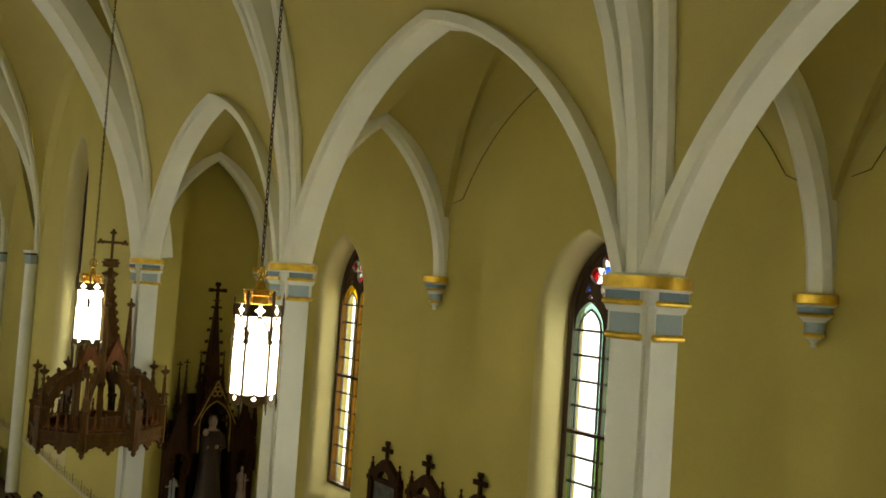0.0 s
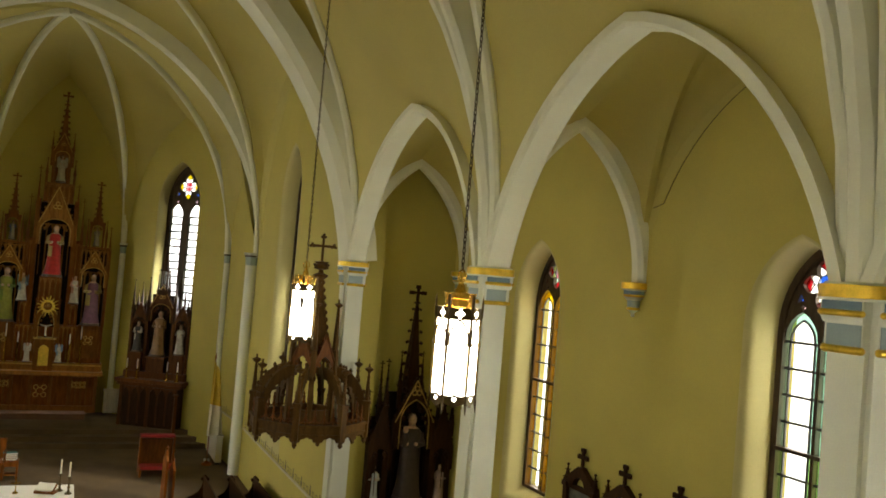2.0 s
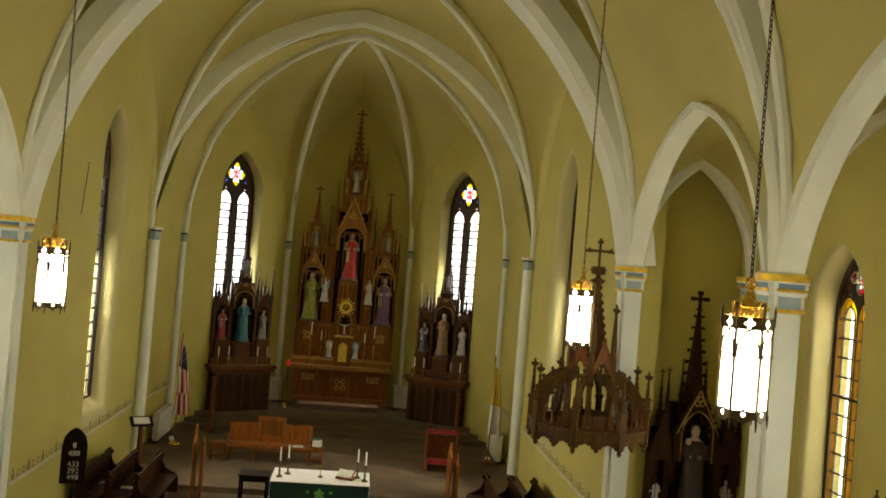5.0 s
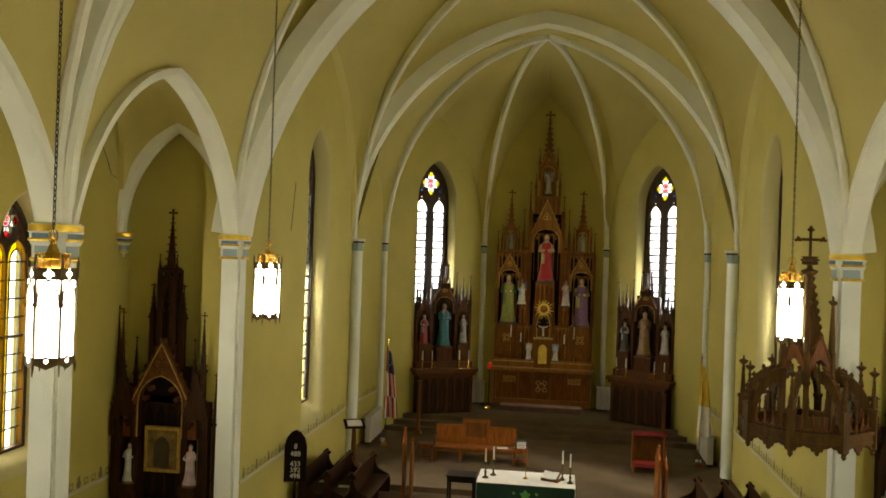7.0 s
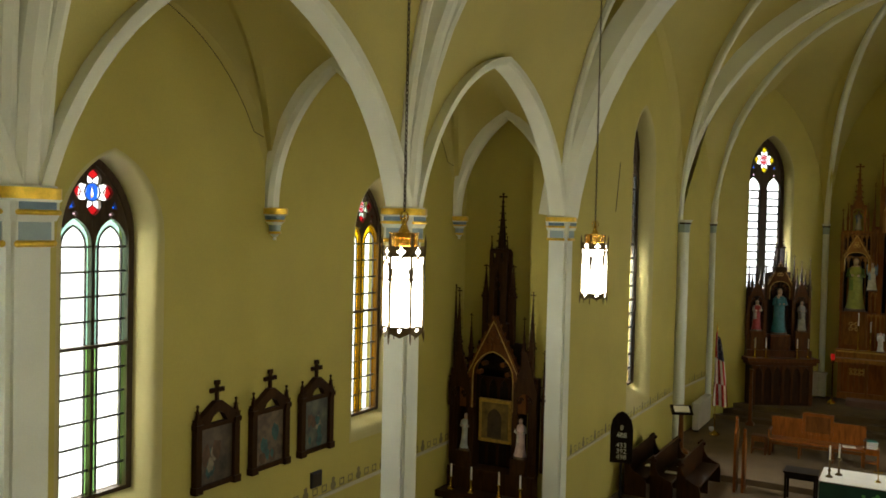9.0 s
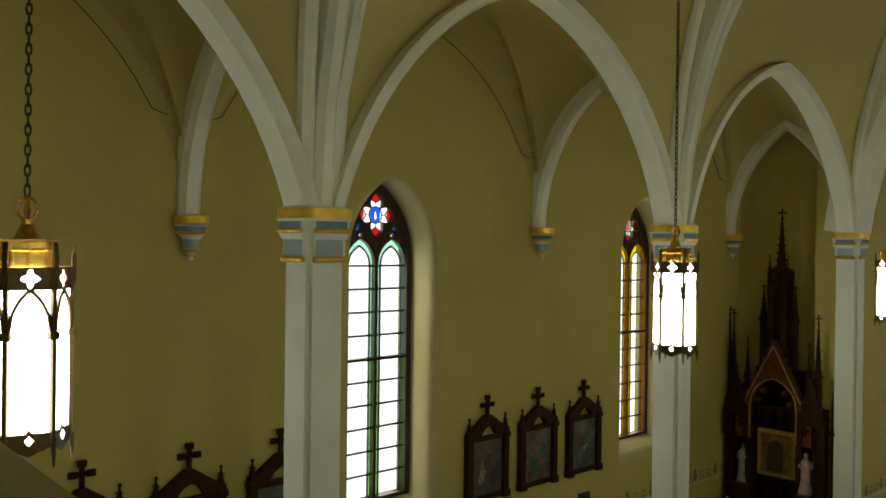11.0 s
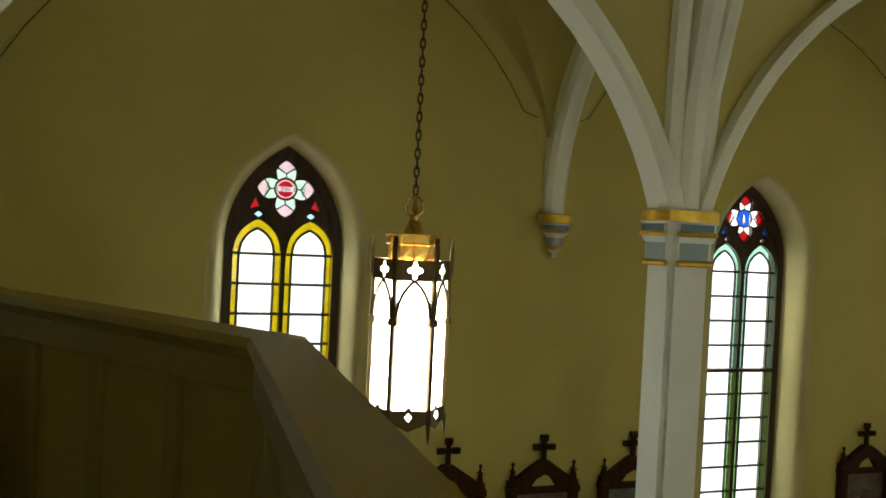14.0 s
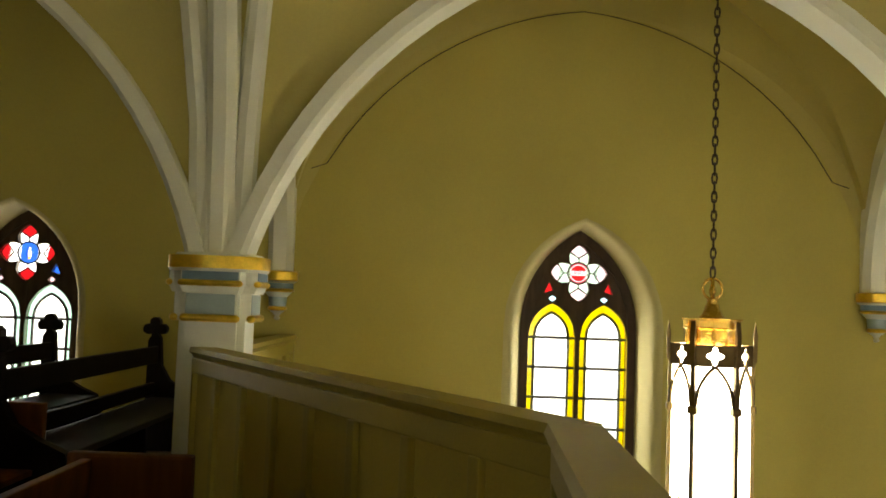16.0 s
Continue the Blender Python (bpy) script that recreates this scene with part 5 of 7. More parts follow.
for s in (-1, 1):
    pinnacle(ha, s * 0.32, 31.05, 9.6, 10.75, 0.07, HIGHWOOD)
    pinnacle(ha, s * 0.42, 31.02, 8.9, 9.85, 0.08, HIGHWOOD)
# lateral niches
for s in (-1, 1):
    cx = s * 1.28
    panel_box(ha, "lateral_back", cx - 0.44, cx + 0.44, 31.26, 31.38, 4.38, 7.0, BLACKWOOD)
    for e in (-1, 1):
        panel_box(ha, "buttress", cx + e * 0.43 - 0.05, cx + e * 0.43 + 0.05, 31.0, 31.38, 4.38, 6.9, ALTARBACK)
        pinnacle(ha, cx + e * 0.44, 31.02, 5.8, 7.75, 0.09, HIGHWOOD, 0.55)
        pinnacle(ha, cx + e * 0.30, 31.05, 6.9, 7.95, 0.07, HIGHWOOD, 0.5)
    panel_box(ha, "pedestal", cx - 0.32, cx + 0.32, 30.92, 31.3, 4.26, 4.42, HIGHWOOD)
    gable(ha, cx, 30.93, 0.44, 5.7, 6.15, 6.95, 0.34, 6.35, ALTAROAK, 0.1, 6)
    panel_box(ha, "shelf", cx - 0.46, cx + 0.46, 30.95, 31.36, 6.95, 7.05, HIGHWOOD)
    for sx in (-1, 1):
        for sy in (31.02, 31.3):
            panel_box(ha, "tower_post", cx + sx * 0.2 - 0.03, cx + sx * 0.2 + 0.03, sy - 0.03, sy + 0.03, 7.05, 7.81, HIGHWOOD, 0.006)
    panel_box(ha, "tower_cap", cx - 0.25, cx + 0.25, 30.98, 31.34, 7.8, 7.88, HIGHWOOD)
    gable(ha, cx, 31.0, 0.24, 7.5, 7.75, 8.2, 0.16, 7.78, HIGHWOOD, 0.05, 3)
    bm = bmesh.new()
    spire(bm, pose(cx, 31.16, 0), 0.21, 7.85, 9.22, 6)
    part("spire", bm, HIGHWOOD, ha)

WHITE, BLUEP, PINKP = (0.50, 0.47, 0.38), (0.20, 0.30, 0.40), (0.45, 0.24, 0.18)
make_statue("large statue in a red robe and cream cloak in a niche", 0.07, 31.02, 5.95, 1.62, (0.45, 0.012, 0.008), (0.42, 0.30, 0.10))
make_statue("statue in green and gold robes in an altar niche", -1.24, 31.02, 4.42, 1.66, (0.24, 0.25, 0.03), (0.12, 0.18, 0.015))
make_statue("statue in violet robe and yellow cloak in an altar niche", 1.36, 31.02, 4.42, 1.62, (0.16, 0.07, 0.13), (0.34, 0.26, 0.07))
make_statue("small pale blue and white angel statue on the altar", -0.76, 30.98, 5.1, 0.88, WHITE, BLUEP, wings=True)
make_statue("small white and pink angel statue on the altar", 0.80, 30.98, 5.1, 0.88, WHITE, PINKP, wings=True)
make_statue("small white angel statue beside the tabernacle", -0.44, 30.72, Z + 0.27, 0.6, WHITE, WHITE, wings=True)
make_statue("small white angel statue beside the tabernacle", 0.50, 30.72, Z + 0.27, 0.6, WHITE, BLUEP, wings=True)
make_statue("white winged angel statue in the altar tower", 0.06, 31.1, 9.08, 0.85, WHITE, WHITE, wings=True)
make_statue("small blue and white statue in a spired canopy", -1.22, 31.1, 7.06, 0.6, WHITE, BLUEP)
make_statue("small white statue in a spired canopy", 1.33, 31.1, 7.06, 0.6, WHITE, WHITE)
for x in (-1.10, -0.74, 0.80, 1.14):
    make_candlestick(x, 30.92, Z + 0.26, 1.22 if abs(x) > 1 else 0.95, "tall brass altar candlestick with a white candle", 0.35)
cz = thing("crucifix", "small dark crucifix with a pale figure above the tabernacle", "crucifix", "", pose(0.05, 30.72, Z + 1.08))
bm = bmesh.new()
cross_shape(bm, Matrix(), 0.62, 0.2, 0.015, 0.018)
part("cross", bm, BLACKWOOD, cz)
bm = bmesh.new()
tube(bm, [(-0.17, -0.03, 0.42), (0, -0.03, 0.36), (0.17, -0.03, 0.42)], 0.018, 6)
tube(bm, [(0, -0.03, 0.40), (0.0, -0.035, 0.22), (0.01, -0.03, 0.06)], 0.028, 6)
part("figure", bm, STONE, cz)
sl = thing("sanctuary_lamp", "red glass sanctuary lamp on a brass stand", "lamp", "", pose(-1.78, 30.3, PLAT))
bm = bmesh.new()
lathe(bm, [(0.14, 0), (0.13, 0.04), (0.03, 0.12), (0.022, 1.3), (0.06, 1.36), (0.06, 1.4)], 10)
smooth(part("stand", bm, BRASS, sl))
bm = bmesh.new()
lathe(bm, [(0.045, 1.4), (0.065, 1.5), (0.06, 1.6)], 10)
part("red_glass", bm, glowing("red_lamp_glass", (0.5, 0.012, 0.008), 0.35), sl, "glowing red glass")


# ---- side altars of the apse ----
def make_side_altar(x, y, turn, z0, w, label):
    t = thing("side_altar", label, "altar", "apse side altars", pose(x, y, 0, 0, 0, turn))
    h = w / 2
    panel_box(t, "front", -h * 0.86, h * 0.86, -0.2, 0.45, z0, z0 + 1.38, WALNUT)
    panel_box(t, "mensa", -h, h, -0.30, 0.5, z0 + 1.38, z0 + 1.50, OAK)
    panel_box(t, "cornice", -h * 0.94, h * 0.94, -0.26, 0.5, z0 + 1.28, z0 + 1.38, SIDEWOOD)
    for s in (-1, 0, 1):
        panel_box(t, "front_post", s * h * 0.8 - 0.05, s * h * 0.8 + 0.05, -0.26, -0.19, z0, z0 + 1.28, SIDEWOOD)
    panel_box(t, "gradine", -h * 0.92, h * 0.92, 0.05, 0.5, z0 + 1.50, z0 + 1.72, SIDEWOOD)
    b = z0 + 1.72
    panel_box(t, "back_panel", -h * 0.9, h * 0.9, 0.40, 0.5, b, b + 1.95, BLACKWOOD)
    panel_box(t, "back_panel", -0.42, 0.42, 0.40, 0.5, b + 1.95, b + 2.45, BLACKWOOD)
    panel_box(t, "pedestal", -0.30, 0.30, 0.04, 0.4, b, b + 0.48, SIDEWOOD)
    panel_box(t, "pedestal_moulding", -0.33, 0.33, 0.01, 0.4, b + 0.44, b + 0.50, OAK)
    arcading(t, -h * 0.88, h * 0.88, 0.395, b + 0.05, b + 1.9, 9, WALNUT)
    arcading(t, -h * 0.8, h * 0.8, -0.2, z0 + 0.1, z0 + 1.26, 6, SIDEWOOD)
    gable(t, 0, 0.22, 0.42, b + 1.62, b + 2.1, b + 2.85, 0.31, b + 2.2, SIDEWOOD, 0.08, 6)
    arcading(t, -0.36, 0.36, 0.30, b + 2.0, b + 2.5, 5, WALNUT)
    for s in (-1, 1):
        gable(t, s * 0.72, 0.24, 0.26, b + 1.35, b + 1.62, b + 2.2, 0.19, b + 1.72, SIDEWOOD, 0.07, 5)
        arcading(t, s * 0.72 - 0.24, s * 0.72 + 0.24, 0.31, b + 1.7, b + 2.1, 4, WALNUT)
        panel_box(t, "post", s * 0.45 - 0.045, s * 0.45 + 0.045, 0.18, 0.42, b, b + 2.0, SIDEWOOD)
        panel_box(t, "post", s * 0.98 - 0.045, s * 0.98 + 0.045, 0.18, 0.42, b, b + 1.7, SIDEWOOD)
        panel_box(t, "shelf", s * 0.72 - 0.21, s * 0.72 + 0.21, 0.08, 0.4, b, b + 0.60, SIDEWOOD)
        for px, py, z, top, wide in ((0.20, 0.26, 2.2, 3.15, 0.06), (0.45, 0.22, 1.6, 3.05, 0.085), (0.59, 0.30, 1.8, 2.62, 0.06), (0.73, 0.30, 2.0, 2.85, 0.065),
                                     (0.86, 0.30, 1.8, 2.60, 0.06), (0.985, 0.24, 1.3, 2.95, 0.085)):
            pinnacle(t, s * px, py, b + z, b + top, wide, WALNUT, 0.42)
        for y2 in (0.22, 0.38):
            panel_box(t, "turret_post", s * 0.10 - 0.025, s * 0.10 + 0.025, y2 - 0.025, y2 + 0.025, b + 2.6, b + 3.28, WALNUT, 0.006)
    panel_box(t, "turret_base", -0.16, 0.16, 0.16, 0.44, b + 2.5, b + 2.66, WALNUT)
    panel_box(t, "turret_cap", -0.15, 0.15, 0.17, 0.43, b + 3.26, b + 3.32, WALNUT)
    bm = bmesh.new()
    spire(bm, pose(0, 0.30, 0), 0.15, b + 3.3, b + 4.15, 6)
    part("spire", bm, WALNUT, t, "slim crocketed spire")
    return t


def local(x, y, turn, px, py):
    a = radians(turn)
    return x + px * math.cos(a) - py * math.sin(a), y + px * math.sin(a) + py * math.cos(a)


for s in (-1, 1):
    x, y, turn = s * 3.28 + 0.06, 29.05, -s * 30
    make_side_altar(x, y, turn, PLAT, 2.28, "dark carved gothic side altar with pinnacles and statues")
    b = PLAT + 1.72
    trio = (((0.30, 0.02, 0.02), (0.35, 0.32, 0.30)), ((0.03, 0.17, 0.21), (0.05, 0.20, 0.25)), ((0.30, 0.28, 0.24), (0.14, 0.10, 0.08))) if s < 0 else \
        (((0.03, 0.03, 0.03), WHITE), ((0.26, 0.15, 0.05), (0.20, 0.10, 0.02)), ((0.45, 0.42, 0.36), (0.28, 0.24, 0.2)))
    words = ("small statue in red robe on a side altar", "statue in turquoise cloak with a child on a side altar", "small statue in grey robe on a side altar") if s < 0 else \
        ("small statue in black and white habit on a side altar", "statue in brown cloak on a side altar", "small statue in cream robe on a side altar")
    for (px, pz, h), (robe, cloak), word in zip(((-0.72, 0.60, 0.94), (0.0, 0.50, 1.40), (0.72, 0.60, 0.94)), trio, words):
        qx, qy = local(x, y, turn, px, 0.18)
        make_statue(word, qx, qy, b + pz, h, robe, cloak, turn, child=px == 0 and s < 0)
    for px in (-0.85, -0.5, 0.5, 0.85):
        qx, qy = local(x, y, turn, px, -0.1)
        make_candlestick(qx, qy, PLAT + 1.50, 0.62, "small brass candlestick on a side altar", 0.5)
    # wooden torch stand before the altar
    tx, ty = (-3.82, 27.5) if s < 0 else (3.92, 27.4)
    t = thing("torch_stand", "tall square wooden torch stand", "stand", "torch stands", pose(tx, ty, SANCT))
    bm = bmesh.new()
    lathe(bm, [(0.17, 0), (0.16, 0.06), (0.075, 0.12), (0.055, 1.65), (0.09, 1.68), (0.09, 1.72)], 4, turn=math.pi / 4)
    part("post", bm, OAK, t)

# ---- aisle altars ----
AY = 15.05


def aisle_altar(cx, h, label):
    t = thing("aisle_altar", label, "altar", "aisle altars", pose(cx, 0, 0))
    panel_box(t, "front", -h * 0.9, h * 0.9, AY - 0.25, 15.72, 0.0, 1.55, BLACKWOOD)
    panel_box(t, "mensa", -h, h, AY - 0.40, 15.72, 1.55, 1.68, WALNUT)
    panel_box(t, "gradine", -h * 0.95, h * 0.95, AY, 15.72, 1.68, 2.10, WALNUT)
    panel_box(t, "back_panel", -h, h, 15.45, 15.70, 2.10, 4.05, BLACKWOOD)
    arcading(t, -h * 0.97, h * 0.97, 15.445, 2.15, 3.9, 8, WALNUT)
    for s in (-1, 1):
        panel_box(t, "buttress", s * (h - 0.12) - 0.09, s * (h - 0.12) + 0.09, 15.15, 15.6, 2.10, 4.0, WALNUT)
        panel_box(t, "buttress", s * 0.48 - 0.06, s * 0.48 + 0.06, 15.15, 15.6, 2.10, 4.0, WALNUT)
        panel_box(t, "canopy", s * (h - 0.26) - 0.24, s * (h - 0.26) + 0.24, 15.15, 15.6, 3.74, 3.86, WALNUT)
        gable(t, s * (h - 0.26), 15.12, 0.24, 3.30, 3.75, 4.55, 0.17, 3.70, WALNUT, 0.08, 5)
        arcading(t, s * (h - 0.26) - 0.22, s * (h - 0.26) + 0.22, 15.40, 3.86, 4.25, 3, WALNUT)
        arcading(t, s * (h - 0.12) - 0.09, s * (h - 0.12) + 0.09, 15.15, 2.2, 3.7, 2, WALNUT, 0.02)
    return t


la = aisle_altar(-6.68, 0.98, "tall dark carved altar with steep gable and spire")
# picture frame under a gable and a lantern spire
gable(la, 0, 15.2, 0.72, 3.3, 3.75, 5.15, 0.42, 4.45, OAK, 0.14, 9)
# near-black board stands in for the dark inside the open arch
panel_box(la, "gable_back", -0.5, 0.5, 15.45, 15.6, 3.9, 4.6, BLACKWOOD)
for s in (-1, 1):
    pinnacle(la, s * 0.80, 15.18, 3.8, 5.66, 0.10, WALNUT, 0.42)
    pinnacle(la, s * 0.99, 15.38, 3.8, 5.70, 0.10, WALNUT, 0.42)
    pinnacle(la, s * 1.06, 15.20, 2.2, 4.55, 0.08, WALNUT, 0.6)
    pinnacle(la, s * 0.58, 15.30, 4.0, 5.15, 0.07, WALNUT, 0.4)
    pinnacle(la, s * 0.30, 15.35, 4.6, 6.15, 0.10, WALNUT, 0.6)
for s in (-1, 1):
    for y in (15.27, 15.53):
        panel_box(la, "tower_post", s * 0.15 - 0.035, s * 0.15 + 0.035, y - 0.035, y + 0.035, 4.8, 6.42, WALNUT, 0.006)
    panel_box(la, "tower_wing", s * 0.26 - 0.05, s * 0.26 + 0.05, 15.38, 15.46, 4.7, 5.55, WALNUT)
# near-black core paints the gaps between the posts as dark openings
panel_box(la, "tower_core", -0.12, 0.12, 15.50, 15.56, 4.8, 6.40, BLACKWOOD)
panel_box(la, "tower_base", -0.24, 0.24, 15.24, 15.58, 4.6, 5.0, WALNUT)
gable(la, 0, 15.26, 0.17, 5.0, 6.05, 6.45, 0.08, 6.1, WALNUT, 0.06, 3)
bm = bmesh.new()
lathe(bm, [(0.20, 6.38), (0.23, 6.42), (0.20, 6.47)], 8, pose(0, 15.40, 0))
part("tower_cornice", bm, WALNUT, la)
for s in (-1, 1):
    pinnacle(la, s * 0.17, 15.30, 6.2, 6.72, 0.045, WALNUT, 0.4)
bm = bmesh.new()
spire(bm, pose(0, 15.42, 0), 0.135, 6.42, 7.56, 7)
part("spire", bm, WALNUT, la, "crocketed spire with a cross")
panel_box(la, "icon_frame", -0.36, 0.36, 15.28, 15.36, 2.62, 3.48, TRIMGOLD)
panel_box(la, "icon", -0.29, 0.29, 15.265, 15.285, 2.69, 3.41, surface("dark_gold_icon", (0.20, 0.13, 0.03), 0.4, vary=0.4, scale=6))
bm = bmesh.new()
slab(bm, arch_outline(0.15, 2.72, 3.1, 3.3), 15.25, 15.264)
part("icon_figure", bm, surface("icon_shade", (0.05, 0.03, 0.015), 0.5, vary=0.3, scale=10), la)
make_statue("small pale grey statue on the aisle altar", -7.28, 15.2, 2.42, 0.70, (0.45, 0.48, 0.46), WHITE, 12)
make_statue("small pale pink statue on the aisle altar", -6.08, 15.2, 2.42, 0.74, (0.50, 0.36, 0.32), WHITE, 12)
for s in (-1, 1):
    panel_box(la, "statue_shelf", s * 0.60 - 0.16, s * 0.60 + 0.16, 15.05, 15.5, 2.10, 2.42, WALNUT)
ra = aisle_altar(6.78, 0.88, "dark carved aisle altar with a statue niche and spire")
gable(ra, 0, 15.1, 0.42, 3.7, 4.2, 5.05, 0.28, 4.62, WALNUT, 0.12, 7)
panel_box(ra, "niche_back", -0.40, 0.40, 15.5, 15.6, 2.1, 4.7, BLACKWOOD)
for s in (-1, 1):
    pinnacle(ra, s * 0.55, 15.2, 4.0, 5.35, 0.09, WALNUT, 0.35)
    pinnacle(ra, s * 0.64, 15.3, 4.0, 5.30, 0.09, WALNUT, 0.35)
    pinnacle(ra, s * 0.86, 15.25, 3.9, 4.75, 0.09, WALNUT, 0.3)
    pinnacle(ra, s * 0.22, 15.4, 4.4, 5.5, 0.07, WALNUT, 0.4)
    panel_box(ra, "statue_shelf", s * 0.68 - 0.16, s * 0.68 + 0.16, 15.0, 15.5, 2.10, 2.60, WALNUT)
bm = bmesh.new()
spire(bm, pose(0, 15.4, 0), 0.28, 4.7, 6.74, 8)
part("spire", bm, WALNUT, ra, "crocketed spire with a cross")
make_statue("dark-robed statue holding a child in the altar niche", 6.78, 15.15, 2.72, 1.55, (0.04, 0.025, 0.015), (0.05, 0.03, 0.02), -18, child=True)
panel_box(ra, "statue_pedestal", -0.28, 0.28, 14.95, 15.45, 2.10, 2.72, WALNUT)
make_statue("small pale blue statue on the aisle altar", 6.10, 15.2, 2.62, 0.72, (0.40, 0.46, 0.50), WHITE, -18)
make_statue("small pale rose statue on the aisle altar", 7.45, 15.2, 2.62, 0.72, (0.45, 0.34, 0.28), (0.40, 0.30, 0.22), -18)
for cx in (-6.68, 6.78):
    for px in (-0.75, -0.3, 0.3, 0.75):
        make_candlestick(cx + px, 14.9, 1.68, 0.5, "small brass candlestick on an aisle altar", 0.5)

# ---- pulpit canopy on the south pier ----
PX, PY, PR = 4.63, 14.70, 1.0
pc = thing("pulpit_canopy", "brown carved octagonal pulpit canopy with flying ribs and spire", "canopy", "", pose(PX, PY, 0))
TURN8, TURN6 = radians(18.5), radians(15)
HX = [(PR * math.cos(TURN8 + math.pi / 4 * k), PR * math.sin(TURN8 + math.pi / 4 * k)) for k in range(8)]
bm = bmesh.new()
lathe(bm, [(PR * 0.93, 4.20), (PR * 0.93, 4.26)], 8, turn=TURN8)
part("ceiling_board", bm, PULPITWOOD, pc)


def side_matrix(A, B):
    """x along the side from A to B, y inwards, the origin in its middle."""
    ax, out = (B - A).normalized(), (A + B).normalized()
    m = Matrix((ax, -out, (0, 0, 1))).transposed().to_4x4()
    m.translation = (A + B) / 2
    return m


def lobed_fringe(bm, w, n, top, m):
    """Hanging pointed cusps with round notches between them."""
    r = w / n
    o = [(-w, top)]
    for i in range(n):
        c = -w + (2 * i + 1) * r
        for dx, dz in ((-1.0, -0.17), (-0.86, -0.15), (-0.80, -0.10), (-0.62, -0.11), (-0.50, -0.055), (-0.25, -0.05), (0.0, -0.02),
                       (0.25, -0.05), (0.50, -0.055), (0.62, -0.11), (0.80, -0.10), (0.86, -0.15)):
            o.append((c + dx * r, top + dz))
    o += [(w, top - 0.17), (w, top)]
    slab(bm, o, -0.02, 0.02, m)


for k in range(8):
    A, B = Vector((*HX[k], 0)), Vector((*HX[(k + 1) % 8], 0))
    m = side_matrix(A, B)
    w = (B - A).length / 2
    bm = bmesh.new()
    box(bm, -w, w, -0.03, 0.03, 4.20, 4.34, m)
    box(bm, -w, w, -0.055, 0.05, 4.325, 4.37, m)
    box(bm, -w, w, -0.045, 0.05, 4.18, 4.215, m)
    part("frieze", bm, PULPITWOOD, pc)
    bm = bmesh.new()
    lobed_fringe(bm, w, 2, 4.19, m)
    part("pendant_fringe", bm, PULPITWOOD, pc)
    bm = bmesh.new()
    n = 5
    for i in range(n):
        c, r = -w + (2 * i + 1) * w / n, w / n
        tube(bm, [m @ Vector((c + r * 0.92 * math.cos(q), 0, 4.52 - r * 1.5 * math.sin(q))) for q in [math.pi * j / 8 for j in range(9)]], 0.013, 5)
        lathe(bm, [(0.012, 4.50), (0.026, 4.55), (0.012, 4.59), (0.020, 4.61), (0.004, 4.66)], 6, m @ Matrix.Translation((c - r, 0, 0)))
        box(bm, c - r - 0.012, c - r + 0.012, -0.012, 0.012, 4.36, 4.52, m)
    tagged(part("cresting", bm, OAK, pc, "pierced cresting of small loops"), kind="stuff")
    # corner: a post with a drop below and a crocketed pinnacle above
    x, y = HX[k]
    d = Vector((x, y, 0)).normalized()
    sd = Vector((-d.y, d.x, 0))
    bm = bmesh.new()
    cm = pose(x, y, 0, 0, 0, math.degrees(math.atan2(y, x)))
    box(bm, -0.055, 0.055, -0.055, 0.055, 4.10, 4.72, cm, bevel=0.01)
    box(bm, -0.07, 0.07, -0.07, 0.07, 4.66, 4.72, cm, bevel=0.01)
    lathe(bm, [(0.01, 3.98), (0.045, 4.03), (0.03, 4.06), (0.07, 4.10)], 8, cm)
    part("corner_post", bm, PULPITWOOD, pc)
    bm = bmesh.new()
    lathe(bm, [(0.045, 4.72), (0.018, 5.22)], 6, cm)
    for j in range(4):
        z = 4.80 + 0.11 * j
        lathe(bm, [(0.02, z - 0.02), (0.058 - 0.006 * j, z + 0.01), (0.02, z + 0.03)], 4, cm, math.pi / 4)
    lathe(bm, [(0.018, 5.20), (0.075, 5.25), (0.080, 5.275), (0.02, 5.30), (0.012, 5.36)], 8, cm)
    part("pinnacle", bm, PULPITWOOD, pc)
    # flying rib from the corner to the central lantern
    bm = bmesh.new()
    rm = Matrix((d, sd, (0, 0, 1))).transposed().to_4x4()
    bend = [math.pi / 2 * i / 9 for i in range(10)]
    o = [(0.40 + 0.60 * math.sin(q), 4.48 + 0.78 * math.cos(q)) for q in bend] + [(0.40 + 0.50 * math.sin(q), 4.44 + 0.62 * math.cos(q)) for q in bend[::-1]]
    slab(bm, o, -0.035, 0.035, rm)
    for i in range(5):
        f = (i + 0.5) / 5
        q0 = math.pi / 2 * f
        lathe(bm, [(0.012, -0.02), (0.034, 0.02), (0.030, 0.045), (0.006, 0.075)], 6, rm @ Matrix.Translation((0.40 + 0.60 * math.cos(q0), 0, 4.48 + 0.78 * math.sin(q0))))
        q = math.pi / 2 * (0.12 + 0.8 * f)
        lathe(bm, [(0.03, -0.03), (0.03, 0.03)], 8, rm @ Matrix.Translation((0.40 + 0.49 * math.sin(q), 0, 4.44 + 0.61 * math.cos(q))) @ pose(0, 0, 0, 90, 0, 0))
    part("flying_rib", bm, PULPITWOOD, pc)
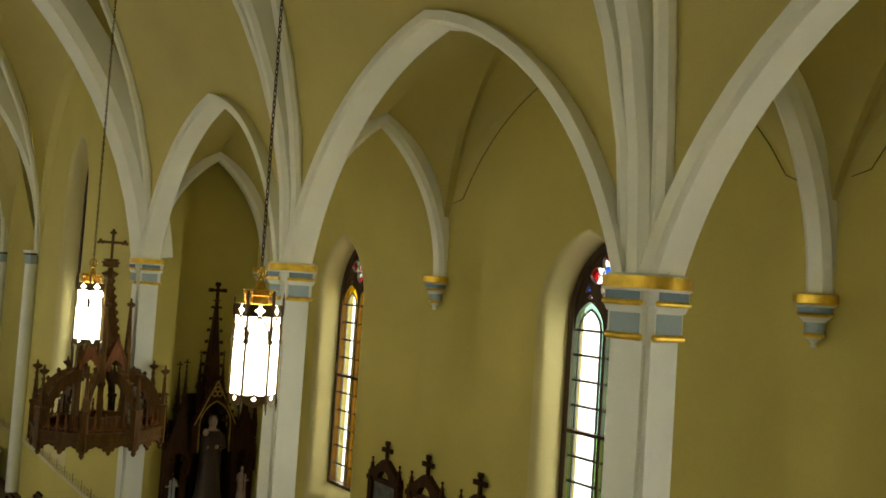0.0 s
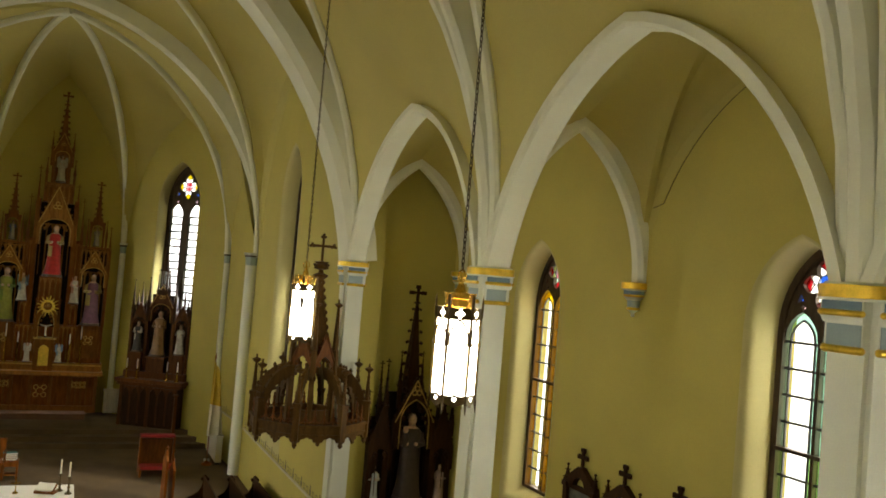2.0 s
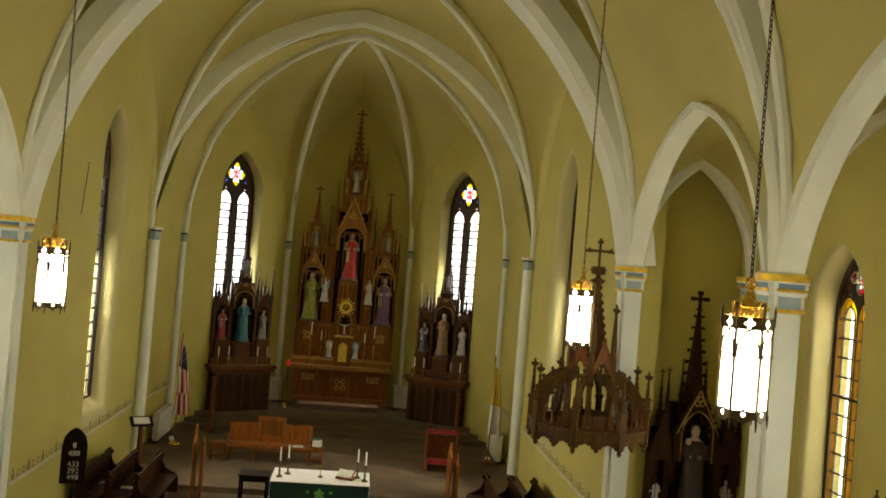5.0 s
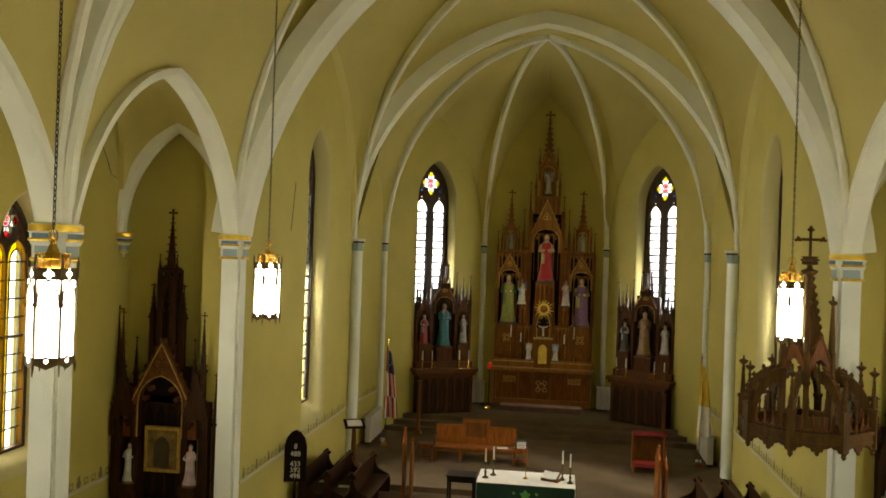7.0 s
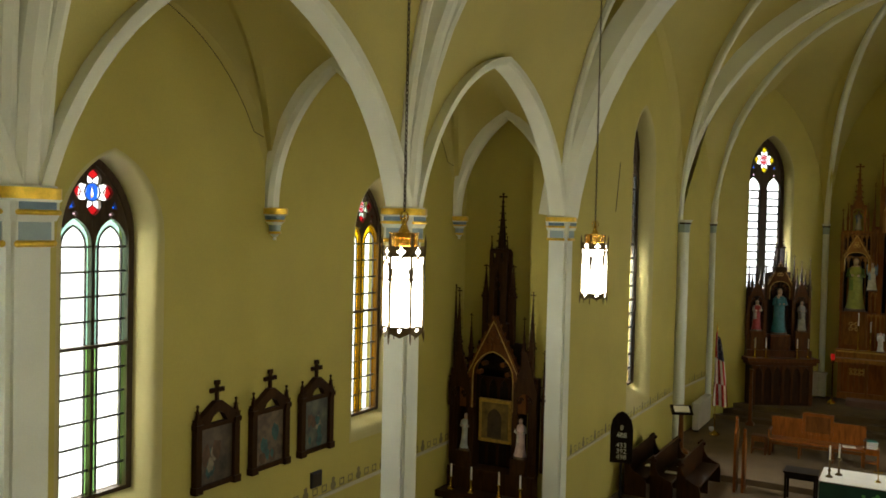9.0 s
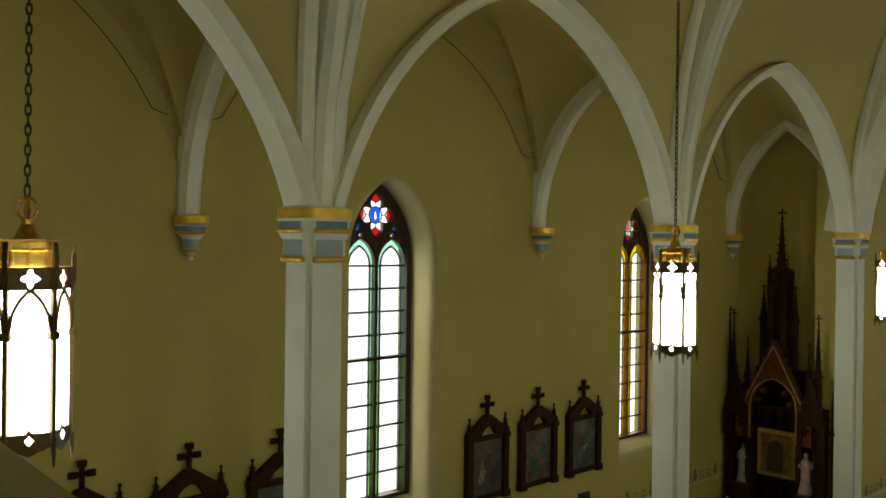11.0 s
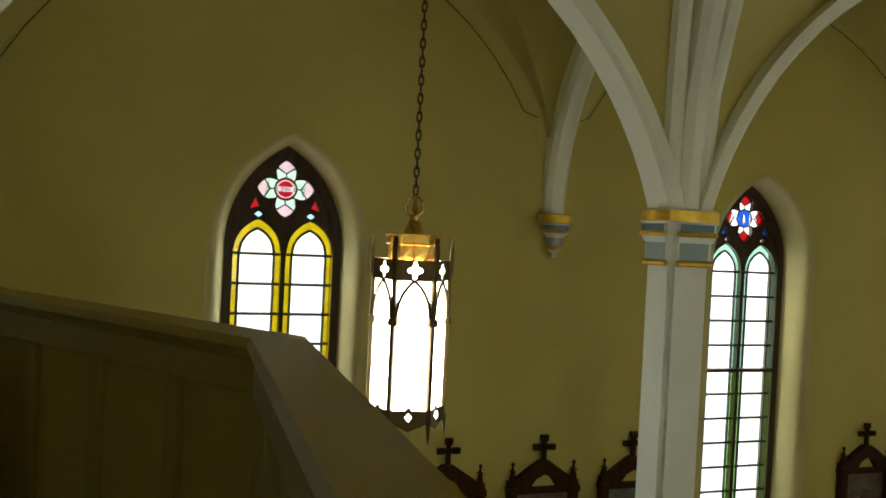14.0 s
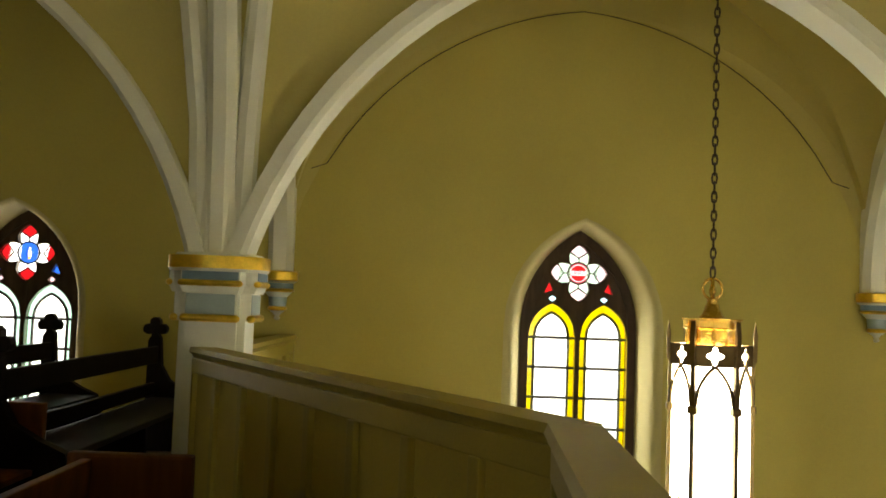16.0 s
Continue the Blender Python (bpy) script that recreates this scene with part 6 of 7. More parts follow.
# six-sided lantern with gablets, its own pinnacles and a crocketed spire
for k in range(6):
    A, B = [Vector((0.42 * math.cos(TURN6 + math.pi / 3 * q), 0.42 * math.sin(TURN6 + math.pi / 3 * q), 0)) for q in (k, k + 1)]
    m = side_matrix(A, B)
    bm = bmesh.new()
    box(bm, -0.045, 0.045, -0.045, 0.045, 4.26, 5.55, pose(A.x, A.y, 0, 0, 0, math.degrees(TURN6) + 60 * k), bevel=0.008)
    lathe(bm, [(0.06, 5.02), (0.075, 5.06), (0.06, 5.10)], 8, pose(A.x, A.y, 0))
    part("lantern_post", bm, PULPITWOOD, pc)
    bm = bmesh.new()
    slab(bm, [(-0.21, 5.05), (-0.21, 5.30), (0, 5.82), (0.21, 5.30), (0.21, 5.05)] + arch_outline(0.165, 5.05, 5.16, 5.44, 6)[::-1], -0.03, 0.03, m)
    for s in (-1, 1):
        lathe(bm, [(0.035, -0.032), (0.035, 0.032)], 8, m @ pose(s * 0.10, 0, 5.29, 90, 0, 0))
        tube(bm, [m @ Vector((s * 0.21, -0.035, 5.30)), m @ Vector((0, -0.035, 5.80))], 0.016, 5)
        for f in (0.25, 0.5, 0.75):
            lathe(bm, [(0.010, -0.02), (0.028, 0.02), (0.006, 0.06)], 6, m @ Matrix.Translation((s * 0.21 * (1 - f), 0, 5.33 + 0.5 * f)))
    part("gablet", bm, OAK, pc)
    bm = bmesh.new()
    box(bm, -0.21, 0.21, -0.03, 0.03, 4.26, 4.52, m)
    part("lantern_base", bm, PULPITWOOD, pc)
    bm = bmesh.new()
    am = pose(A.x, A.y, 0)
    lathe(bm, [(0.05, 5.55), (0.045, 5.72), (0.016, 6.30)], 6, am)
    for j in range(4):
        z = 5.78 + 0.12 * j
        lathe(bm, [(0.018, z - 0.02), (0.052 - 0.006 * j, z + 0.01), (0.018, z + 0.03)], 4, am, math.pi / 4)
    lathe(bm, [(0.016, 6.28), (0.065, 6.32), (0.068, 6.34), (0.014, 6.36), (0.010, 6.43)], 8, am)
    part("lantern_pinnacle", bm, PULPITWOOD, pc)
bm = bmesh.new()
lathe(bm, [(0.34, 5.50), (0.24, 5.75), (0.05, 6.78)], 6, turn=TURN6)
for j in range(8):
    f = (j + 0.5) / 8
    for k in range(6):
        a = TURN6 + math.pi / 3 * k
        r = 0.25 * (1 - f) + 0.06 * f
        lathe(bm, [(0.012, -0.03), (0.034, 0.01), (0.008, 0.05)], 5, pose(r * math.cos(a), r * math.sin(a), 5.72 + 1.04 * f))
part("spire", bm, PULPITWOOD, pc)
bm = bmesh.new()
lathe(bm, [(0.05, 6.74), (0.13, 6.80), (0.14, 6.83), (0.05, 6.87), (0.04, 6.92), (0.14, 6.94), (0.12, 6.97), (0.15, 7.0), (0.15, 7.02), (0.10, 7.03), (0.14, 7.06), (0.03, 7.07)], 8)
part("finial", bm, PULPITWOOD, pc, "carved finial under the cross")
bm = bmesh.new()
cm = pose(0, 0, 6.95, 0, 0, -16)
box(bm, -0.022, 0.022, -0.022, 0.022, 0, 0.54, cm)
box(bm, -0.17, 0.17, -0.022, 0.022, 0.365, 0.41, cm)
for x, z in ((0, 0.56), (-0.19, 0.3875), (0.19, 0.3875)):
    for dx, dz in ((0.0, 0.0), (-0.03, -0.012), (0.03, -0.012), (0, 0.028)):
        got = bmesh.ops.create_uvsphere(bm, u_segments=8, v_segments=6, radius=0.026, matrix=cm @ Matrix.Translation((x + dx, 0, z + dz)))
part("cross", bm, PULPITWOOD, pc, "dark cross with budded arms")


# ---- stations of the cross on the aisle walls ----
PICTURE = [surface("dim_painting", (0.09, 0.065, 0.035), 0.4, vary=0.5, scale=4.0, fine=14, bump=0.0, stain=(0.02, 0.016, 0.012)),
           surface("umber_painting", (0.13, 0.09, 0.045), 0.4, vary=0.5, scale=3.0, fine=12, bump=0.0, stain=(0.03, 0.02, 0.014)),
           surface("teal_painting", (0.10, 0.10, 0.06), 0.4, vary=0.5, scale=5.0, fine=16, bump=0.0, stain=(0.015, 0.025, 0.025))]
DABS = [surface("pale_dab", (0.26, 0.22, 0.14), 0.5, vary=0.4, scale=12), surface("teal_dab", (0.03, 0.10, 0.09), 0.5, vary=0.4, scale=12), surface("brown_dab", (0.10, 0.05, 0.02), 0.5, vary=0.4, scale=12)]


def make_station(k):
    """A framed picture with a gabled top and a budded cross, its back on the plane y = 0, the foot of the frame at z = 0."""
    t = thing("station_picture", "dark carved gabled frame with a dim painting and cross on top", "picture", "stations on the aisle walls")
    w, h = 0.36, 0.86
    bm = bmesh.new()
    for x in (-w, w):
        box(bm, x - 0.05, x + 0.05, -0.09, 0, -0.02, h)
        box(bm, x - 0.065, x + 0.065, -0.11, 0, -0.04, 0.06)
        box(bm, x - 0.06, x + 0.06, -0.11, 0, h - 0.05, h + 0.02)
    box(bm, -w, w, -0.07, 0, -0.02, 0.05)
    box(bm, -w, w, -0.07, 0, h - 0.06, h)
    part("frame_moulding", bm, WALNUT, t)
    bm = bmesh.new()
    slab(bm, [(-w - 0.05, h), (-w - 0.05, h + 0.05), (-0.05, h + 0.29), (0.05, h + 0.29), (w + 0.05, h + 0.05), (w + 0.05, h), (0.17, h), (0.10, h + 0.10), (0, h + 0.15), (-0.10, h + 0.10), (-0.17, h)], -0.09, 0)
    part("gable", bm, WALNUT, t)
    for s in (-1, 1):
        bm = bmesh.new()
        spire(bm, pose(s * w, -0.05, 0), 0.08, h + 0.02, h + 0.24, 2, False)
        part("finial", bm, WALNUT, t)
    bm = bmesh.new()
    cross_shape(bm, pose(0, -0.04, h + 0.27), 0.26, 0.085, 0.02, 0.022)
    part("cross", bm, WALNUT, t, "dark budded cross")
    bm = bmesh.new()
    box(bm, -w + 0.04, w - 0.04, -0.035, -0.005, 0.04, h - 0.05)
    part("painting", bm, PICTURE[k % 3], t, "dim brown painting")
    rnd = random.Random(k)
    for j in range(7):
        bm = bmesh.new()
        cx, cz = rnd.uniform(-0.2, 0.2), rnd.uniform(0.12, 0.5)
        r = rnd.uniform(0.04, 0.09)
        pts = [(cx + r * rnd.uniform(0.7, 1.2) * math.cos(a), cz + r * rnd.uniform(1.0, 1.9) * math.sin(a)) for a in [2 * math.pi * i / 9 for i in range(9)]]
        slab(bm, pts, -0.037 - 0.0005 * j, -0.034)
        part("painted_shape", bm, DABS[rnd.randrange(3)], t)
    return t


k = 0
for sx, ys in ((-1, (3.02, 4.11, 5.21, 8.56, 9.64, 10.74)), (1, (3.0, 4.1, 5.2, 8.46, 9.59, 10.62))):
    for y in ys:
        s = make_station(k)
        s.matrix_basis = pose(sx * (AISLE - 0.004), y, 3.33 if sx < 0 else 3.23, 0, 0, -90 * sx)
        k += 1

# ---- dado moulding and stencilled border ----
STENCIL = surface("olive_stencil", (0.20, 0.17, 0.07), 0.8, vary=0.15)
LOWER = surface("lower_wall_paint", (0.50, 0.46, 0.30), 0.75, vary=0.06, scale=1)


def dado(name, a, b, inward, z):
    a, b = Vector((*a, 0)), Vector((*b, 0))
    al, inn = (b - a).normalized(), Vector((*inward, 0)).normalized()
    m = Matrix((al, inn, (0, 0, 1))).transposed().to_4x4()
    m.translation = a
    L = (b - a).length
    bm = bmesh.new()
    box(bm, 0, L, 0.003, 0.035, z - 0.03, z + 0.03, m, bevel=0.008)
    structure(name, bm, LOWER, "pale moulding with a stencilled border above", "trim")
    bm = bmesh.new()
    x, q = 0.25, 0
    while x < L - 0.2:
        u = x
        if q % 3 == 0:
            for dx, dz, s in ((0, 0.10, 0.075), (0, 0.20, 0.045)):
                slab(bm, [(u + s * math.cos(c), z + dz + s * math.sin(c)) for c in [2 * math.pi * i / 8 for i in range(8)]], 0.003, 0.006, m)
        else:
            box(bm, u - 0.06, u + 0.06, 0.003, 0.006, z + 0.05, z + 0.075, m)
            box(bm, u - 0.06, u + 0.06, 0.003, 0.006, z + 0.15, z + 0.17, m)
            box(bm, u - 0.065, u - 0.045, 0.003, 0.006, z + 0.05, z + 0.17, m)
            box(bm, u + 0.045, u + 0.065, 0.003, 0.006, z + 0.05, z + 0.17, m)
        x += 0.24
        q += 1
    tagged(part("stencil", bm, STENCIL), "olive stencilled border of small motifs on the wall", "border", kind="stuff")


for sx in (-1, 1):
    dado("trim_aisle", (sx * AISLE, -1.2), (sx * AISLE, 15.7), (-sx, 0), 2.52)
    dado("trim_chancel", (sx * NAVE, 15.9), (sx * NAVE, CHANCEL - 0.2), (-sx, 0), 2.35)
    dado("trim_apse", (sx * NAVE, CHANCEL + 0.2), (sx * APSEX1, APSE1 - 0.1), (-sx, 0), 2.35)
pl = thing("wall_box", "small black box mounted on the plaster wall", "box", "", pose(-AISLE, 10.8, 2.72))
bm = bmesh.new()
box(bm, 0.002, 0.05, -0.13, 0.13, 0, 0.25, bevel=0.012)
part("case", bm, BLACKM, pl)
bm = bmesh.new()
box(bm, 0.05, 0.055, -0.10, 0.10, 0.03, 0.22)
part("grille", bm, BRONZE, pl)

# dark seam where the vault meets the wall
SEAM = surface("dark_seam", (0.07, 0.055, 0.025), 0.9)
bm = bmesh.new()
for sx in (-1, 1):
    for ya, yb in bays[:]:
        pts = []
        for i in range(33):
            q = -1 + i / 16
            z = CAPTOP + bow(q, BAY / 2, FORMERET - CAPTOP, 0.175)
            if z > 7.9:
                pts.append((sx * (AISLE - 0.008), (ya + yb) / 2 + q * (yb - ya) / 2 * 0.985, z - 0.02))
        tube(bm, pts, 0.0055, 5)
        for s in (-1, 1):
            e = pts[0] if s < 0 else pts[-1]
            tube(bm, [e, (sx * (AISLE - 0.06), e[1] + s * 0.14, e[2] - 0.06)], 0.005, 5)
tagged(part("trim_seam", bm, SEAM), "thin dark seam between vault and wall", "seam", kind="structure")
bm = bmesh.new()
box(bm, -0.012, 0.012, -0.004, 0.004, 0, 1.1, pose(-NAVE + 0.004, 18.6, 7.3, 4, 0, 90))
tagged(part("trim_crack", bm, SEAM), "dark vertical slot on the chancel wall", "seam", kind="structure")

# ---- people's altar with cloth, candles, cross and book ----
LOW = 0.85
fa = thing("altar_table", "altar table under white linen with a green frontal", "table", "", pose(0.0, 19.55, LOW))
panel_box(fa, "body", -0.98, 0.98, -0.42, 0.42, 0, 0.96, OAK)
panel_box(fa, "top", -1.06, 1.06, -0.56, 0.56, 0.96, 1.01, OAK)
bm = bmesh.new()
box(bm, -1.085, 1.085, -0.585, 0.585, 1.012, 1.026, bevel=0.006)
cl = part("linen_cloth", bm, LINEN, fa, "white linen cloth")
bm = bmesh.new()
n = 28
for sx in (-1, 1):
    prev = None
    for i in range(n + 1):
        y = -0.585 + 1.17 * i / n
        o = 0.008 * math.sin(i * 1.3)
        cur = [bm.verts.new((sx * (1.087 + o * f), y, 1.02 - 0.42 * f)) for f in (0, 0.5, 1)]
        if prev:
            for a in range(2):
                bm.faces.new((prev[a], cur[a], cur[a + 1], prev[a + 1]))
        prev = cur
part("cloth_drop", bm, LINEN, fa)
bm = bmesh.new()
prev = None
for i in range(61):
    x = -1.07 + 2.14 * i / 60
    o = 0.010 * math.sin(i * 0.9)
    cur = [bm.verts.new((x, -0.592 + o * f - 0.004, 1.0 - 0.9 * f)) for f in (0, 0.3, 0.6, 1)]
    if prev:
        for a in range(3):
            bm.faces.new((prev[a], cur[a], cur[a + 1], prev[a + 1]))
    prev = cur
part("green_frontal", bm, GREENCLOTH, fa, "dark green frontal cloth")
bm = bmesh.new()
for cx, cz, r in ((0.0, 0.80, 0.10), (-0.06, 0.66, 0.08), (0.07, 0.68, 0.08), (0.0, 0.52, 0.11)):
    slab(bm, [(cx + r * (1 + 0.25 * math.sin(5 * c)) * math.cos(c), cz + r * (1 + 0.25 * math.sin(5 * c)) * math.sin(c)) for c in [2 * math.pi * i / 20 for i in range(20)]], -0.612, -0.606)
for s in (-1, 1):
    slab(bm, [(s * 0.25 + 0.035 * math.cos(c), 0.84 + 0.035 * math.sin(c)) for c in [2 * math.pi * i / 8 for i in range(8)]], -0.612, -0.606)
part("embroidery", bm, EMBROIDERY, fa, "bright green leaf embroidery")
TT = LOW + 1.026
for x, y in ((-0.92, 19.35), (-0.76, 19.62), (0.80, 19.62), (0.97, 19.35)):
    make_candlestick(x, y, TT, 0.66, "brass candlestick on the altar table", 0.45)
cr = thing("altar_cross", "small standing brass altar cross", "cross", "", pose(-0.02, 19.5, TT))
bm = bmesh.new()
lathe(bm, [(0.06, 0), (0.05, 0.02), (0.015, 0.04), (0.012, 0.08)], 10)
cross_shape(bm, pose(0, 0, 0.08), 0.2, 0.07, 0.008, 0.01)
part("cross", bm, BRASS, cr)
bs = thing("book_stand", "open missal on a slanting wooden stand", "book", "", pose(0.55, 19.5, TT, 0, 0, -20))
bm = bmesh.new()
box(bm, -0.2, 0.2, -0.12, 0.14, 0.0, 0.03)
box(bm, -0.19, 0.19, -0.13, 0.15, 0.07, 0.09, pose(0, 0, 0.02, 25, 0, 0))
part("stand", bm, MIDOAK, bs)
for s in (-1, 1):
    bm = bmesh.new()
    box(bm, 0.004, 0.18, -0.11, 0.13, 0.092, 0.12, pose(0, 0, 0.02, 25, 0, 0) @ Matrix.Diagonal((s, 1, 1, 1)) @ pose(0, 0, 0, 0, -5, 0), bevel=0.006)
    part("page", bm, LINEN, bs)

# ---- sanctuary furniture ----
be = thing("settle", "long reddish wooden bench with a raised centre back", "bench", "", pose(-1.63, 24.3, SANCT))
panel_box(be, "seat", -1.15, 1.15, -0.25, 0.22, 0.40, 0.46, MIDOAK)
panel_box(be, "backrest", -1.15, 1.15, 0.20, 0.26, 0.46, 0.98, MIDOAK)
panel_box(be, "raised_back", -0.38, 0.38, 0.18, 0.27, 0.60, 1.16, MIDOAK)
panel_box(be, "raised_panel", -0.30, 0.30, 0.165, 0.182, 0.66, 1.08, OAK)
for x in (-1.12, -0.4, 0.4, 1.12):
    panel_box(be, "leg", x - 0.035, x + 0.035, -0.23, -0.16, 0, 0.40, OAK)
    panel_box(be, "leg", x - 0.035, x + 0.035, 0.15, 0.22, 0, 0.40, OAK)
for x in (-1.15, 1.15):
    panel_box(be, "arm", x - 0.035, x + 0.035, -0.24, 0.24, 0.64, 0.69, OAK)
    panel_box(be, "arm_post", x - 0.03, x + 0.03, -0.23, -0.17, 0.46, 0.64, OAK)
panel_box(be, "front_rail", -1.1, 1.1, -0.21, -0.18, 0.30, 0.38, OAK)
bo = thing("booklet", "white booklet lying on the bench", "book", "", pose(-0.85, 24.2, SANCT + 0.46, 0, 0, 12))
panel_box(bo, "pages", -0.15, 0.15, -0.1, 0.1, 0, 0.02, LINEN, 0.004)


def small_table(x, y, w, h, material, label):
    t = thing("small_table", label, "table", "sanctuary tables", pose(x, y, SANCT if y > 21.4 else LOW))
    panel_box(t, "top", -w, w, -w * 0.8, w * 0.8, h - 0.04, h, material)
    for sx in (-1, 1):
        for sy in (-1, 1):
            panel_box(t, "leg", sx * w * 0.85 - 0.025, sx * w * 0.85 + 0.025, sy * w * 0.65 - 0.025, sy * w * 0.65 + 0.025, 0, h - 0.04, material)
    panel_box(t, "apron", -w * 0.85, w * 0.85, -w * 0.65 - 0.02, -w * 0.65 + 0.02, h - 0.16, h - 0.04, material)
    return t


small_table(-1.60, 20.75, 0.36, 0.72, BLACKWOOD, "small dark wooden side table")
st = small_table(-0.36, 24.25, 0.21, 0.50, MIDOAK, "small oak stand holding a stack of books")
panel_box(st, "shelf", -0.18, 0.18, -0.14, 0.14, 0.12, 0.15, MIDOAK)
st = small_table(-3.02, 24.1, 0.20, 0.50, OAK, "small oak stand beside the bench")
panel_box(st, "shelf", -0.17, 0.17, -0.13, 0.13, 0.12, 0.15, OAK)
BOOKS = [surface("red_book", (0.20, 0.03, 0.02), 0.5), surface("tan_book", (0.42, 0.30, 0.12), 0.5), surface("teal_book", (0.02, 0.16, 0.14), 0.5)]
zz = SANCT + 0.50
for i, (mt, word) in enumerate(((BOOKS[1], "tan"), (BOOKS[0], "dark red"), (BOOKS[1], "tan"), (BOOKS[2], "teal green"))):
    b_ = thing("book", "%s hymn book in a stack on the oak stand" % word, "book", "stacked books", pose(-0.36, 24.22, zz, 0, 0, 8 * i - 10))
    panel_box(b_, "cover", -0.15, 0.15, -0.11, 0.11, 0, 0.045, mt, 0.006)
    bm = bmesh.new()
    box(bm, -0.146, 0.152, -0.114, 0.106, 0.006, 0.039)
    part("pages", bm, LINEN, b_)
    zz += 0.046
kn = thing("prie_dieu", "wooden kneeler with red padded armrest and cushion", "kneeler", "", pose(3.22, 24.6, SANCT))
for s in (-1, 1):
    bm = bmesh.new()
    slab(bm, [(-0.42, 0), (0.30, 0), (0.30, 0.92), (0.14, 0.98), (0.08, 0.90), (0.10, 0.24), (-0.42, 0.20)], -0.025, 0.025, pose(s * 0.44, 0, 0, 0, 0, 90))
    part("side", bm, MIDOAK, kn)
panel_box(kn, "back", -0.42, 0.42, 0.26, 0.29, 0.1, 0.9, OAK)
panel_box(kn, "arm_pad", -0.46, 0.46, 0.06, 0.34, 0.96, 1.04, REDCLOTH, 0.03)
panel_box(kn, "kneeling_cushion", -0.44, 0.44, -0.44, 0.0, 0.19, 0.29, REDCLOTH, 0.03)
for x, y, h, d, word in ((-2.95, 20.9, 1.66, 0.50, "left"), (3.22, 21.6, 1.30, 0.46, "right")):
    t = thing("screen_panel", "upright honey oak screen panel with carved top", "screen", "screen panels", pose(x, y, LOW if y < 21.4 else SANCT, 0, 0, 10))
    for off in (-0.10, 0.08):
        bm = bmesh.new()
        hh = h if off < 0 else h - 0.28
        o = [(-d / 2, 0), (d / 2, 0), (d / 2, hh * 0.82), (d * 0.2, hh * 0.9), (0.05, hh), (-0.05, hh), (-d * 0.2, hh * 0.9), (-d / 2, hh * 0.82)]
        slab(bm, o, -0.03, 0.03, pose(off, 0, 0, 0, 0, 84))
        part("board", bm, MIDOAK, t)
        bm = bmesh.new()
        lathe(bm, [(0.02, hh), (0.045, hh + 0.04), (0.02, hh + 0.09)], 8, pose(off, 0, 0))
        part("finial", bm, MIDOAK, t)
for x, y in ((-4.65, 26.0), (4.75, 25.8)):
    t = thing("floor_bowl", "small clear glass vessel on the carpet", "bowl", "glass vessels", pose(x, y, SANCT))
    bm = bmesh.new()
    lathe(bm, [(0.05, 0), (0.07, 0.02), (0.09, 0.10), (0.085, 0.12)], 12)
    part("bowl", bm, surface("pale_glassware", (0.75, 0.75, 0.72), 0.08), t)


def make_flag(x, y, kind, label):
    t = thing("flag", label, "flag", "standing flags", pose(x, y, SANCT))
    bm = bmesh.new()
    lathe(bm, [(0.16, 0), (0.15, 0.04), (0.04, 0.1), (0.016, 0.12), (0.014, 3.05), (0.03, 3.08), (0.004, 3.25)], 10)
    part("staff", bm, BRASS if kind == "stripes" else MIDOAK, t)
    n, rows = 14, 26
    cols = {}

    def V(i, j):
        f, g = i / n, j / rows
        w = 0.10 + 0.40 * g ** 0.7
        return Vector((w * (f - 0.2) + 0.03 * math.sin(9 * f + 2 * g), 0.06 * math.sin(13 * f + 3 * g) * (0.4 + g) - 0.05, 3.0 - 2.15 * g - 0.18 * f * (1 - g)))
    if kind == "stripes":
        mats = [surface("flag_red", (0.42, 0.02, 0.025), 0.8), surface("flag_white", (0.75, 0.72, 0.66), 0.8), surface("flag_blue", (0.015, 0.02, 0.07), 0.8)]
    else:
        mats = [surface("flag_yellow", (0.62, 0.42, 0.04), 0.8), surface("flag_white_cloth", (0.70, 0.66, 0.54), 0.8)]
    bm = bmesh.new()
    vs = {(i, j): bm.verts.new(V(i, j)) for i in range(n + 1) for j in range(rows + 1)}
    for i in range(n):
        for j in range(rows):
            fc = bm.faces.new((vs[i, j], vs[i + 1, j], vs[i + 1, j + 1], vs[i, j + 1]))
            if kind == "stripes":
                fc.material_index = 2 if j < 9 and i > 5 else (i // 2 + j // 9) % 2
            else:
                fc.material_index = 0 if j < 15 else 1
    ob = part("cloth", bm, mats[0], t, "drooping cloth")
    for mt in mats[1:]:
        ob.data.materials.append(mt)
    smooth(ob, 60)
    if kind == "stripes":
        bm = bmesh.new()
        rnd = random.Random(5)
        for q in range(26):
            i, j = rnd.randrange(4, 14), rnd.randrange(1, 9)
            p = V(i, j)
            lathe(bm, [(0.012, -0.002), (0.012, 0.002)], 5, Matrix.Translation(p + Vector((0, -0.015, 0))) @ pose(0, 0, 0, 90, 0, 0))
        part("stars", bm, mats[1], ob)
    return t


make_flag(-4.50, 25.6, "stripes", "red and white striped flag with a blue starred field")
make_flag(4.72, 25.6, "plain", "yellow and white flag hanging from a staff")


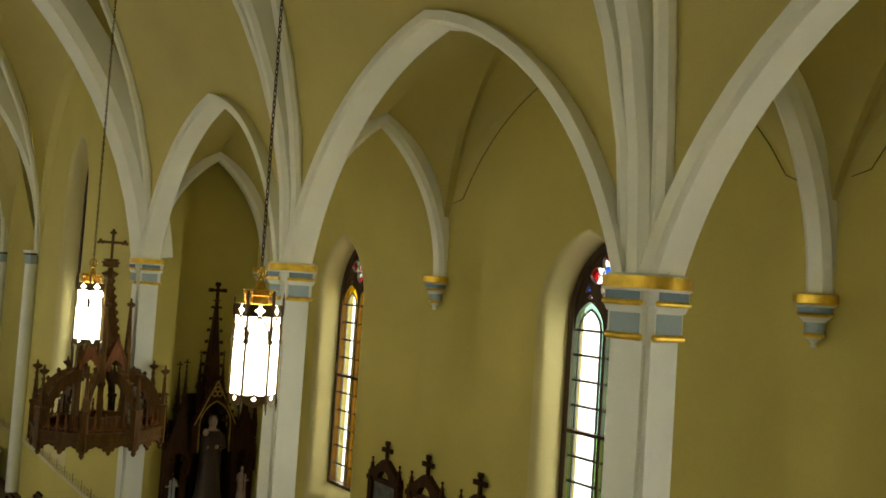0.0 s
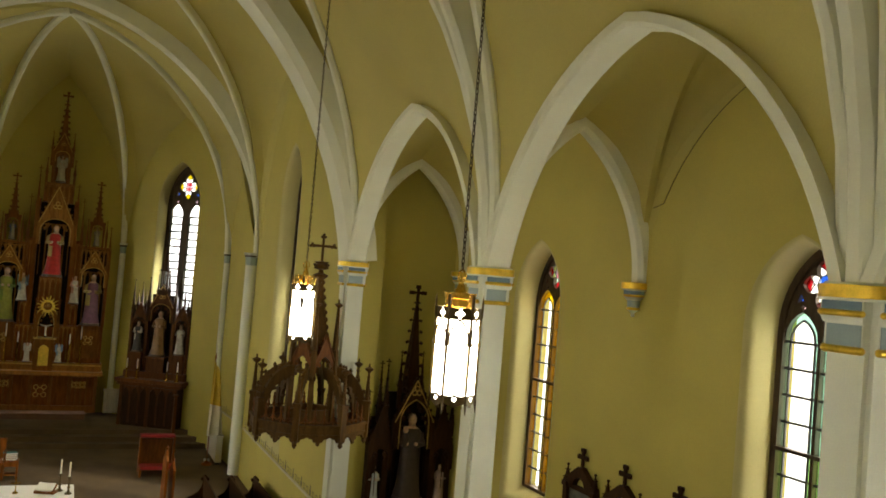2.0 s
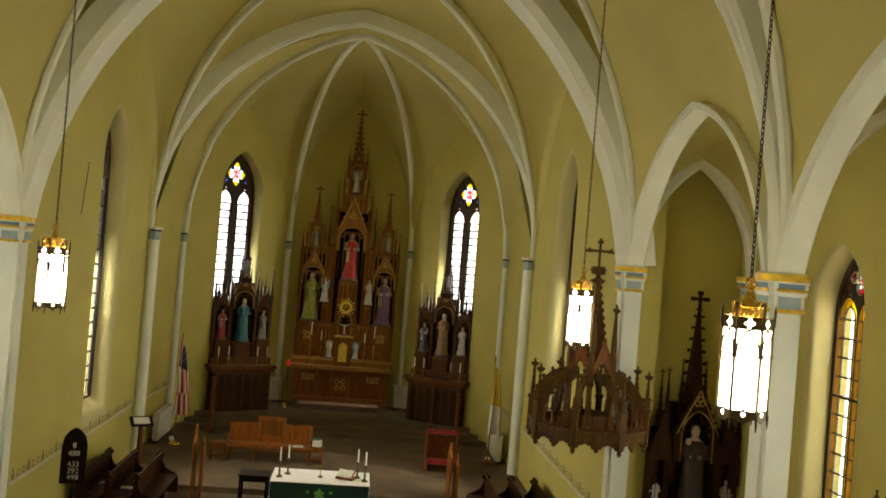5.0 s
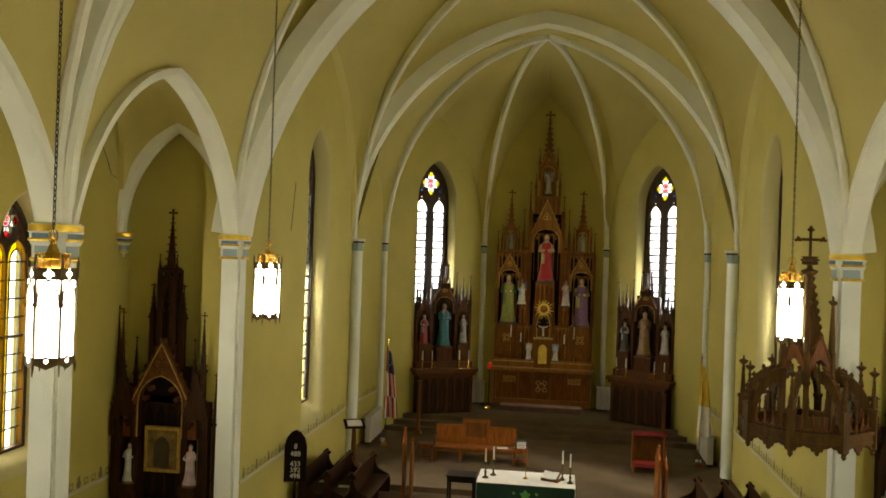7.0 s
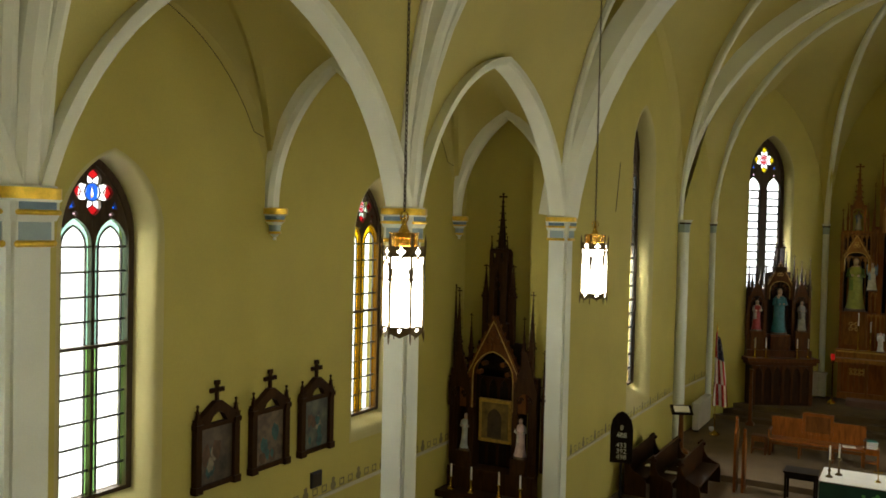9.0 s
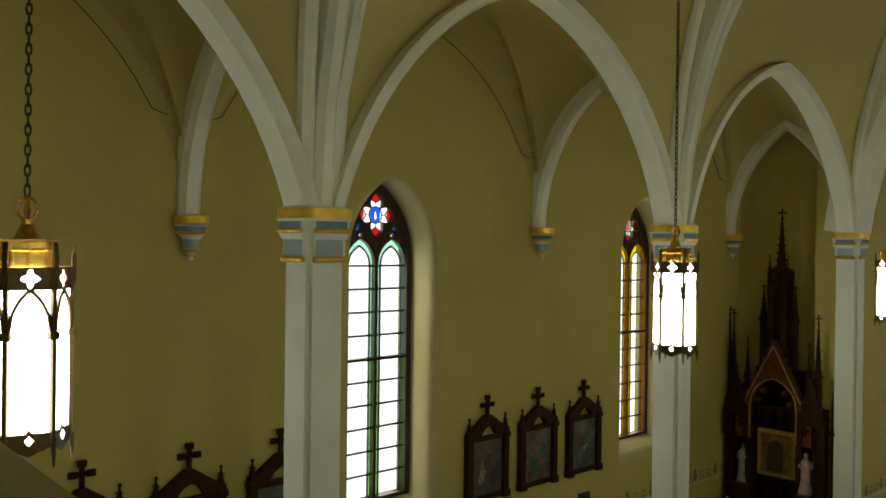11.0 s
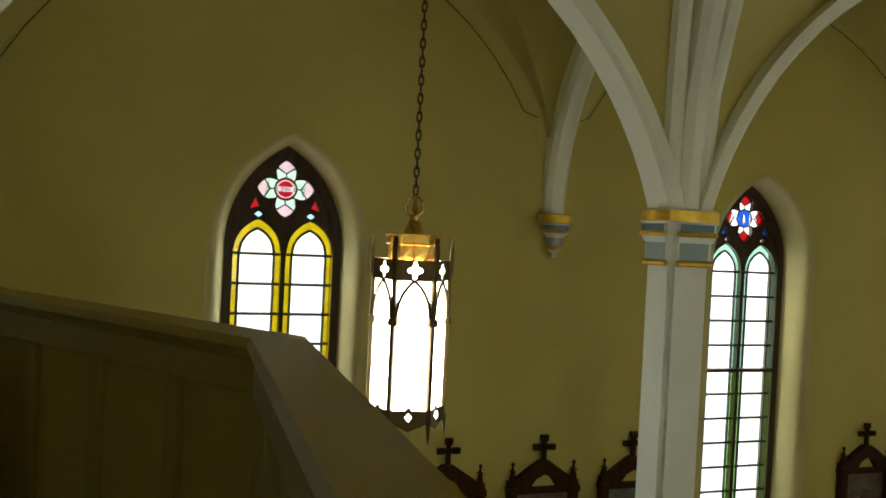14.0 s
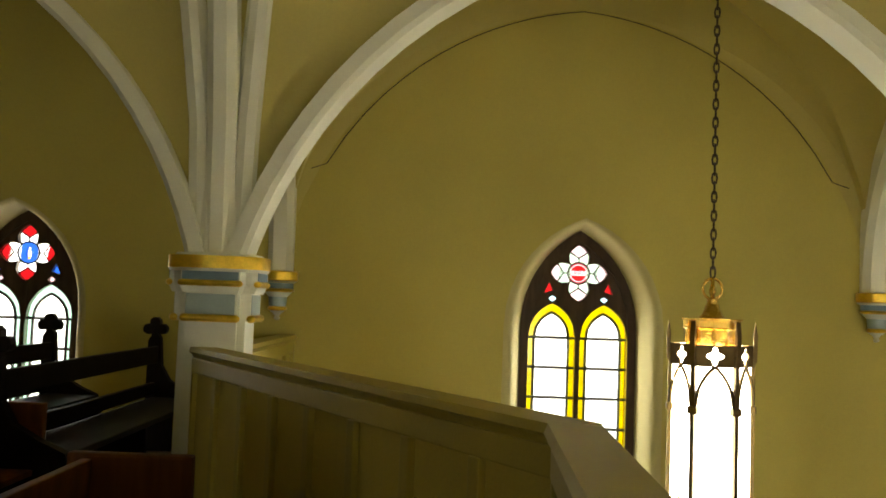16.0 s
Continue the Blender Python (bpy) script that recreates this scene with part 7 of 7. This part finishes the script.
def make_radiator(x, y, turn, w, label):
    t = thing("radiator", label, "radiator", "radiators", pose(x, y, SANCT, 0, 0, turn))
    n = max(3, int(w / 0.11))
    for i in range(n):
        bm = bmesh.new()
        c = -w / 2 + w * (i + 0.5) / n
        box(bm, c - w / n * 0.44, c + w / n * 0.44, -0.09, 0.09, 0.08, 0.82, bevel=0.02)
        part("fin", bm, CREAM, t)
    panel_box(t, "cover", -w / 2 - 0.03, w / 2 + 0.03, -0.11, 0.11, 0.82, 0.87, CREAM)
    for s in (-1, 1):
        panel_box(t, "foot", s * w * 0.4 - 0.04, s * w * 0.4 + 0.04, -0.07, 0.07, 0, 0.09, BLACKM)
    return t


for s in (-1, 1):
    make_radiator(s * 5.02, 26.3, 90, 1.7, "cream painted radiator against the apse wall")
    r = make_radiator(s * 2.28, 30.95, s * 0, 0.55, "small cream radiator beside the high altar")
    r.location.z = PLAT

# ---- hymn board, lectern and choir pews ----
hb = thing("hymn_board", "dark wooden hymn board with pointed top and white numerals", "board", "", pose(-4.93, 18.0, LOW + 0.15, 0, 0, 12))
bm = bmesh.new()
slab(bm, [(-0.24, 0.86), (0.24, 0.86), (0.24, 1.62), (0.20, 1.80), (0.10, 1.93), (0.0, 1.98), (-0.10, 1.93), (-0.20, 1.80), (-0.24, 1.62)], -0.03, 0.03)
board = part("board", bm, BLACKWOOD, hb)
bm = bmesh.new()
lathe(bm, [(0.2, 0), (0.18, 0.05), (0.035, 0.1), (0.03, 0.88)], 8)
part("stand", bm, BLACKWOOD, hb)
NUMERAL = surface("white_numerals", (0.75, 0.73, 0.66), 0.6)
for word, z in (("8", 1.58), ("488", 1.42), ("433", 1.20), ("392", 1.07), ("498", 0.94)):
    cu = bpy.data.curves.new("numerals", "FONT")
    cu.body, cu.size, cu.align_x, cu.extrude = word, 0.15, "CENTER", 0.002
    ob = new("numerals", cu)
    cu.materials.append(NUMERAL)
    ob.parent = hb
    ob.matrix_basis = pose(0, -0.034, z, 90, 0, 0)
le = thing("lectern", "wooden lectern with an open white book", "lectern", "", pose(-4.85, 23.0, SANCT, 0, 0, 25))
bm = bmesh.new()
lathe(bm, [(0.24, 0), (0.22, 0.06), (0.08, 0.12), (0.06, 1.08)], 8)
part("post", bm, OAK, le)
bm = bmesh.new()
box(bm, -0.28, 0.28, -0.20, 0.20, 0, 0.04, pose(0, 0, 1.12, 25, 0, 0), bevel=0.01)
part("desk", bm, BLACKWOOD, le)
bm = bmesh.new()
box(bm, -0.2, 0.2, -0.14, 0.12, 0.042, 0.065, pose(0, 0, 1.12, 25, 0, 0), bevel=0.006)
part("book", bm, LINEN, le)
cp = make_pew(2.2, WALNUT, 0.98, label="dark brown wooden choir pew with carved ends", solid=True)
cp.matrix_basis = pose(-5.15, 21.3, LOW, 0, 0, -90)
for x, y, a in ((-4.55, 21.3, -90), (-3.95, 21.3, -90), (5.15, 18.6, 90), (4.6, 18.7, 90), (4.0, 18.8, 90)):
    copy_thing(cp, pose(x, y, LOW, 0, 0, a))
for x, y in ((-4.85, 20.2), (-4.2, 20.6), (-4.3, 19.9)):
    t = thing("hymn_sheet", "white sheet lying on the choir pew", "paper", "hymn sheets", pose(x, y, LOW + 0.44, 0, 0, 20 * x))
    bm = bmesh.new()
    box(bm, -0.1, 0.1, -0.14, 0.14, 0.0, 0.006)
    part("sheet", bm, LINEN, t)

# table with white cloth and leaflets before the north aisle altar
lt = thing("leaflet_table", "table with a white cloth edge before the aisle altar", "table", "", pose(-6.9, 13.6, 0))
panel_box(lt, "top", -0.75, 0.75, -0.32, 0.32, 0.94, 0.98, BLACKWOOD)
bm = bmesh.new()
box(bm, -0.78, 0.78, -0.35, 0.35, 0.982, 0.992)
part("cloth", bm, LINEN, lt, "white cloth")
for sx in (-1, 1):
    for sy in (-1, 1):
        panel_box(lt, "leg", sx * 0.7 - 0.03, sx * 0.7 + 0.03, sy * 0.28 - 0.03, sy * 0.28 + 0.03, 0, 0.94, BLACKWOOD)
for x in (-6.75, -6.25):
    t = thing("card", "white card propped up on the table", "card", "white cards", pose(x, 13.5, 0.992, -18, 0, 0))
    bm = bmesh.new()
    box(bm, -0.12, 0.12, -0.004, 0.004, 0, 0.26)
    part("sheet", bm, LINEN, t)
